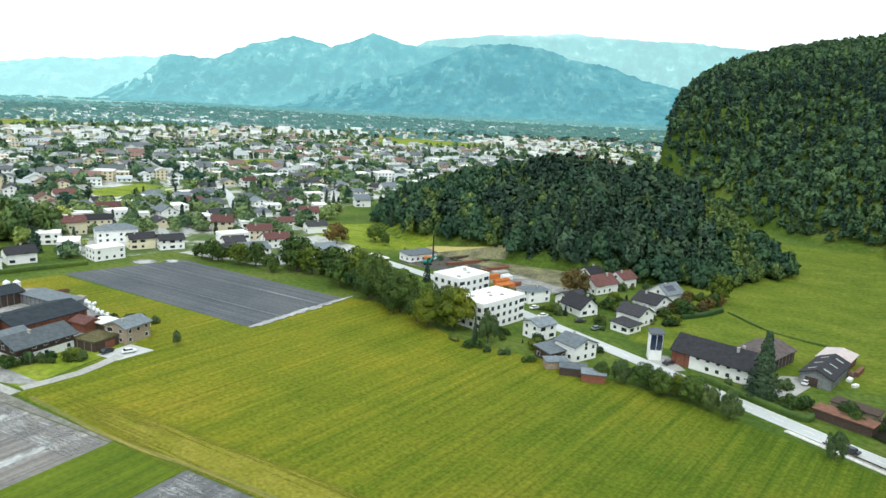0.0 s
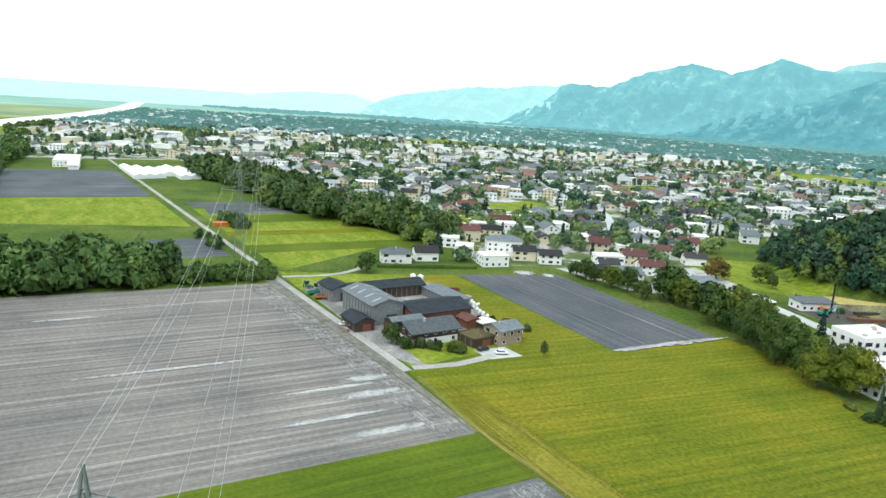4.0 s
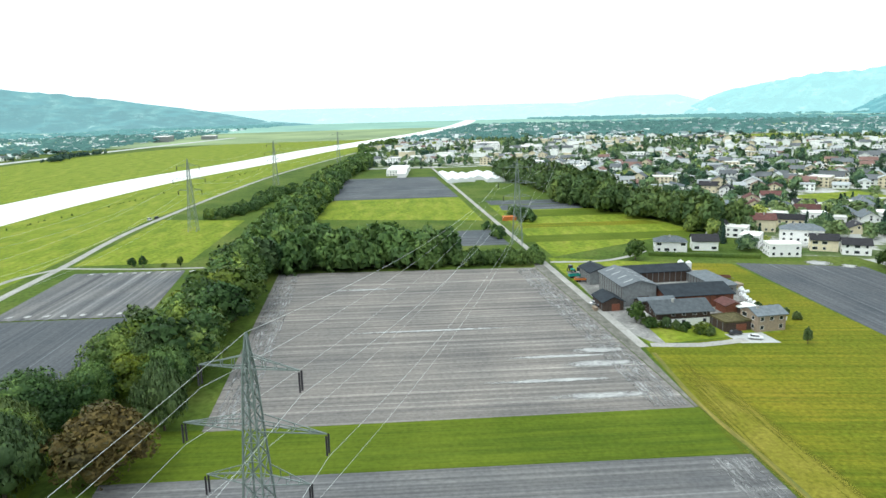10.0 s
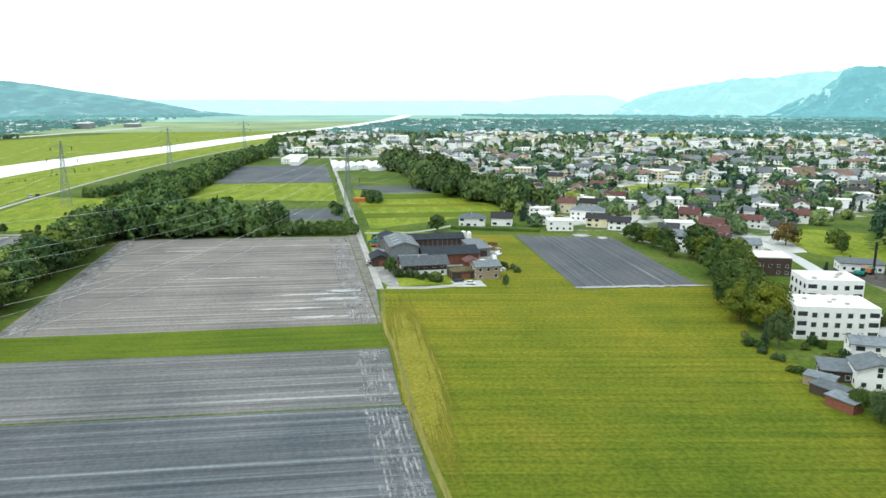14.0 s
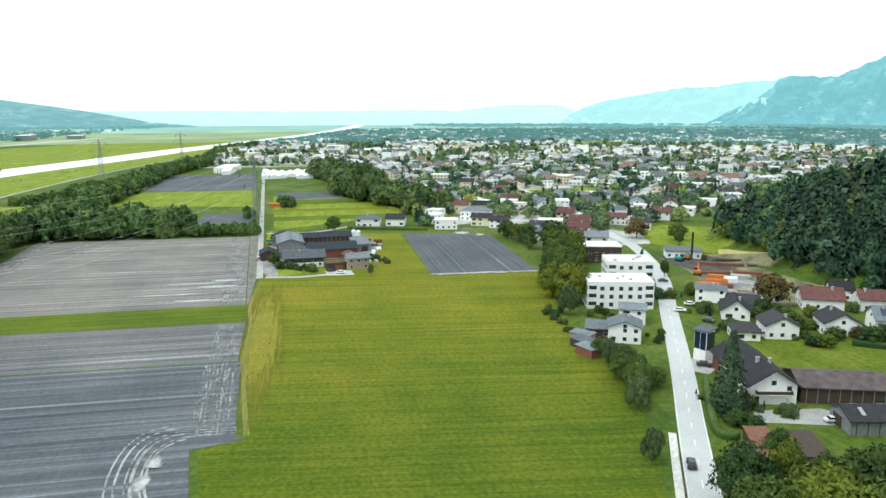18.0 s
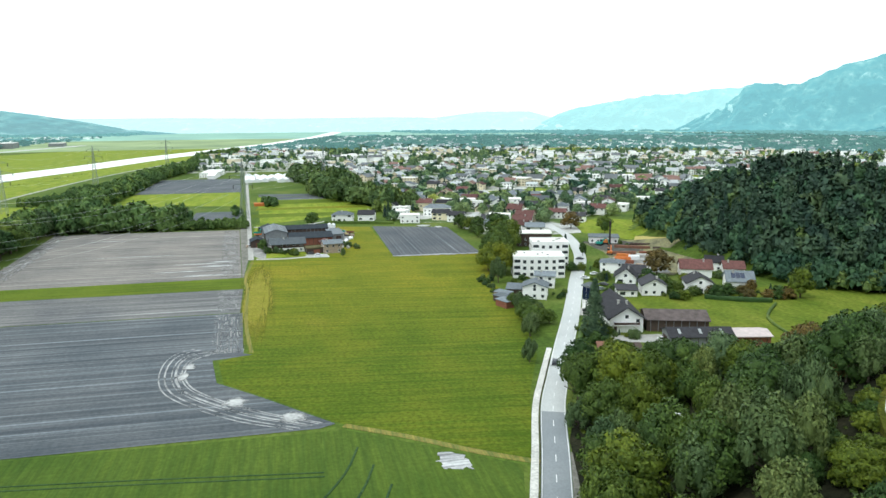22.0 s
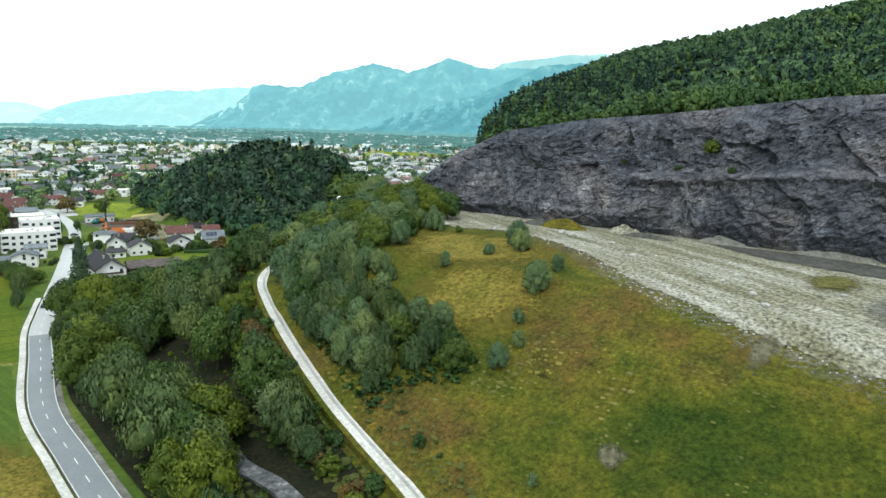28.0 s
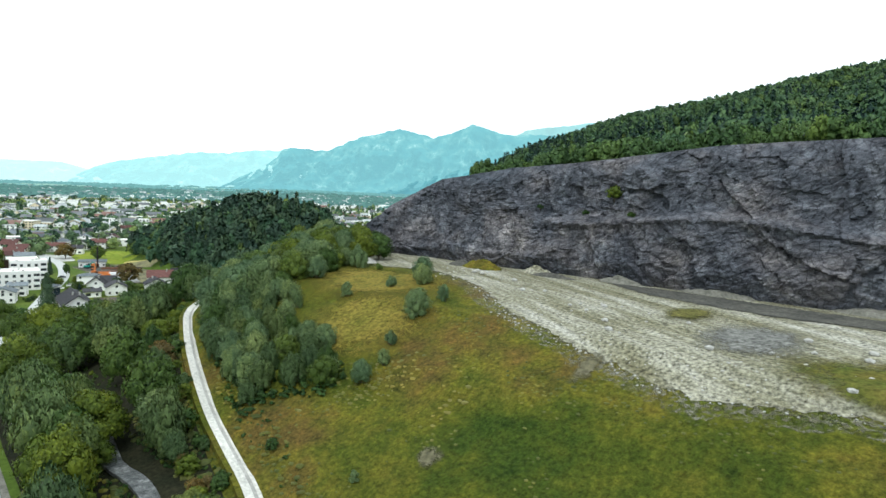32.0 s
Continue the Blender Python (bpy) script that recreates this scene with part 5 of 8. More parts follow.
def tuft(seed):
    """A low ragged hummock of grass."""
    rng = np.random.default_rng(seed)
    v, f = ICO[1]
    v = v * rng.uniform(0.6, 1.15, (len(v), 1)) * np.array((1.0, 1.0, 0.75))
    n = v + np.array((0, 0, 0.8))
    return v + np.array((0, 0, 0.35)), f, n / np.linalg.norm(n, axis=1)[:, None]


def slope_area(x, y):
    gr = np.interp(x, [120, 150, 166, 185, 207, 230, 250, 262, 272, 290, 330], [268, 272, 268, 258, 242, 231, 225.5, 223, 224, 227, 229])
    return (qroad_gap_near(x, y) > 4) & (y < gr) & (y > np.interp(x, [100, 133, 183, 225, 300], [222, 205, 186, 168, 155]))


def qroad_gap_near(x, y):
    q = smooth_line(QROAD, 5)
    out = np.empty(len(x))
    for i in range(0, len(x), 3000):
        out[i:i + 3000] = np.sqrt(((np.column_stack([x[i:i + 3000], y[i:i + 3000]])[:, None] - q[None]) ** 2).sum(2).min(1))
    return out


TUFTS = [tuft(i) for i in range(4)]
p, rng = scatter(14, (104, 156), (325, 270), 1.25, slope_area)
keep = np.array([noise.noise((a * 0.07, b * 0.07, 3.0)) for a, b in p]) + rng.uniform(-0.5, 0.5, len(p)) > 0.36
wood("grass_tufts", heights(p[keep], rng, 0.14, 0.36, 1.1, 1.8), "tuft_green", "rough green grass tufts over the hillside", TUFTS, "grass")
p, rng = scatter(15, (188, 196), (224, 236), 1.4, slope_area)
keep = np.array([noise.noise((a * 0.05, b * 0.05, 8.0)) for a, b in p]) + rng.uniform(-0.4, 0.4, len(p)) > 0.14 + 0.016 * np.hypot(p[:, 0] - 204, p[:, 1] - 214)
wood("grass_tufts", heights(p[keep], rng, 0.2, 0.5, 1.1, 1.8), "tuft_straw", "straw-coloured dry grass clumps on the hillside", TUFTS, "grass")
# ---- single trees and bushes ----
def row(a, b, n, h, kinds, width=4.0, wide=1.0, seed=0, bush=False, group=""):
    r = random.Random(seed + n)
    for i in range(n):
        u = (i + r.uniform(0.2, 0.8)) / n
        x, y = a[0] + (b[0] - a[0]) * u + r.uniform(-width, width), a[1] + (b[1] - a[1]) * u + r.uniform(-width, width)
        tree(x, y, h * r.uniform(0.75, 1.2), r.choice(kinds), wide * r.uniform(0.85, 1.2), group=group, bush=bush)


for x, y, h, k, w in ((-124, -62, 13, "willow", 1.15), (-118, -40, 14.5, "brown", 1.4), (-139, -35, 14, "willow", 0.8), (-148, -55, 13.5, "fresh", 0.9), (-140, -66, 9, "fresh", 1.0), (-108, -58, 11, "grey", 1.1),
                      (-160, -52, 12, "leaf", 0.95), (-263, -42, 11, "yellow", 0.85), (-301, 129, 9.5, "leaf", 0.95), (-322, -110, 6, "leaf", 0.8), (-322, -105, 5.5, "leaf", 0.7), (-321, -87, 6, "leaf", 0.7), (-320, -94.5, 2.5, "leaf", 1.2),
                      (-15, 213, 19, "fir", 1.15), (-100, 205, 12, "grey", 0.75), (-104, 203, 9, "fir", 0.6), (-205, 98, 7, "leaf", 0.8), (-55, 303, 6, "brown", 0.8), (-44, 318, 12, "yellow", 0.8), (-98, 283, 12, "brown", 1.1), (-150, 268, 9, "leaf", 0.6), (-160, 262, 10, "fir", 0.9),
                      (5, 183, 8, "grey", 0.75), (-220, 314, 7, "leaf", 0.7), (-178, 141, 5, "grey", 0.7), (-243, 300, 11, "brown", 1.1), (-230, 318, 10, "leaf", 1.0)):
    tree(x, y, h, k, w)
row((-150, -42), (-252, -45), 22, 15.5, ("fresh", "leaf", "fresh", "grey", "leaf"), 5, 1.0, 1)
row((-152, -52), (-250, -54), 15, 13.5, ("leaf", "fresh", "grey", "leaf", "yellow"), 5, 1.0, 14)
row((-252, -49), (-305, -46), 14, 16, ("leaf", "fresh", "grey"), 6, 1.0, 2)
row((-150, -66), (-100, -62), 9, 13, ("fresh", "leaf", "willow"), 7, 1.1, 3)
row((-110, -70), (-60, -78), 8, 13, ("fresh", "willow"), 5, 1.0, 3)
row((-175, 228), (-118, 208), 11, 14, ("leaf", "leaf", "yellow", "leaf", "grey"), 4.5, 0.95, 4)
row((-230, 243), (-180, 232), 7, 14, ("leaf", "yellow", "yellow"), 5, 0.95, 5)
row((-272, 226), (-225, 232), 6, 11, ("leaf", "leaf", "brown", "yellow"), 3, 0.95, 6)
for x, y, h, k in ((-58, 198, 6, "leaf"), (-52, 199, 7.5, "grey"), (-46, 200, 7, "leaf"), (-42, 203, 6, "grey"), (-40, 197, 7, "leaf"), (-36, 200, 6, "yellow"), (-31, 197, 7.5, "leaf"), (-26, 195, 7, "grey"), (-20, 192, 8, "grey"), (-33, 204, 5, "leaf")):
    tree(x, y, h, k, 1.0)
# gardens of the village
gr = random.Random(31)
for cx, cy, n in ((-72, 222, 6), (-82, 212, 7), (-95, 214, 5), (-78, 250, 6), (-96, 252, 6), (-58, 268, 6), (-56, 282, 8), (-56, 296, 8), (-76, 276, 8), (-76, 292, 7), (-50, 310, 7), (-80, 308, 6), (-108, 306, 5), (-120, 262, 5), (-40, 240, 3), (-10, 224, 5), (-22, 215, 6), (-205, 246, 5), (-120, 250, 4), (-172, 302, 4), (-200, 305, 4)):
    for i in range(n):
        tree(cx + gr.uniform(-7, 7), cy + gr.uniform(-5, 5), gr.choice((1.6, 2.2, 3, 4.2)), gr.choice(("leaf", "leaf", "grey", "yellow", "fir")), gr.uniform(0.9, 1.3), bush=True, label="garden shrub beside a house")
row((-115, 200), (-78, 198), 9, 2.5, ("leaf", "grey"), 1.5, 1.3, 8, True)
row((-60, 278), (-40, 312), 9, 5, ("leaf", "leaf", "brown"), 4, 1.1, 9, True)
row((-100, 268), (-70, 273), 5, 5, ("leaf", "leaf"), 4, 1.1, 10, True)
row((-205, 100), (-188, 118), 10, 3.6, ("leaf", "grey", "yellow"), 3, 1.2, 11, True)
row((-218, 140), (-200, 150), 6, 3, ("leaf", "grey"), 3, 1.2, 12, True)
row((-10, 212), (20, 205), 5, 5, ("leaf", "leaf"), 3, 1.0, 13, True)


def qroad_gap(x, y):
    q = smooth_line(QROAD, 3)
    return np.sqrt(((np.column_stack([x, y])[:, None] - q[None]) ** 2).sum(2).min(1))


def road_gap(x, y):
    q = smooth_line(ROAD, 4)
    return np.sqrt(((np.column_stack([x, y])[:, None] - q[None]) ** 2).sum(2).min(1))


def below_qroad(x, y):
    """Between the village road and the quarry road."""
    yr = np.interp(x, [-5, 31, 58, 101, 136, 170, 230], [205, 186, 174, 163, 158, 149, 120])
    yq = np.interp(x, [40, 60, 95, 106, 118, 133, 151, 168, 183, 197, 210, 228], [262, 250, 226, 211, 204, 197, 190, 183.5, 179, 174, 169, 161])
    return (y > yr) & (y < yq)


def stream_gap(x, y):
    q = smooth_line([(150, 172), (163, 169), (174, 169), (184, 167.5), (190, 163), (189, 156), (200, 150), (215, 140)], 3)
    return np.sqrt(((np.column_stack([x, y])[:, None] - q[None]) ** 2).sum(2).min(1))


def stream_view(x, y):
    """Open ground beside the stream, kept free of tall trees."""
    q = np.array([(163, 169), (174, 169), (184, 166), (190, 163)], float)
    q = np.vstack([q + np.array((0.87, -0.5)) * k for k in (0, 5, 10, 15, 19)])
    return np.sqrt(((np.column_stack([x, y])[:, None] - q[None]) ** 2).sum(2).min(1))


def wood_ground(x, y):
    return below_qroad(x, y) & (road_gap(x, y) > 5.6) & (qroad_gap(x, y) > 4.0) & (stream_gap(x, y) > 4.5) & (x > 20)


def open_cap(x, y):
    """How tall a tree may stand before the yard of the second farm."""
    far = math.hypot(x - 181, y - 115)
    return 72 - (0.365 if math.degrees(math.atan2(y - 115, x - 181)) < 145 else 0.34) * far


SPECIMEN = ((91, 171, 15, "yellow", 1.0), (124, 164, 14.5, "willow", 1.05), (47, 199, 14, "yellow", 1.05), (60, 190, 13, "yellow", 0.8), (46, 221, 13, "silver", 0.9), (49, 243, 12, "brown", 0.9), (146, 161, 15, "willow", 1.05), (112, 187, 13, "grey", 0.9), (141, 187, 11, "grey", 0.8))
p, rng = scatter(11, (6, 140), (235, 268), 10.4, wood_ground)
tr = random.Random(9)
q_gap = qroad_gap(p[:, 0], p[:, 1])
for (x, y), gap_m, qg in zip(p, stream_view(p[:, 0], p[:, 1]), q_gap):
    if gap_m < 5 or qg < (5 if x < 150 else 9.5) or any(math.hypot(x - t[0], y - t[1]) < 7 for t in SPECIMEN):
        continue
    k = tr.choice(("leaf", "grey", "leaf", "willow", "leaf", "yellow", "grey", "leaf")) if x > 70 else tr.choice(("leaf", "leaf", "yellow", "leaf", "grey"))
    tall = min(tr.uniform(11, 16.5) if qg > 10 else tr.uniform(7, 11), max(2.0, open_cap(x, y) * tr.uniform(0.85, 1.05)))
    tree(x, y, tall, k, tr.uniform(0.72, 1.0) * (1 + 0.4 * (tall < 7)))
p, rng = scatter(17, (6, 140), (235, 268), 8.2, wood_ground)
for (x, y), gap_m, qg in zip(p, stream_view(p[:, 0], p[:, 1]), qroad_gap(p[:, 0], p[:, 1])):
    low = tr.uniform(1.5, 2.4) if gap_m < 5 else (tr.uniform(2.2, 3.6) if qg < 7 else tr.uniform(4, 8))
    if qg > 13 and gap_m > 8 and tr.random() < 0.75:
        continue
    kinds = ("yellow", "brown", "yellow", "leaf") if 70 < x < 150 and y > 182 else ("leaf", "leaf", "grey", "yellow", "leaf", "silver")
    tree(x, y, min(low, max(1.8, open_cap(x, y))), tr.choice(kinds), tr.uniform(0.9, 1.3), bush=low < 5)
p, rng = scatter(18, (20, 140), (235, 268), 2.6, lambda x, y: below_qroad(x, y) & (road_gap(x, y) > 4.6) & (qroad_gap(x, y) > 3.2) & (stream_gap(x, y) > 4.0))
mix = rng.uniform(size=len(p))
wood("undergrowth", heights(p[mix < 0.6], rng, 0.8, 1.9, 0.9, 1.5), "leaf", "dense green undergrowth of the wood", BUSH, "bushes")
wood("undergrowth", heights(p[mix > 0.85], rng, 0.8, 1.8, 0.9, 1.5), "leaf_yellow", "yellowing shrubs and tall weeds in the wood", BUSH, "bushes")
p, rng = scatter(19, (100, 160), (240, 262), 1.8, lambda x, y: (qroad_gap(x, y) > 2.9) & (qroad_gap(x, y) < 9) & ~below_qroad(x, y))
mix = rng.uniform(size=len(p))
wood("undergrowth", heights(p[mix < 0.25], rng, 0.4, 1.2, 0.9, 1.6), "leaf", "low weeds along the quarry road", BUSH, "bushes")
wood("undergrowth", heights(p[mix > 0.25], rng, 0.25, 0.6, 1.2, 2.0), "tuft_green", "rough grass along the quarry road", TUFTS, "grass")
p, rng = scatter(27, (92, 150), (236, 232), 3.6, lambda x, y: below_qroad(x, y) & (qroad_gap(x, y) > 3.6) & (qroad_gap(x, y) < 12) & (stream_gap(x, y) > 5))
for x, y in p:
    if tr.random() < 0.75:
        tree(x, y, tr.uniform(2.0, 4.4), tr.choice(("yellow", "leaf", "leaf", "brown", "grey", "yellow")), tr.uniform(0.9, 1.3), bush=True)
p, rng = scatter(28, (146, 138), (236, 200), 1.7, lambda x, y: below_qroad(x, y) & (qroad_gap(x, y) > 3.0) & (stream_gap(x, y) > 3.9) & (road_gap(x, y) > 4.6))
mix = rng.uniform(size=len(p))
wood("undergrowth", heights(p[mix < 0.4], rng, 0.7, 1.5, 0.9, 1.5), "leaf", "low dark weeds on the banks of the stream", BUSH, "bushes")
wood("undergrowth", heights(p[mix > 0.4], rng, 0.6, 1.0, 1.1, 1.7), "tuft_green", "rough grass on the banks of the stream", TUFTS, "grass")
birch = tagged(new("bare_tree"), "dead birch with a bare white trunk and limbs", "tree")
birch.location = (120, 160.5, 0)
birch.scale = (4.5, 4.5, 8.5)
part_mesh = trunk_mesh("trunk", 91, 1.1, 0.022, 9)
part_mesh.materials.clear()
part_mesh.materials.append(M["sheet_white"])
stem = new("trunk", part_mesh)
stem.parent = birch
for x, y, h, k, w in SPECIMEN + ((154, 167, 14, "yellow", 0.9), (162, 177, 10, "silver", 1.0), (178, 154, 6, "yellow", 1.2)):
    tree(x, y, h, k, w)
# shoulder of the hill beyond the quarry road's bend
p, rng = scatter(12, (30, 226), (128, 290), 7.6, lambda x, y: (qroad_gap(x, y) > 4) & ~below_qroad(x, y) & (y > 232 + np.clip(x - 100, 0, 60) * 0.9) & (x < 122) & (np.hypot(x - 59, y - 290) > 14) & ((np.abs((x - 59) * 0.75 + (y - 290) * 0.66) > 4) | (np.hypot(x - 59, y - 290) > 32)))
for x, y in p:
    tree(x, y, tr.uniform(6.5, 11), tr.choice(("leaf", "yellow", "silver", "silver", "silver", "yellow")), tr.uniform(0.9, 1.2))
# willow scrub on the slope above the quarry road
p, rng = scatter(13, (104, 184), (200, 245), 4.6, lambda x, y: (qroad_gap(x, y) > 4) & ~below_qroad(x, y) & (y < 234 - (x - 112) * 0.2) & (y > 196 + np.clip(178 - x, 0, 80) * 0.1) & (x < 170) & (y > 210 - (x - 120) * 0.42))
for x, y in p:
    if tr.random() < np.interp(x, [110, 150, 172], [0.6, 0.45, 0.2]):
        tree(x, y, tr.uniform(4.5, 8.5) * np.interp(x, [110, 172], [1.1, 0.7]), tr.choice(("silver", "silver", "silver", "grey", "leaf", "silver")), tr.uniform(0.75, 1.05), bush=True)
p, rng = scatter(16, (98, 222), (134, 268), 6.2, lambda x, y: (qroad_gap(x, y) > 4.5) & ~below_qroad(x, y) & (y < 262) & (x < 132))
for x, y in p:
    tree(x, y, tr.uniform(5.5, 10), tr.choice(("silver", "grey", "leaf", "silver", "leaf")), tr.uniform(0.8, 1.1), bush=True)
SCRUB = [(114, 217), (123, 222), (140, 221), (165, 216), (178, 213), (191, 209), (190, 201), (181, 197), (177, 189), (163, 192), (145, 200)]


def in_scrub(x, y):
    """Inside the thicket on the lower slope."""
    inside = np.zeros(len(x), bool)
    for (ax, ay), (bx_, by_) in zip(SCRUB, SCRUB[1:] + SCRUB[:1]):
        cross = (ay > y) != (by_ > y)
        inside ^= cross & (x < (bx_ - ax) * (y - ay) / ((by_ - ay) or 1e-9) + ax)
    return inside & (qroad_gap(x, y) > 4)


p, rng = scatter(23, (95, 180), (205, 250), 5.6, in_scrub)
for x, y in p:
    tree(x, y, tr.uniform(5, 9), tr.choice(("silver", "grey", "grey", "leaf", "leaf", "grey")), tr.uniform(0.65, 0.95), bush=True)
p, rng = scatter(24, (95, 180), (205, 250), 2.0, in_scrub)
wood("undergrowth", heights(p, rng, 0.8, 2.6, 0.9, 1.5), "leaf", "dark tangled undergrowth of the thicket", BUSH, "bushes")
for x, y, h, k in ((185.6, 206, 6, "silver"), (194.8, 207.5, 5, "silver"), (175, 213, 6, "silver"), (189, 230, 7, "silver"), (166, 256, 7, "silver"), (170, 252, 6, "silver"), (165, 244, 4, "silver"), (160, 232, 4, "silver"), (134, 229, 7, "leaf"), (124, 232, 8, "silver"), (130, 248, 8, "leaf"), (120, 262, 6, "leaf"), (192, 219, 4, "silver"),
                   (196, 213, 3.5, "silver"), (217, 187, 2.2, "silver"), (193, 186, 2.5, "leaf"), (128, 238, 9, "silver"), (136, 240, 7, "silver"), (117, 245, 8, "leaf"), (140, 262, 3, "leaf"), (112, 280, 4, "leaf"), (104, 284, 5, "leaf"), (96, 283, 5, "leaf"), (188, 241, 4, "silver")):
    tree(x, y, h, k, 0.9, bush=True)
for x, z, h in ((199, 61, 4), (190, 56, 2), (206, 56, 2.2), (172, 57, 2), (236, 57, 2), (250, 57, 2.5), (262, 57, 2)):
    b = tree(x, 300, h, "yellow" if h > 3 else "leaf", 1.1, bush=True, label="yellow-green shrub rooted on a ledge of the rock face")
    b.location = (x, 303.5 + (z - 36) * 0.32 - 4.2, z - 0.5)

# ---- belts of trees, as woods ----
def belt(seed, pts, width, step, lo, hi, material="leaf_belt", label="belt of broadleaf trees between the fields", variants=None):
    line = smooth_line(pts, 6)
    x0, y0 = line.min(0) - width
    x1, y1 = line.max(0) + width
    p, rng = scatter(seed, (x0, y0), (x1, y1), step, lambda x, y: (((np.column_stack([x, y])[:, None] - line[None]) ** 2).sum(2).min(1) < width ** 2))
    wood("tree_belt", heights(p, rng, lo, hi, 0.7, 1.0), material, label, variants or MID + MID[4:], "trees")


belt(21, [(-310, -34), (-312, 30)], 12.5, 6.2, 15, 24, label="tall dark copse at the end of the grey field")
belt(22, [(-306, 42), (-302, 78)], 7, 4.5, 6, 10, label="lower hedge of trees beside the farm road")
belt(23, [(-322, -47), (-400, -50), (-480, -51), (-600, -52), (-740, -50), (-900, -34)], 11, 6.0, 11, 19, label="long belt of trees along the dike meadow")
belt(29, [(-900, -34), (-1150, -38), (-1350, -44), (-1560, 8)], 13, 8.5, 8, 15, label="trees between the town and the river", variants=LOW)
belt(30, [(-1560, 5), (-1800, 84), (-2170, 172), (-2480, 232), (-2920, 320)], 16, 15, 9, 14, "mile_wood", "far trees along the river bank", DOT)
belt(24, [(-480, -108), (-520, -98), (-575, -92), (-640, -85)], 9, 6, 6, 10, label="dark clump of trees by the dike track")
belt(25, [(-372, 198), (-412, 188), (-450, 172), (-500, 152)], 15, 8.0, 12, 24, "forest_light", label="dark tall copse bordering the village")
belt(26, [(-500, 160), (-560, 165), (-640, 150), (-720, 140)], 22, 9.5, 12, 26, "forest_light", label="tall trees of the village park")
belt(27, [(-360, 76), (-395, 72)], 3, 5, 6, 8, label="small round trees by the farm road")
belt(28, [(-420, 100), (-450, 95)], 5, 5, 6, 9, label="small trees behind the pylon")


# ---- building kit ----
def part(name, bm, material, parent, label=""):
    """Links a bmesh as one mesh object under a thing or under a part."""
    me = bpy.data.meshes.new(name)
    bm.normal_update()
    bm.to_mesh(me)
    bm.free()
    for m in material if isinstance(material, (list, tuple)) else [material]:
        me.materials.append(m)
    ob = new(name, me)
    ob.parent = parent
    if label:
        ob["label"] = label
    return ob


def share(name, me, parent, loc, rz=0.0, scale=(1, 1, 1)):
    ob = new(name, me)
    ob.parent = parent
    ob.location, ob.rotation_euler, ob.scale = loc, (0, 0, rz), scale
    return ob


def bx(bm, x0, y0, z0, x1, y1, z1, mtx=None):
    m = Matrix.Translation(((x0 + x1) / 2, (y0 + y1) / 2, (z0 + z1) / 2)) @ Matrix.Diagonal((abs(x1 - x0), abs(y1 - y0), abs(z1 - z0), 1))
    return bmesh.ops.create_cube(bm, size=1, matrix=mtx @ m if mtx else m)["verts"]


def prism(bm, outline, x0, x1):
    """A solid between x0 and x1 with an outline of (y, z)."""
    a = [bm.verts.new((x0, y, z)) for y, z in outline]
    b = [bm.verts.new((x1, y, z)) for y, z in outline]
    n = len(outline)
    bm.faces.new(a[::-1])
    bm.faces.new(b)
    for i in range(n):
        bm.faces.new((a[i], a[(i + 1) % n], b[(i + 1) % n], b[i]))
    bmesh.ops.recalc_face_normals(bm, faces=bm.faces)


def beam(bm, a, b, r):
    a, b = Vector(a), Vector(b)
    d = b - a
    m = Matrix.Translation((a + b) / 2) @ d.to_track_quat("Z", "Y").to_matrix().to_4x4() @ Matrix.Diagonal((r, r, d.length, 1))
    bmesh.ops.create_cube(bm, size=1, matrix=m)


def window_mesh(w, h, frame_mat, glass_mat, name="window"):
    """A frame and its sunk pane in one closed shape."""
    bm = bmesh.new()
    bx(bm, -w / 2, -0.08, -h / 2, w / 2, 0.05, h / 2)
    bm.normal_update()
    front = [f for f in bm.faces if f.normal.y < -0.9]
    bmesh.ops.inset_individual(bm, faces=front, thickness=0.1, depth=-0.04)
    for f in bm.faces:
        f.material_index = 0
    front[0].material_index = 1
    me = bpy.data.meshes.new(name)
    bm.to_mesh(me)
    bm.free()
    me.materials.append(frame_mat)
    me.materials.append(glass_mat)
    return me


WINDOW = window_mesh(1.3, 1.35, M["white"], M["glass"])
WINDOW_WIDE = window_mesh(2.4, 1.5, M["white"], M["glass"])
bm_ = bmesh.new()
bx(bm_, -0.5, -0.08, 0, 0.5, 0.05, 2.05)
bx(bm_, 0.3, -0.13, 1.0, 0.36, -0.08, 1.12)
DOOR = bpy.data.meshes.new("door")
bm_.to_mesh(DOOR)
bm_.free()
DOOR.materials.append(M["wood_dark"])


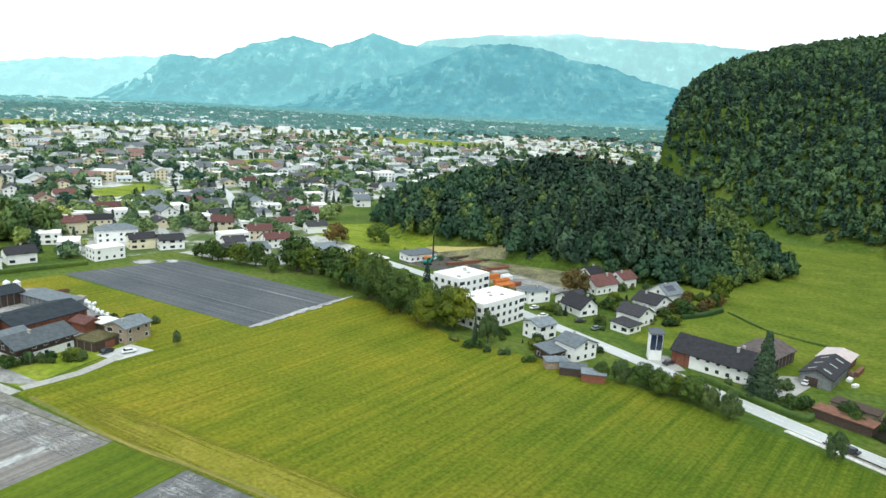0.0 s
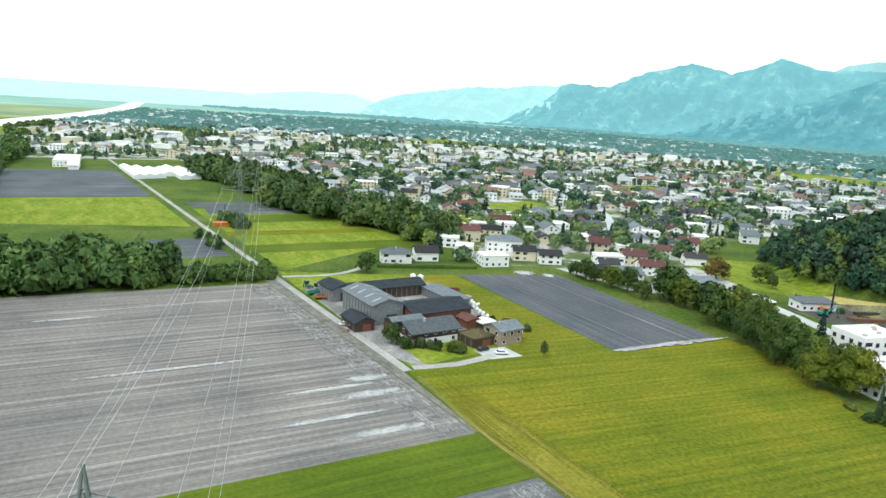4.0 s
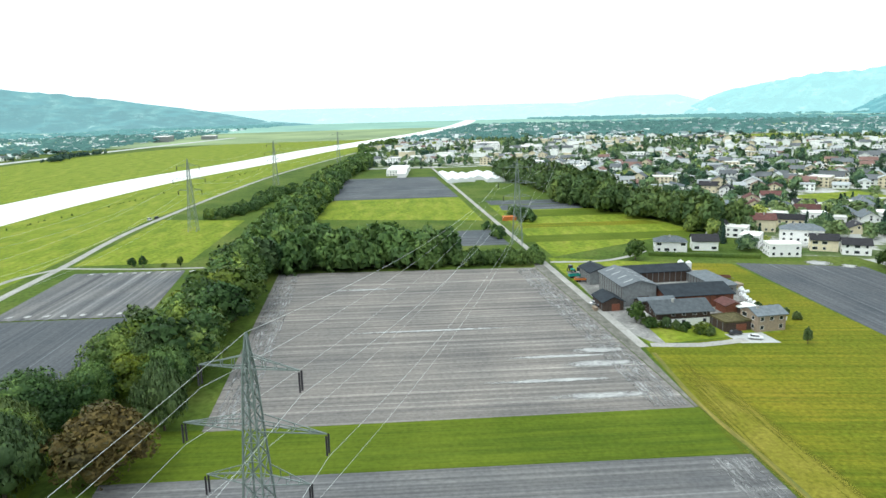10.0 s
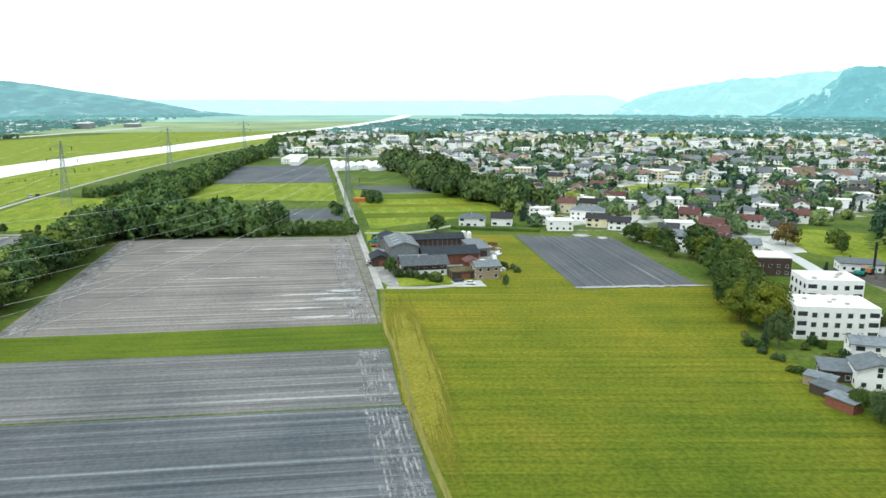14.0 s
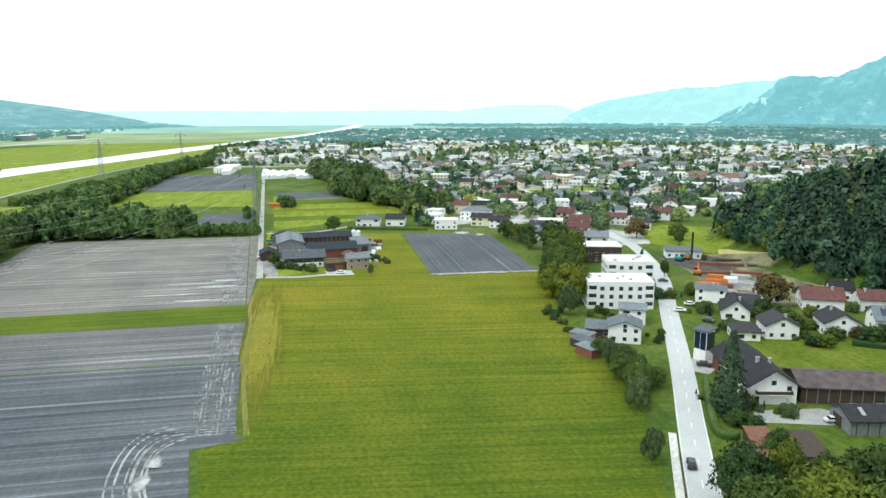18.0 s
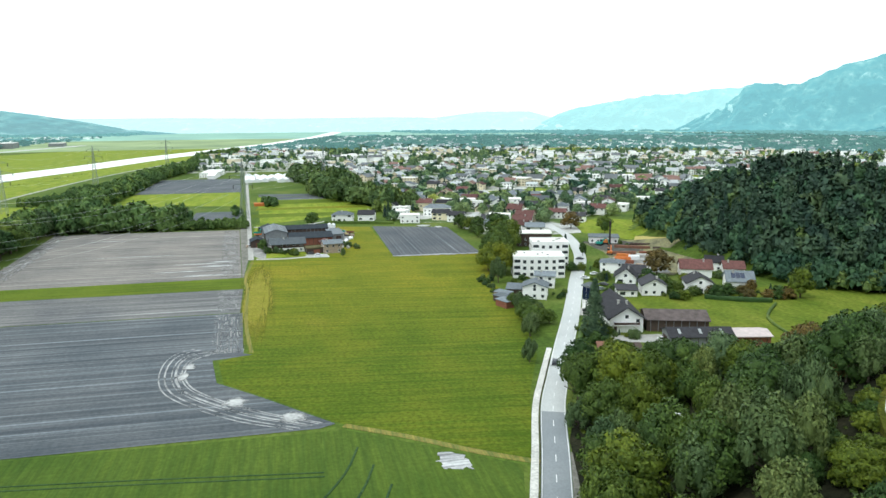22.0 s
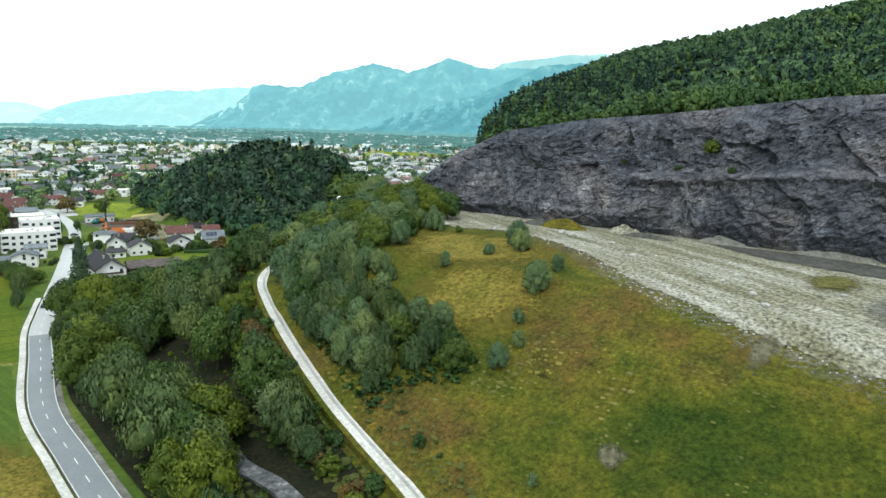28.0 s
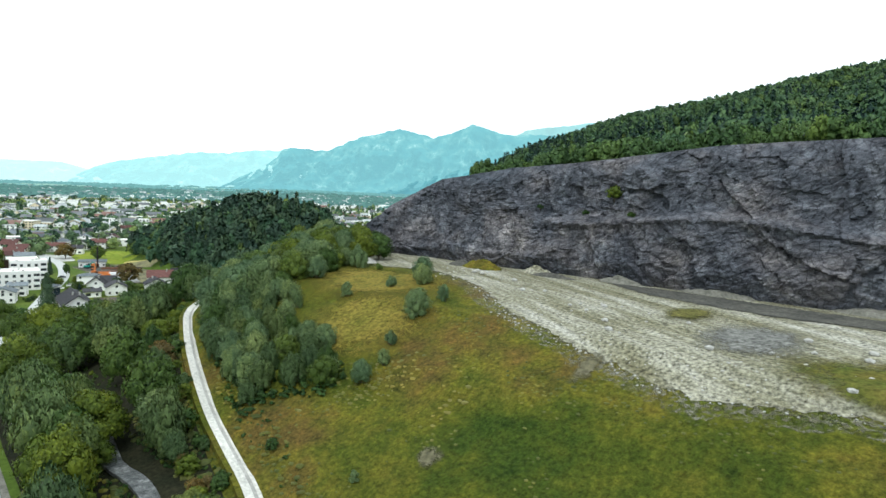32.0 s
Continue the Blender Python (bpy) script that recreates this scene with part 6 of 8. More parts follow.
def house(x, y, rot, w, d, h, roof="gable", pitch=26, wall="white", tile="tile", label="", over=0.6, chimney=1, windows=True, balcony=False, solar=False, ridge="x", lower=None, name="house", group="", seed=0, floors=None):
    """A house with its local x along rot; ridge along local x or y. Parts: wall, roof, windows, door, chimney, balcony."""
    if ridge == "y":
        return house(x, y, rot + 90, d, w, h, roof, pitch, wall, tile, label, over, chimney, windows, balcony, solar, "x", lower, name, group, seed, floors)
    r = random.Random(int(x * 7 + y * 13) + seed)
    root = new(name)
    tagged(root, label, {"barn": "barn", "shed": "shed", "garage": "garage"}.get(name, "house"), group)
    root.matrix_basis = pose(x, y, float(height(x, y)), 0, 0, rot)
    rise = d / 2 * math.tan(radians(pitch))
    bm = bmesh.new()
    if roof == "gable":
        prism(bm, [(-d / 2, -0.5), (d / 2, -0.5), (d / 2, h), (0, h + rise), (-d / 2, h)], -w / 2, w / 2)
    elif roof == "shed":
        prism(bm, [(-d / 2, -0.5), (d / 2, -0.5), (d / 2, h + rise * 0.8), (-d / 2, h)], -w / 2, w / 2)
    else:
        bx(bm, -w / 2, -d / 2, -0.5, w / 2, d / 2, h)
    part("wall", bm, M[wall], root)
    if lower:
        bm = bmesh.new()
        bx(bm, -w / 2 - 0.03, -d / 2 - 0.03, -0.4, w / 2 + 0.03, d / 2 + 0.03, min(2.6, h * 0.5))
        part("ground_floor", bm, M[lower], root)
    t = 0.28
    bm = bmesh.new()
    o = over
    k = math.tan(radians(pitch))
    if roof == "gable":
        prism(bm, [(-d / 2 - o, h - o * k + 0.02), (0, h + rise + 0.02), (d / 2 + o, h - o * k + 0.02), (d / 2 + o, h - o * k + t), (0, h + rise + t + 0.05), (-d / 2 - o, h - o * k + t)], -w / 2 - o, w / 2 + o)
    elif roof == "shed":
        s = (rise * 0.8) / d
        prism(bm, [(-d / 2 - o, h - o * s + 0.02), (d / 2 + o, h + rise * 0.8 + o * s + 0.02), (d / 2 + o, h + rise * 0.8 + o * s + t), (-d / 2 - o, h - o * s + t)], -w / 2 - o, w / 2 + o)
    elif roof == "hip":
        hw, hd = w / 2 + o, d / 2 + o
        rl = max(0.05, hw - hd)
        v = [bm.verts.new(q) for q in ((-hw, -hd, h), (hw, -hd, h), (hw, hd, h), (-hw, hd, h), (-rl, 0, h + hd * k), (rl, 0, h + hd * k))]
        for q in ((0, 1, 5, 4), (1, 2, 5), (2, 3, 4, 5), (3, 0, 4), (3, 2, 1, 0)):
            bm.faces.new([v[i] for i in q])
    else:
        bx(bm, -w / 2 - o * 0.3, -d / 2 - o * 0.3, h, w / 2 + o * 0.3, d / 2 + o * 0.3, h + 0.25)
        for q in ((-w / 2 - o * 0.3, -d / 2 - o * 0.3, w / 2 + o * 0.3, -d / 2 + 0.15), (-w / 2 - o * 0.3, d / 2 - 0.15, w / 2 + o * 0.3, d / 2 + o * 0.3), (-w / 2 - o * 0.3, -d / 2 + 0.15, -w / 2 + 0.15, d / 2 - 0.15), (w / 2 - 0.15, -d / 2 + 0.15, w / 2 + o * 0.3, d / 2 - 0.15)):
            bx(bm, q[0], q[1], h + 0.25, q[2], q[3], h + 0.5)
    roof_ob = part("roof", bm, M[tile], root)
    for c in range(chimney if roof in ("gable", "hip") else 0):
        cx, cy = r.uniform(-w * 0.3, w * 0.3), r.choice((-1, 1)) * d * 0.12
        bm = bmesh.new()
        bx(bm, cx - 0.35, cy - 0.35, h + rise * 0.5, cx + 0.35, cy + 0.35, h + rise + 0.7)
        bx(bm, cx - 0.45, cy - 0.45, h + rise + 0.7, cx + 0.45, cy + 0.45, h + rise + 0.82)
        ch = part("chimney", bm, M["stone"], roof_ob)
    if solar and roof in ("gable", "shed"):
        for i in range(3):
            bm = bmesh.new()
            m = Matrix.Translation((-w * 0.25 + i * 1.9, -d * 0.25, h + rise * 0.5 + t + 0.08)) @ Matrix.Rotation(radians(pitch), 4, "X")
            bx(bm, -0.85, -1.5, -0.03, 0.85, 1.5, 0.06, m)
            part("solar_panel", bm, M["solar"], roof_ob, "dark blue solar panel")
    if name in ("barn", "garage") and not windows:
        for sx, rz in ((w / 2, math.pi / 2), (-w / 2, -math.pi / 2)):
            bm = bmesh.new()
            dw, dh = min(4.2, d * 0.4), min(3.6, h * 0.78)
            bx(bm, -dw / 2, -0.1, 0.0, dw / 2, 0.02, dh)
            for q in range(int(dw / 0.7) + 1):
                bx(bm, -dw / 2 + q * 0.7 - 0.04, -0.14, 0.0, -dw / 2 + q * 0.7 + 0.04, -0.1, dh)
            door_ob = part("barn_door", bm, M["wood_red" if wall == "wood_dark" else "wood_dark"], root, "boarded sliding barn door")
            door_ob.location, door_ob.rotation_euler = (sx, d * 0.12, 0), (0, 0, rz)
        for sy in (-1, 1):
            for q in range(int(w / 2.4)):
                px = -w / 2 + (q + 0.5) * w / int(w / 2.4)
                bm = bmesh.new()
                bx(bm, px - 0.09, sy * d / 2 - 0.07, -0.3, px + 0.09, sy * d / 2 + 0.07, h - 0.15)
                part("batten", bm, M["metal_wall" if wall == "wood_dark" else "wood_dark"], root)
        if roof == "gable" and w > 14 and wall == "metal_wall":
            for q in range(int(w / 6)):
                px = -w / 2 + (q + 0.5) * w / int(w / 6)
                for sy in (-1, 1):
                    bm = bmesh.new()
                    m = Matrix.Translation((px, sy * d * 0.24, h + rise * 0.52 + t + 0.02)) @ Matrix.Rotation(-sy * radians(pitch), 4, "X")
                    bx(bm, -0.45, -d * 0.14, -0.05, 0.45, d * 0.14, 0.05, m)
                    # the strip borrows the hazed tone of the far roofs
                    part("skylight", bm, M["far_sheet"], roof_ob, "pale translucent roof strip")
    if windows:
        nf = floors or max(1, int((h + 0.4) // 2.6))
        for f in range(nf):
            zc = 1.45 + f * 2.75
            if zc + 0.7 > h and f:
                break
            for side, ln, rz, off in (("s", w, 0, -d / 2), ("n", w, math.pi, d / 2), ("w", d, -math.pi / 2, -w / 2), ("e", d, math.pi / 2, w / 2)):
                n = max(1, int(ln // 3.1))
                for i in range(n):
                    if r.random() < 0.2:
                        continue
                    p = (i + 0.5) / n * ln - ln / 2
                    loc = (p, off, zc) if side in "sn" else (off, p, zc)
                    if f == 0 and side == "e" and i == 0:
                        share("door", DOOR, root, (off, p, 0.05), rz)
                        continue
                    share("window", WINDOW_WIDE if (ln / n > 3.6 and r.random() < 0.4) else WINDOW, root, loc, rz)
        if roof == "gable" and rise > 1.6:
            for sx, rz in ((w / 2, math.pi / 2), (-w / 2, -math.pi / 2)):
                share("window", WINDOW, root, (sx, 0, h + 0.4), rz)
    if balcony:
        bm = bmesh.new()
        bx(bm, w / 2, -d * 0.38, 2.75, w / 2 + 1.3, d * 0.38, 2.9)
        b = part("balcony", bm, M["white"], root)
        for q in (((w / 2 + 1.22, -d * 0.38), (w / 2 + 1.3, d * 0.38)), ((w / 2, -d * 0.38), (w / 2 + 1.22, -d * 0.38 + 0.08)), ((w / 2, d * 0.38 - 0.08), (w / 2 + 1.22, d * 0.38))):
            bm = bmesh.new()
            bx(bm, *q[0], 3.0, *q[1], 3.85)
            part("railing", bm, M["wood_dark" if tile == "tile" else "white"], b)
    return root


def canopy_row(name, pts, height_m, width, material, label):
    """A clipped hedge along a line: a rounded leafy wall with an uneven surface."""
    line = smooth_line(pts, 0.6)
    rng = np.random.default_rng(int(abs(pts[0][0])))
    d = np.gradient(line, axis=0)
    nr = np.stack([-d[:, 1], d[:, 0]], 1) / np.linalg.norm(d, axis=1)[:, None]
    prof = np.array([(-0.5, 0), (-0.53, 0.4), (-0.5, 0.75), (-0.36, 0.97), (0, 1.02), (0.36, 0.97), (0.5, 0.75), (0.53, 0.4), (0.5, 0)])
    o = prof[None, :, 0] * width + rng.normal(scale=0.09, size=(len(line), 9))
    z = prof[None, :, 1] * height_m * (1 + rng.normal(scale=0.05, size=(len(line), 9))) + height(line[:, 0], line[:, 1])[:, None]
    o[[0, -1]] *= 0.3
    v = np.stack([line[:, None, 0] + nr[:, None, 0] * o, line[:, None, 1] + nr[:, None, 1] * o, z], -1).reshape(-1, 3)
    ids = np.arange(len(line) * 9).reshape(-1, 9)
    f = np.stack([ids[:-1, :-1], ids[:-1, 1:], ids[1:, 1:], ids[1:, :-1]], -1).reshape(-1, 4)
    return tagged(new(name, mesh_np(name, v, f, [M[material]], None, True)), label, "hedge")


# ---- apartment building ----
def apartment(x, y, rot, w, d, floors, label, seed):
    root = new("apartment_building")
    tagged(root, label, "building", "white apartment blocks")
    root.matrix_basis = pose(x, y, 0, 0, 0, rot)
    h = floors * 3.0 + 0.8
    bm = bmesh.new()
    bx(bm, -w / 2, -d / 2, -0.5, w / 2, d / 2, h)
    part("wall", bm, M["white"], root)
    bm = bmesh.new()
    bx(bm, -w / 2 + 0.3, -d / 2 + 0.3, h, w / 2 - 0.3, d / 2 - 0.3, h + 0.08)
    rf = part("roof", bm, M["flat_roof"], root)
    for q in ((-w / 2, -d / 2, w / 2, -d / 2 + 0.3), (-w / 2, d / 2 - 0.3, w / 2, d / 2), (-w / 2, -d / 2 + 0.3, -w / 2 + 0.3, d / 2 - 0.3), (w / 2 - 0.3, -d / 2 + 0.3, w / 2, d / 2 - 0.3)):
        bm = bmesh.new()
        bx(bm, q[0], q[1], h, q[2], q[3], h + 0.55)
        part("parapet", bm, M["white"], rf)
    r = random.Random(seed)
    for i in range(4):
        bm = bmesh.new()
        cx, cy = r.uniform(-w * 0.35, w * 0.35), r.uniform(-d * 0.3, d * 0.3)
        bx(bm, cx - 0.6, cy - 0.5, h + 0.08, cx + 0.6, cy + 0.5, h + 0.7)
        part("roof_vent", bm, M["stone"], rf)
    for f in range(floors):
        zc = 1.75 + f * 3.0
        for side, ln, rz, off in (("s", w, 0, -d / 2), ("n", w, math.pi, d / 2), ("w", d, -math.pi / 2, -w / 2), ("e", d, math.pi / 2, w / 2)):
            n = int(ln // 3.4)
            for i in range(n):
                p = (i + 0.5) / n * ln - ln / 2
                loc = (p, off, zc) if side in "sn" else (off, p, zc)
                if i in (0, n - 1) and side in "se":
                    # loggia: a flat dark panel stands for the shaded recess, with a rail
                    bm = bmesh.new()
                    bx(bm, -1.4, -0.05, -1.0, 1.4, 0.02, 1.05)
                    lg = part("loggia", bm, M["glass"], root, "flat dark panel for the shaded balcony recess")
                    lg.location, lg.rotation_euler = loc, (0, 0, rz)
                    bm = bmesh.new()
                    bx(bm, -1.45, -0.14, -1.15, 1.45, -0.08, -0.35)
                    part("railing", bm, M["white"], lg)
                else:
                    wd = share("window", APT_FRAME, root, loc, rz)
                    share("pane", APT_PANE, wd, (0, 0, 0))
    return root


bm_ = bmesh.new()
for q in ((-0.8, 0.7, 0.8, 0.8), (-0.8, -0.8, 0.8, -0.7), (-0.8, -0.7, -0.7, 0.7), (0.7, -0.7, 0.8, 0.7)):
    bx(bm_, q[0], -0.07, q[1], q[2], 0.05, q[3])
APT_FRAME = bpy.data.meshes.new("window_frame")
bm_.to_mesh(APT_FRAME)
bm_.free()
APT_FRAME.materials.append(M["stone"])
bm_ = bmesh.new()
bx(bm_, -0.7, -0.03, -0.7, 0.7, 0.0, 0.7)
APT_PANE = bpy.data.meshes.new("pane")
bm_.to_mesh(APT_PANE)
bm_.free()
APT_PANE.materials.append(M["glass"])
apartment(-111.5, 228, 76.8, 24, 14.5, 3, "white three-storey apartment block with flat pale roof", 1)
apartment(-131, 241, 76.8, 18, 14, 4, "taller white apartment block with flat roof behind hedge trees", 2)

# ---- village houses by the road ----
house(-71.5, 212.5, 66, 10, 9, 5.2, "gable", 20, "white", "roof_grey", "white two-storey house with grey low-pitched roof beside the meadow", balcony=False, ridge="y")
house(-77.5, 206.5, 66, 8, 7, 3, "shed", 14, "wood_dark", "roof_grey", "low dark annexe with grey sheet roof", chimney=0, name="garage", ridge="x")
house(-89, 223.5, 66, 8.5, 8, 5.4, "gable", 16, "white", "roof_grey", "white house with shallow grey roof near the apartments")
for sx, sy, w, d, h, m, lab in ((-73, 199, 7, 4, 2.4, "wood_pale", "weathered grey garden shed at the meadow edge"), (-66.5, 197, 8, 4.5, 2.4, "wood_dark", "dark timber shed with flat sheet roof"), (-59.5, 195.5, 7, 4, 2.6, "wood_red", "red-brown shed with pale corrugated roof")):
    house(sx, sy, 38 if sx < -70 else 20, w, d, h, "shed", 8, m, "roof_grey", lab, 0.3, 0, False, name="shed")
house(-88, 262, 62, 9, 11, 3.6, "gable", 38, "white", "tile", "white house with steep dark gable roof and black window frames", ridge="y", over=0.9)
house(-94, 269, 62, 10, 9, 3.6, "gable", 30, "white", "tile", "lower dark-roofed wing beside the gabled house", chimney=0, ridge="x")
house(-110, 266, 60, 11, 9, 5, "hip", 16, "white", "roof_grey", "white villa with shallow grey hipped roof")
house(-66, 263, 72, 10, 10, 4.4, "gable", 28, "white", "tile", "white house with dark gable roof and wooden balcony", balcony=True, ridge="y")
house(-66, 251, 72, 8, 8, 2.8, "shed", 8, "white", "tile", "low garage with dark roof", chimney=0, name="garage")
house(-65, 284, 70, 11, 11, 4.4, "gable", 28, "white", "tile", "white house with dark roof and balcony above the garden", balcony=True, ridge="y")
house(-64, 303, 66, 11, 10, 4.4, "gable", 34, "white", "roof_grey", "white house with blue-grey roof and solar panels", solar=True, ridge="x")
house(-93, 300, 66, 14, 10.5, 4.2, "gable", 32, "white", "tile_red", "white house with broad red-brown tiled roof", balcony=False)
house(-87, 316, 66, 9, 9, 4.5, "gable", 30, "white", "tile_red", "small red-roofed house at the edge of the wood")
house(-102, 316, 60, 8, 8, 4.5, "gable", 30, "white", "tile", "small dark-roofed house by the wood")
house(-188, 298, 69, 17, 9, 3.6, "shed", 8, "white", "roof_grey", "low white bungalow with grey mono-pitch roof by the building site", chimney=0)
house(-190, 254, 76, 20, 13, 7.5, "flat", 0, "wood_dark", "flat_roof", "dark timber-clad building with pale flat roof")
house(-226, 268, 70, 12, 10, 5.5, "gable", 22, "white", "roof_grey", "white house with pale grey roof behind tall trees")
villa = tagged(new("villa"), "modern white villa with open concrete frame and dark glazing", "house")
villa.matrix_basis = pose(59, 290, float(height(59, 290)) - 0.5, 0, 0, 40) @ Matrix.Diagonal((0.75, 0.75, 0.72, 1))
for z in (0.0, 3.6, 7.0):
    bm = bmesh.new()
    bx(bm, -5.6, -3.6, z, 5.6, 3.6, z + 0.4)
    part("slab", bm, M["white"], villa)
for px, py in ((5.3, -3.3), (5.3, 3.3), (1.2, -3.3), (-5.3, -3.3), (-5.3, 3.3)):
    bm = bmesh.new()
    bx(bm, px - 0.25, py - 0.25, 0.4, px + 0.25, py + 0.25, 7.0)
    part("column", bm, M["white"], villa)
for z in (0.4, 4.0):
    bm = bmesh.new()
    bx(bm, -5.0, -3.0, z, 1.0, 3.2, z + (3.2 if z < 1 else 3.0))
    part("glazing", bm, M["glass"], villa, "dark window front")
bm = bmesh.new()
bx(bm, -3.8, -2.0, 7.4, 0.5, 2.0, 8.4)
part("penthouse", bm, M["metal_wall"], villa)

# ---- solar tower ----
tower = tagged(new("solar_tower"), "slim white tower with blue solar panels and grey cap roof", "tower")
tower.matrix_basis = pose(-49.5, 227, 0, 0, 0, 25)
bm = bmesh.new()
bx(bm, -2, -2, -0.5, 2, 2, 9)
part("wall", bm, M["white"], tower)
bm = bmesh.new()
prism(bm, [(-2.5, 9), (2.5, 9.6), (2.5, 9.9), (-2.5, 9.3)], -2.5, 2.5)
part("roof", bm, M["roof_grey"], tower)
for i, q in enumerate(((-1.85, -2.14, -0.1, -2.0), (0.1, -2.14, 1.85, -2.0))):
    bm = bmesh.new()
    bx(bm, q[0], q[1], 3.6, q[2], q[3], 8.7)
    part("solar_panel", bm, M["solar"], tower, "dark blue solar panel")
for i in range(2):
    bm = bmesh.new()
    bx(bm, 2.0, -1.85 + i * 1.95, 3.6, 2.14, -0.1 + i * 1.95, 8.7)
    part("solar_panel", bm, M["solar"], tower, "dark blue solar panel")

# ---- second farm ----
house(-29.2, 229, -13, 26, 11.5, 5.2, "gable", 33, "white", "tile", "long farmhouse with white gable, balcony and dark brown roof", over=1.1, chimney=2, balcony=True)
clad = house(-39.5, 231.4, -13, 6, 11.7, 4.9, "flat", 0, "wood_red", "wood_dark", "red-brown timber barn end of the farmhouse", over=0.0, chimney=0, windows=False, name="barn")
house(-19, 245.5, 72, 21, 13, 4.2, "gable", 17, "wood_dark", "tile_brown", "long dark barn with weathered brown roof", chimney=0, windows=False, name="barn")
house(0, 243, 78, 20.5, 9, 3.6, "gable", 22, "metal_wall", "tile", "low machinery shed with black roof", chimney=0, windows=False, name="barn")
house(2.8, 259.5, 78, 12, 9, 3.4, "gable", 12, "wood_red", "sheet_roof", "red shed with pale pinkish sheet roof", chimney=0, windows=False, name="barn")
sheet("farmyard", [(-14, 219), (-8, 216), (-3, 232), (-6, 240), (-12, 236)], M["track"], 0.08, "pale gravel farmyard between the barns", False, "yard")
sheet("farmyard", [(-50, 222), (-42, 218), (-38, 222), (-46, 232), (-52, 231)], M["track"], 0.08, "pale forecourt by the tower", False, "yard")
house(6.5, 207.5, -20, 15, 4.5, 2.6, "shed", 8, "wood_dark", "rust", "collapsing timber shed with patched roof", 0.3, 0, False, name="shed")
house(9, 216, -18, 12, 4.5, 2.8, "shed", 8, "wood_pale", "wood_dark", "weathered open timber shed", 0.3, 0, False, name="shed")
canopy_row("hedge", [(-33, 218), (-20, 211), (-4, 203.6), (-1, 207)], 1.7, 1.7, "leaf", "clipped dark hedge along the road")
canopy_row("hedge", [(-52, 279), (-45, 290), (-40, 302)], 1.8, 1.8, "leaf", "clipped hedge between garden and pasture")
canopy_row("hedge", [(-309, 138), (-302, 160), (-294, 186)], 2.0, 1.8, "leaf", "long clipped hedge round the village gardens")
canopy_row("hedge", [(-38, 302), (-20, 285), (2, 278)], 0.8, 1.0, "leaf", "low fence line overgrown with weeds")

# ---- first farm ----
house(-237, 104.5, 4, 25, 12.5, 7.5, "gable", 17, "metal_wall", "roof_light", "tall grey sheet-metal barn with light roof", chimney=0, windows=False, name="barn")
house(-225, 94, 4, 11, 7.5, 3.4, "gable", 24, "wood_dark", "roof_slate", "dark open carport with low slate roof", chimney=0, windows=False, name="garage")
house(-228, 125, 4, 17, 25, 4.6, "gable", 14, "wood_red", "roof_slate", "wide dark-roofed livestock hall", ridge="y", chimney=0, windows=False, name="barn")
house(-262, 120, 4, 11, 34, 4.5, "gable", 18, "wood_dark", "roof_slate", "long low barn with dark roof at the back of the yard", ridge="y", chimney=0, windows=False, name="barn")
house(-264, 100, 4, 13, 9, 5, "gable", 20, "metal_wall", "roof_slate", "farm workshop with orange door", chimney=0, windows=False, name="barn")
house(-206, 111.5, 4, 12, 18, 5, "gable", 20, "wood_dark", "roof_grey", "old farmhouse with dark timber upper floor and grey roof", ridge="y", lower="white", over=1.2)
house(-216, 108, 4, 8, 12, 4.2, "gable", 18, "wood_dark", "roof_grey", "small grey-roofed link building", ridge="y", chimney=0, windows=False, name="barn")
house(-246, 141, 4, 24, 8, 3.6, "shed", 6, "metal_wall", "roof_grey", "low shed with grey roof behind the hall", chimney=0, windows=False, name="barn")
house(-214, 133.5, 4, 7, 6, 3, "gable", 20, "wood_red", "tile_red", "little red-roofed shed in the yard", chimney=0, windows=False, name="shed")
house(-208, 138, 4, 7, 6, 2.8, "gable", 14, "wood_dark", "flat_roof", "little shed with pale roof", chimney=0, windows=False, name="shed")
house(-195.5, 136, 8, 9, 10, 5.4, "gable", 18, "wood_pale", "roof_grey", "larch-clad family house with grey roof and terrace", ridge="y", chimney=1, lower=None, balcony=True)
house(-197, 126, 8, 9, 9, 2.9, "flat", 0, "wood_dark", "sedum", "flat carport with brownish sedum roof", chimney=0, windows=False, name="garage")
sheet("farmyard", [(-282, 92), (-196, 92), (-186, 96), (-182, 100), (-205, 100), (-212, 122), (-205, 140), (-235, 150), (-275, 150), (-283, 110)], M["yard"], 0.06, "stained pale concrete farmyard", False, "yard")
sheet("driveway", [(-190, 121), (-181, 122), (-180, 134), (-190, 133)], M["road"], 0.09, "grey paved driveway", False, "yard")
for i, (sx, sy) in enumerate(((-273, 139.5), (-270.5, 142))):
    silo = tagged(new("silo"), "short white plastic feed silo", "silo", "feed silos")
    silo.location = (sx, sy, 0)
    bm = bmesh.new()
    bmesh.ops.create_cone(bm, segments=20, radius1=1.3, radius2=1.3, depth=3.2, matrix=Matrix.Translation((0, 0, 3.2)))
    part("drum", bm, M["sheet_white"], silo)
    bm = bmesh.new()
    bmesh.ops.create_cone(bm, segments=20, radius1=1.3, radius2=0.25, depth=0.8, matrix=Matrix.Translation((0, 0, 5.2)))
    part("lid", bm, M["sheet_white"], silo)
    for a in range(4):
        bm = bmesh.new()
        c, s_ = math.cos(a * 1.57) * 1.05, math.sin(a * 1.57) * 1.05
        beam(bm, (c, s_, 0), (c, s_, 1.7), 0.14)
        part("leg", bm, M["steel"], silo)


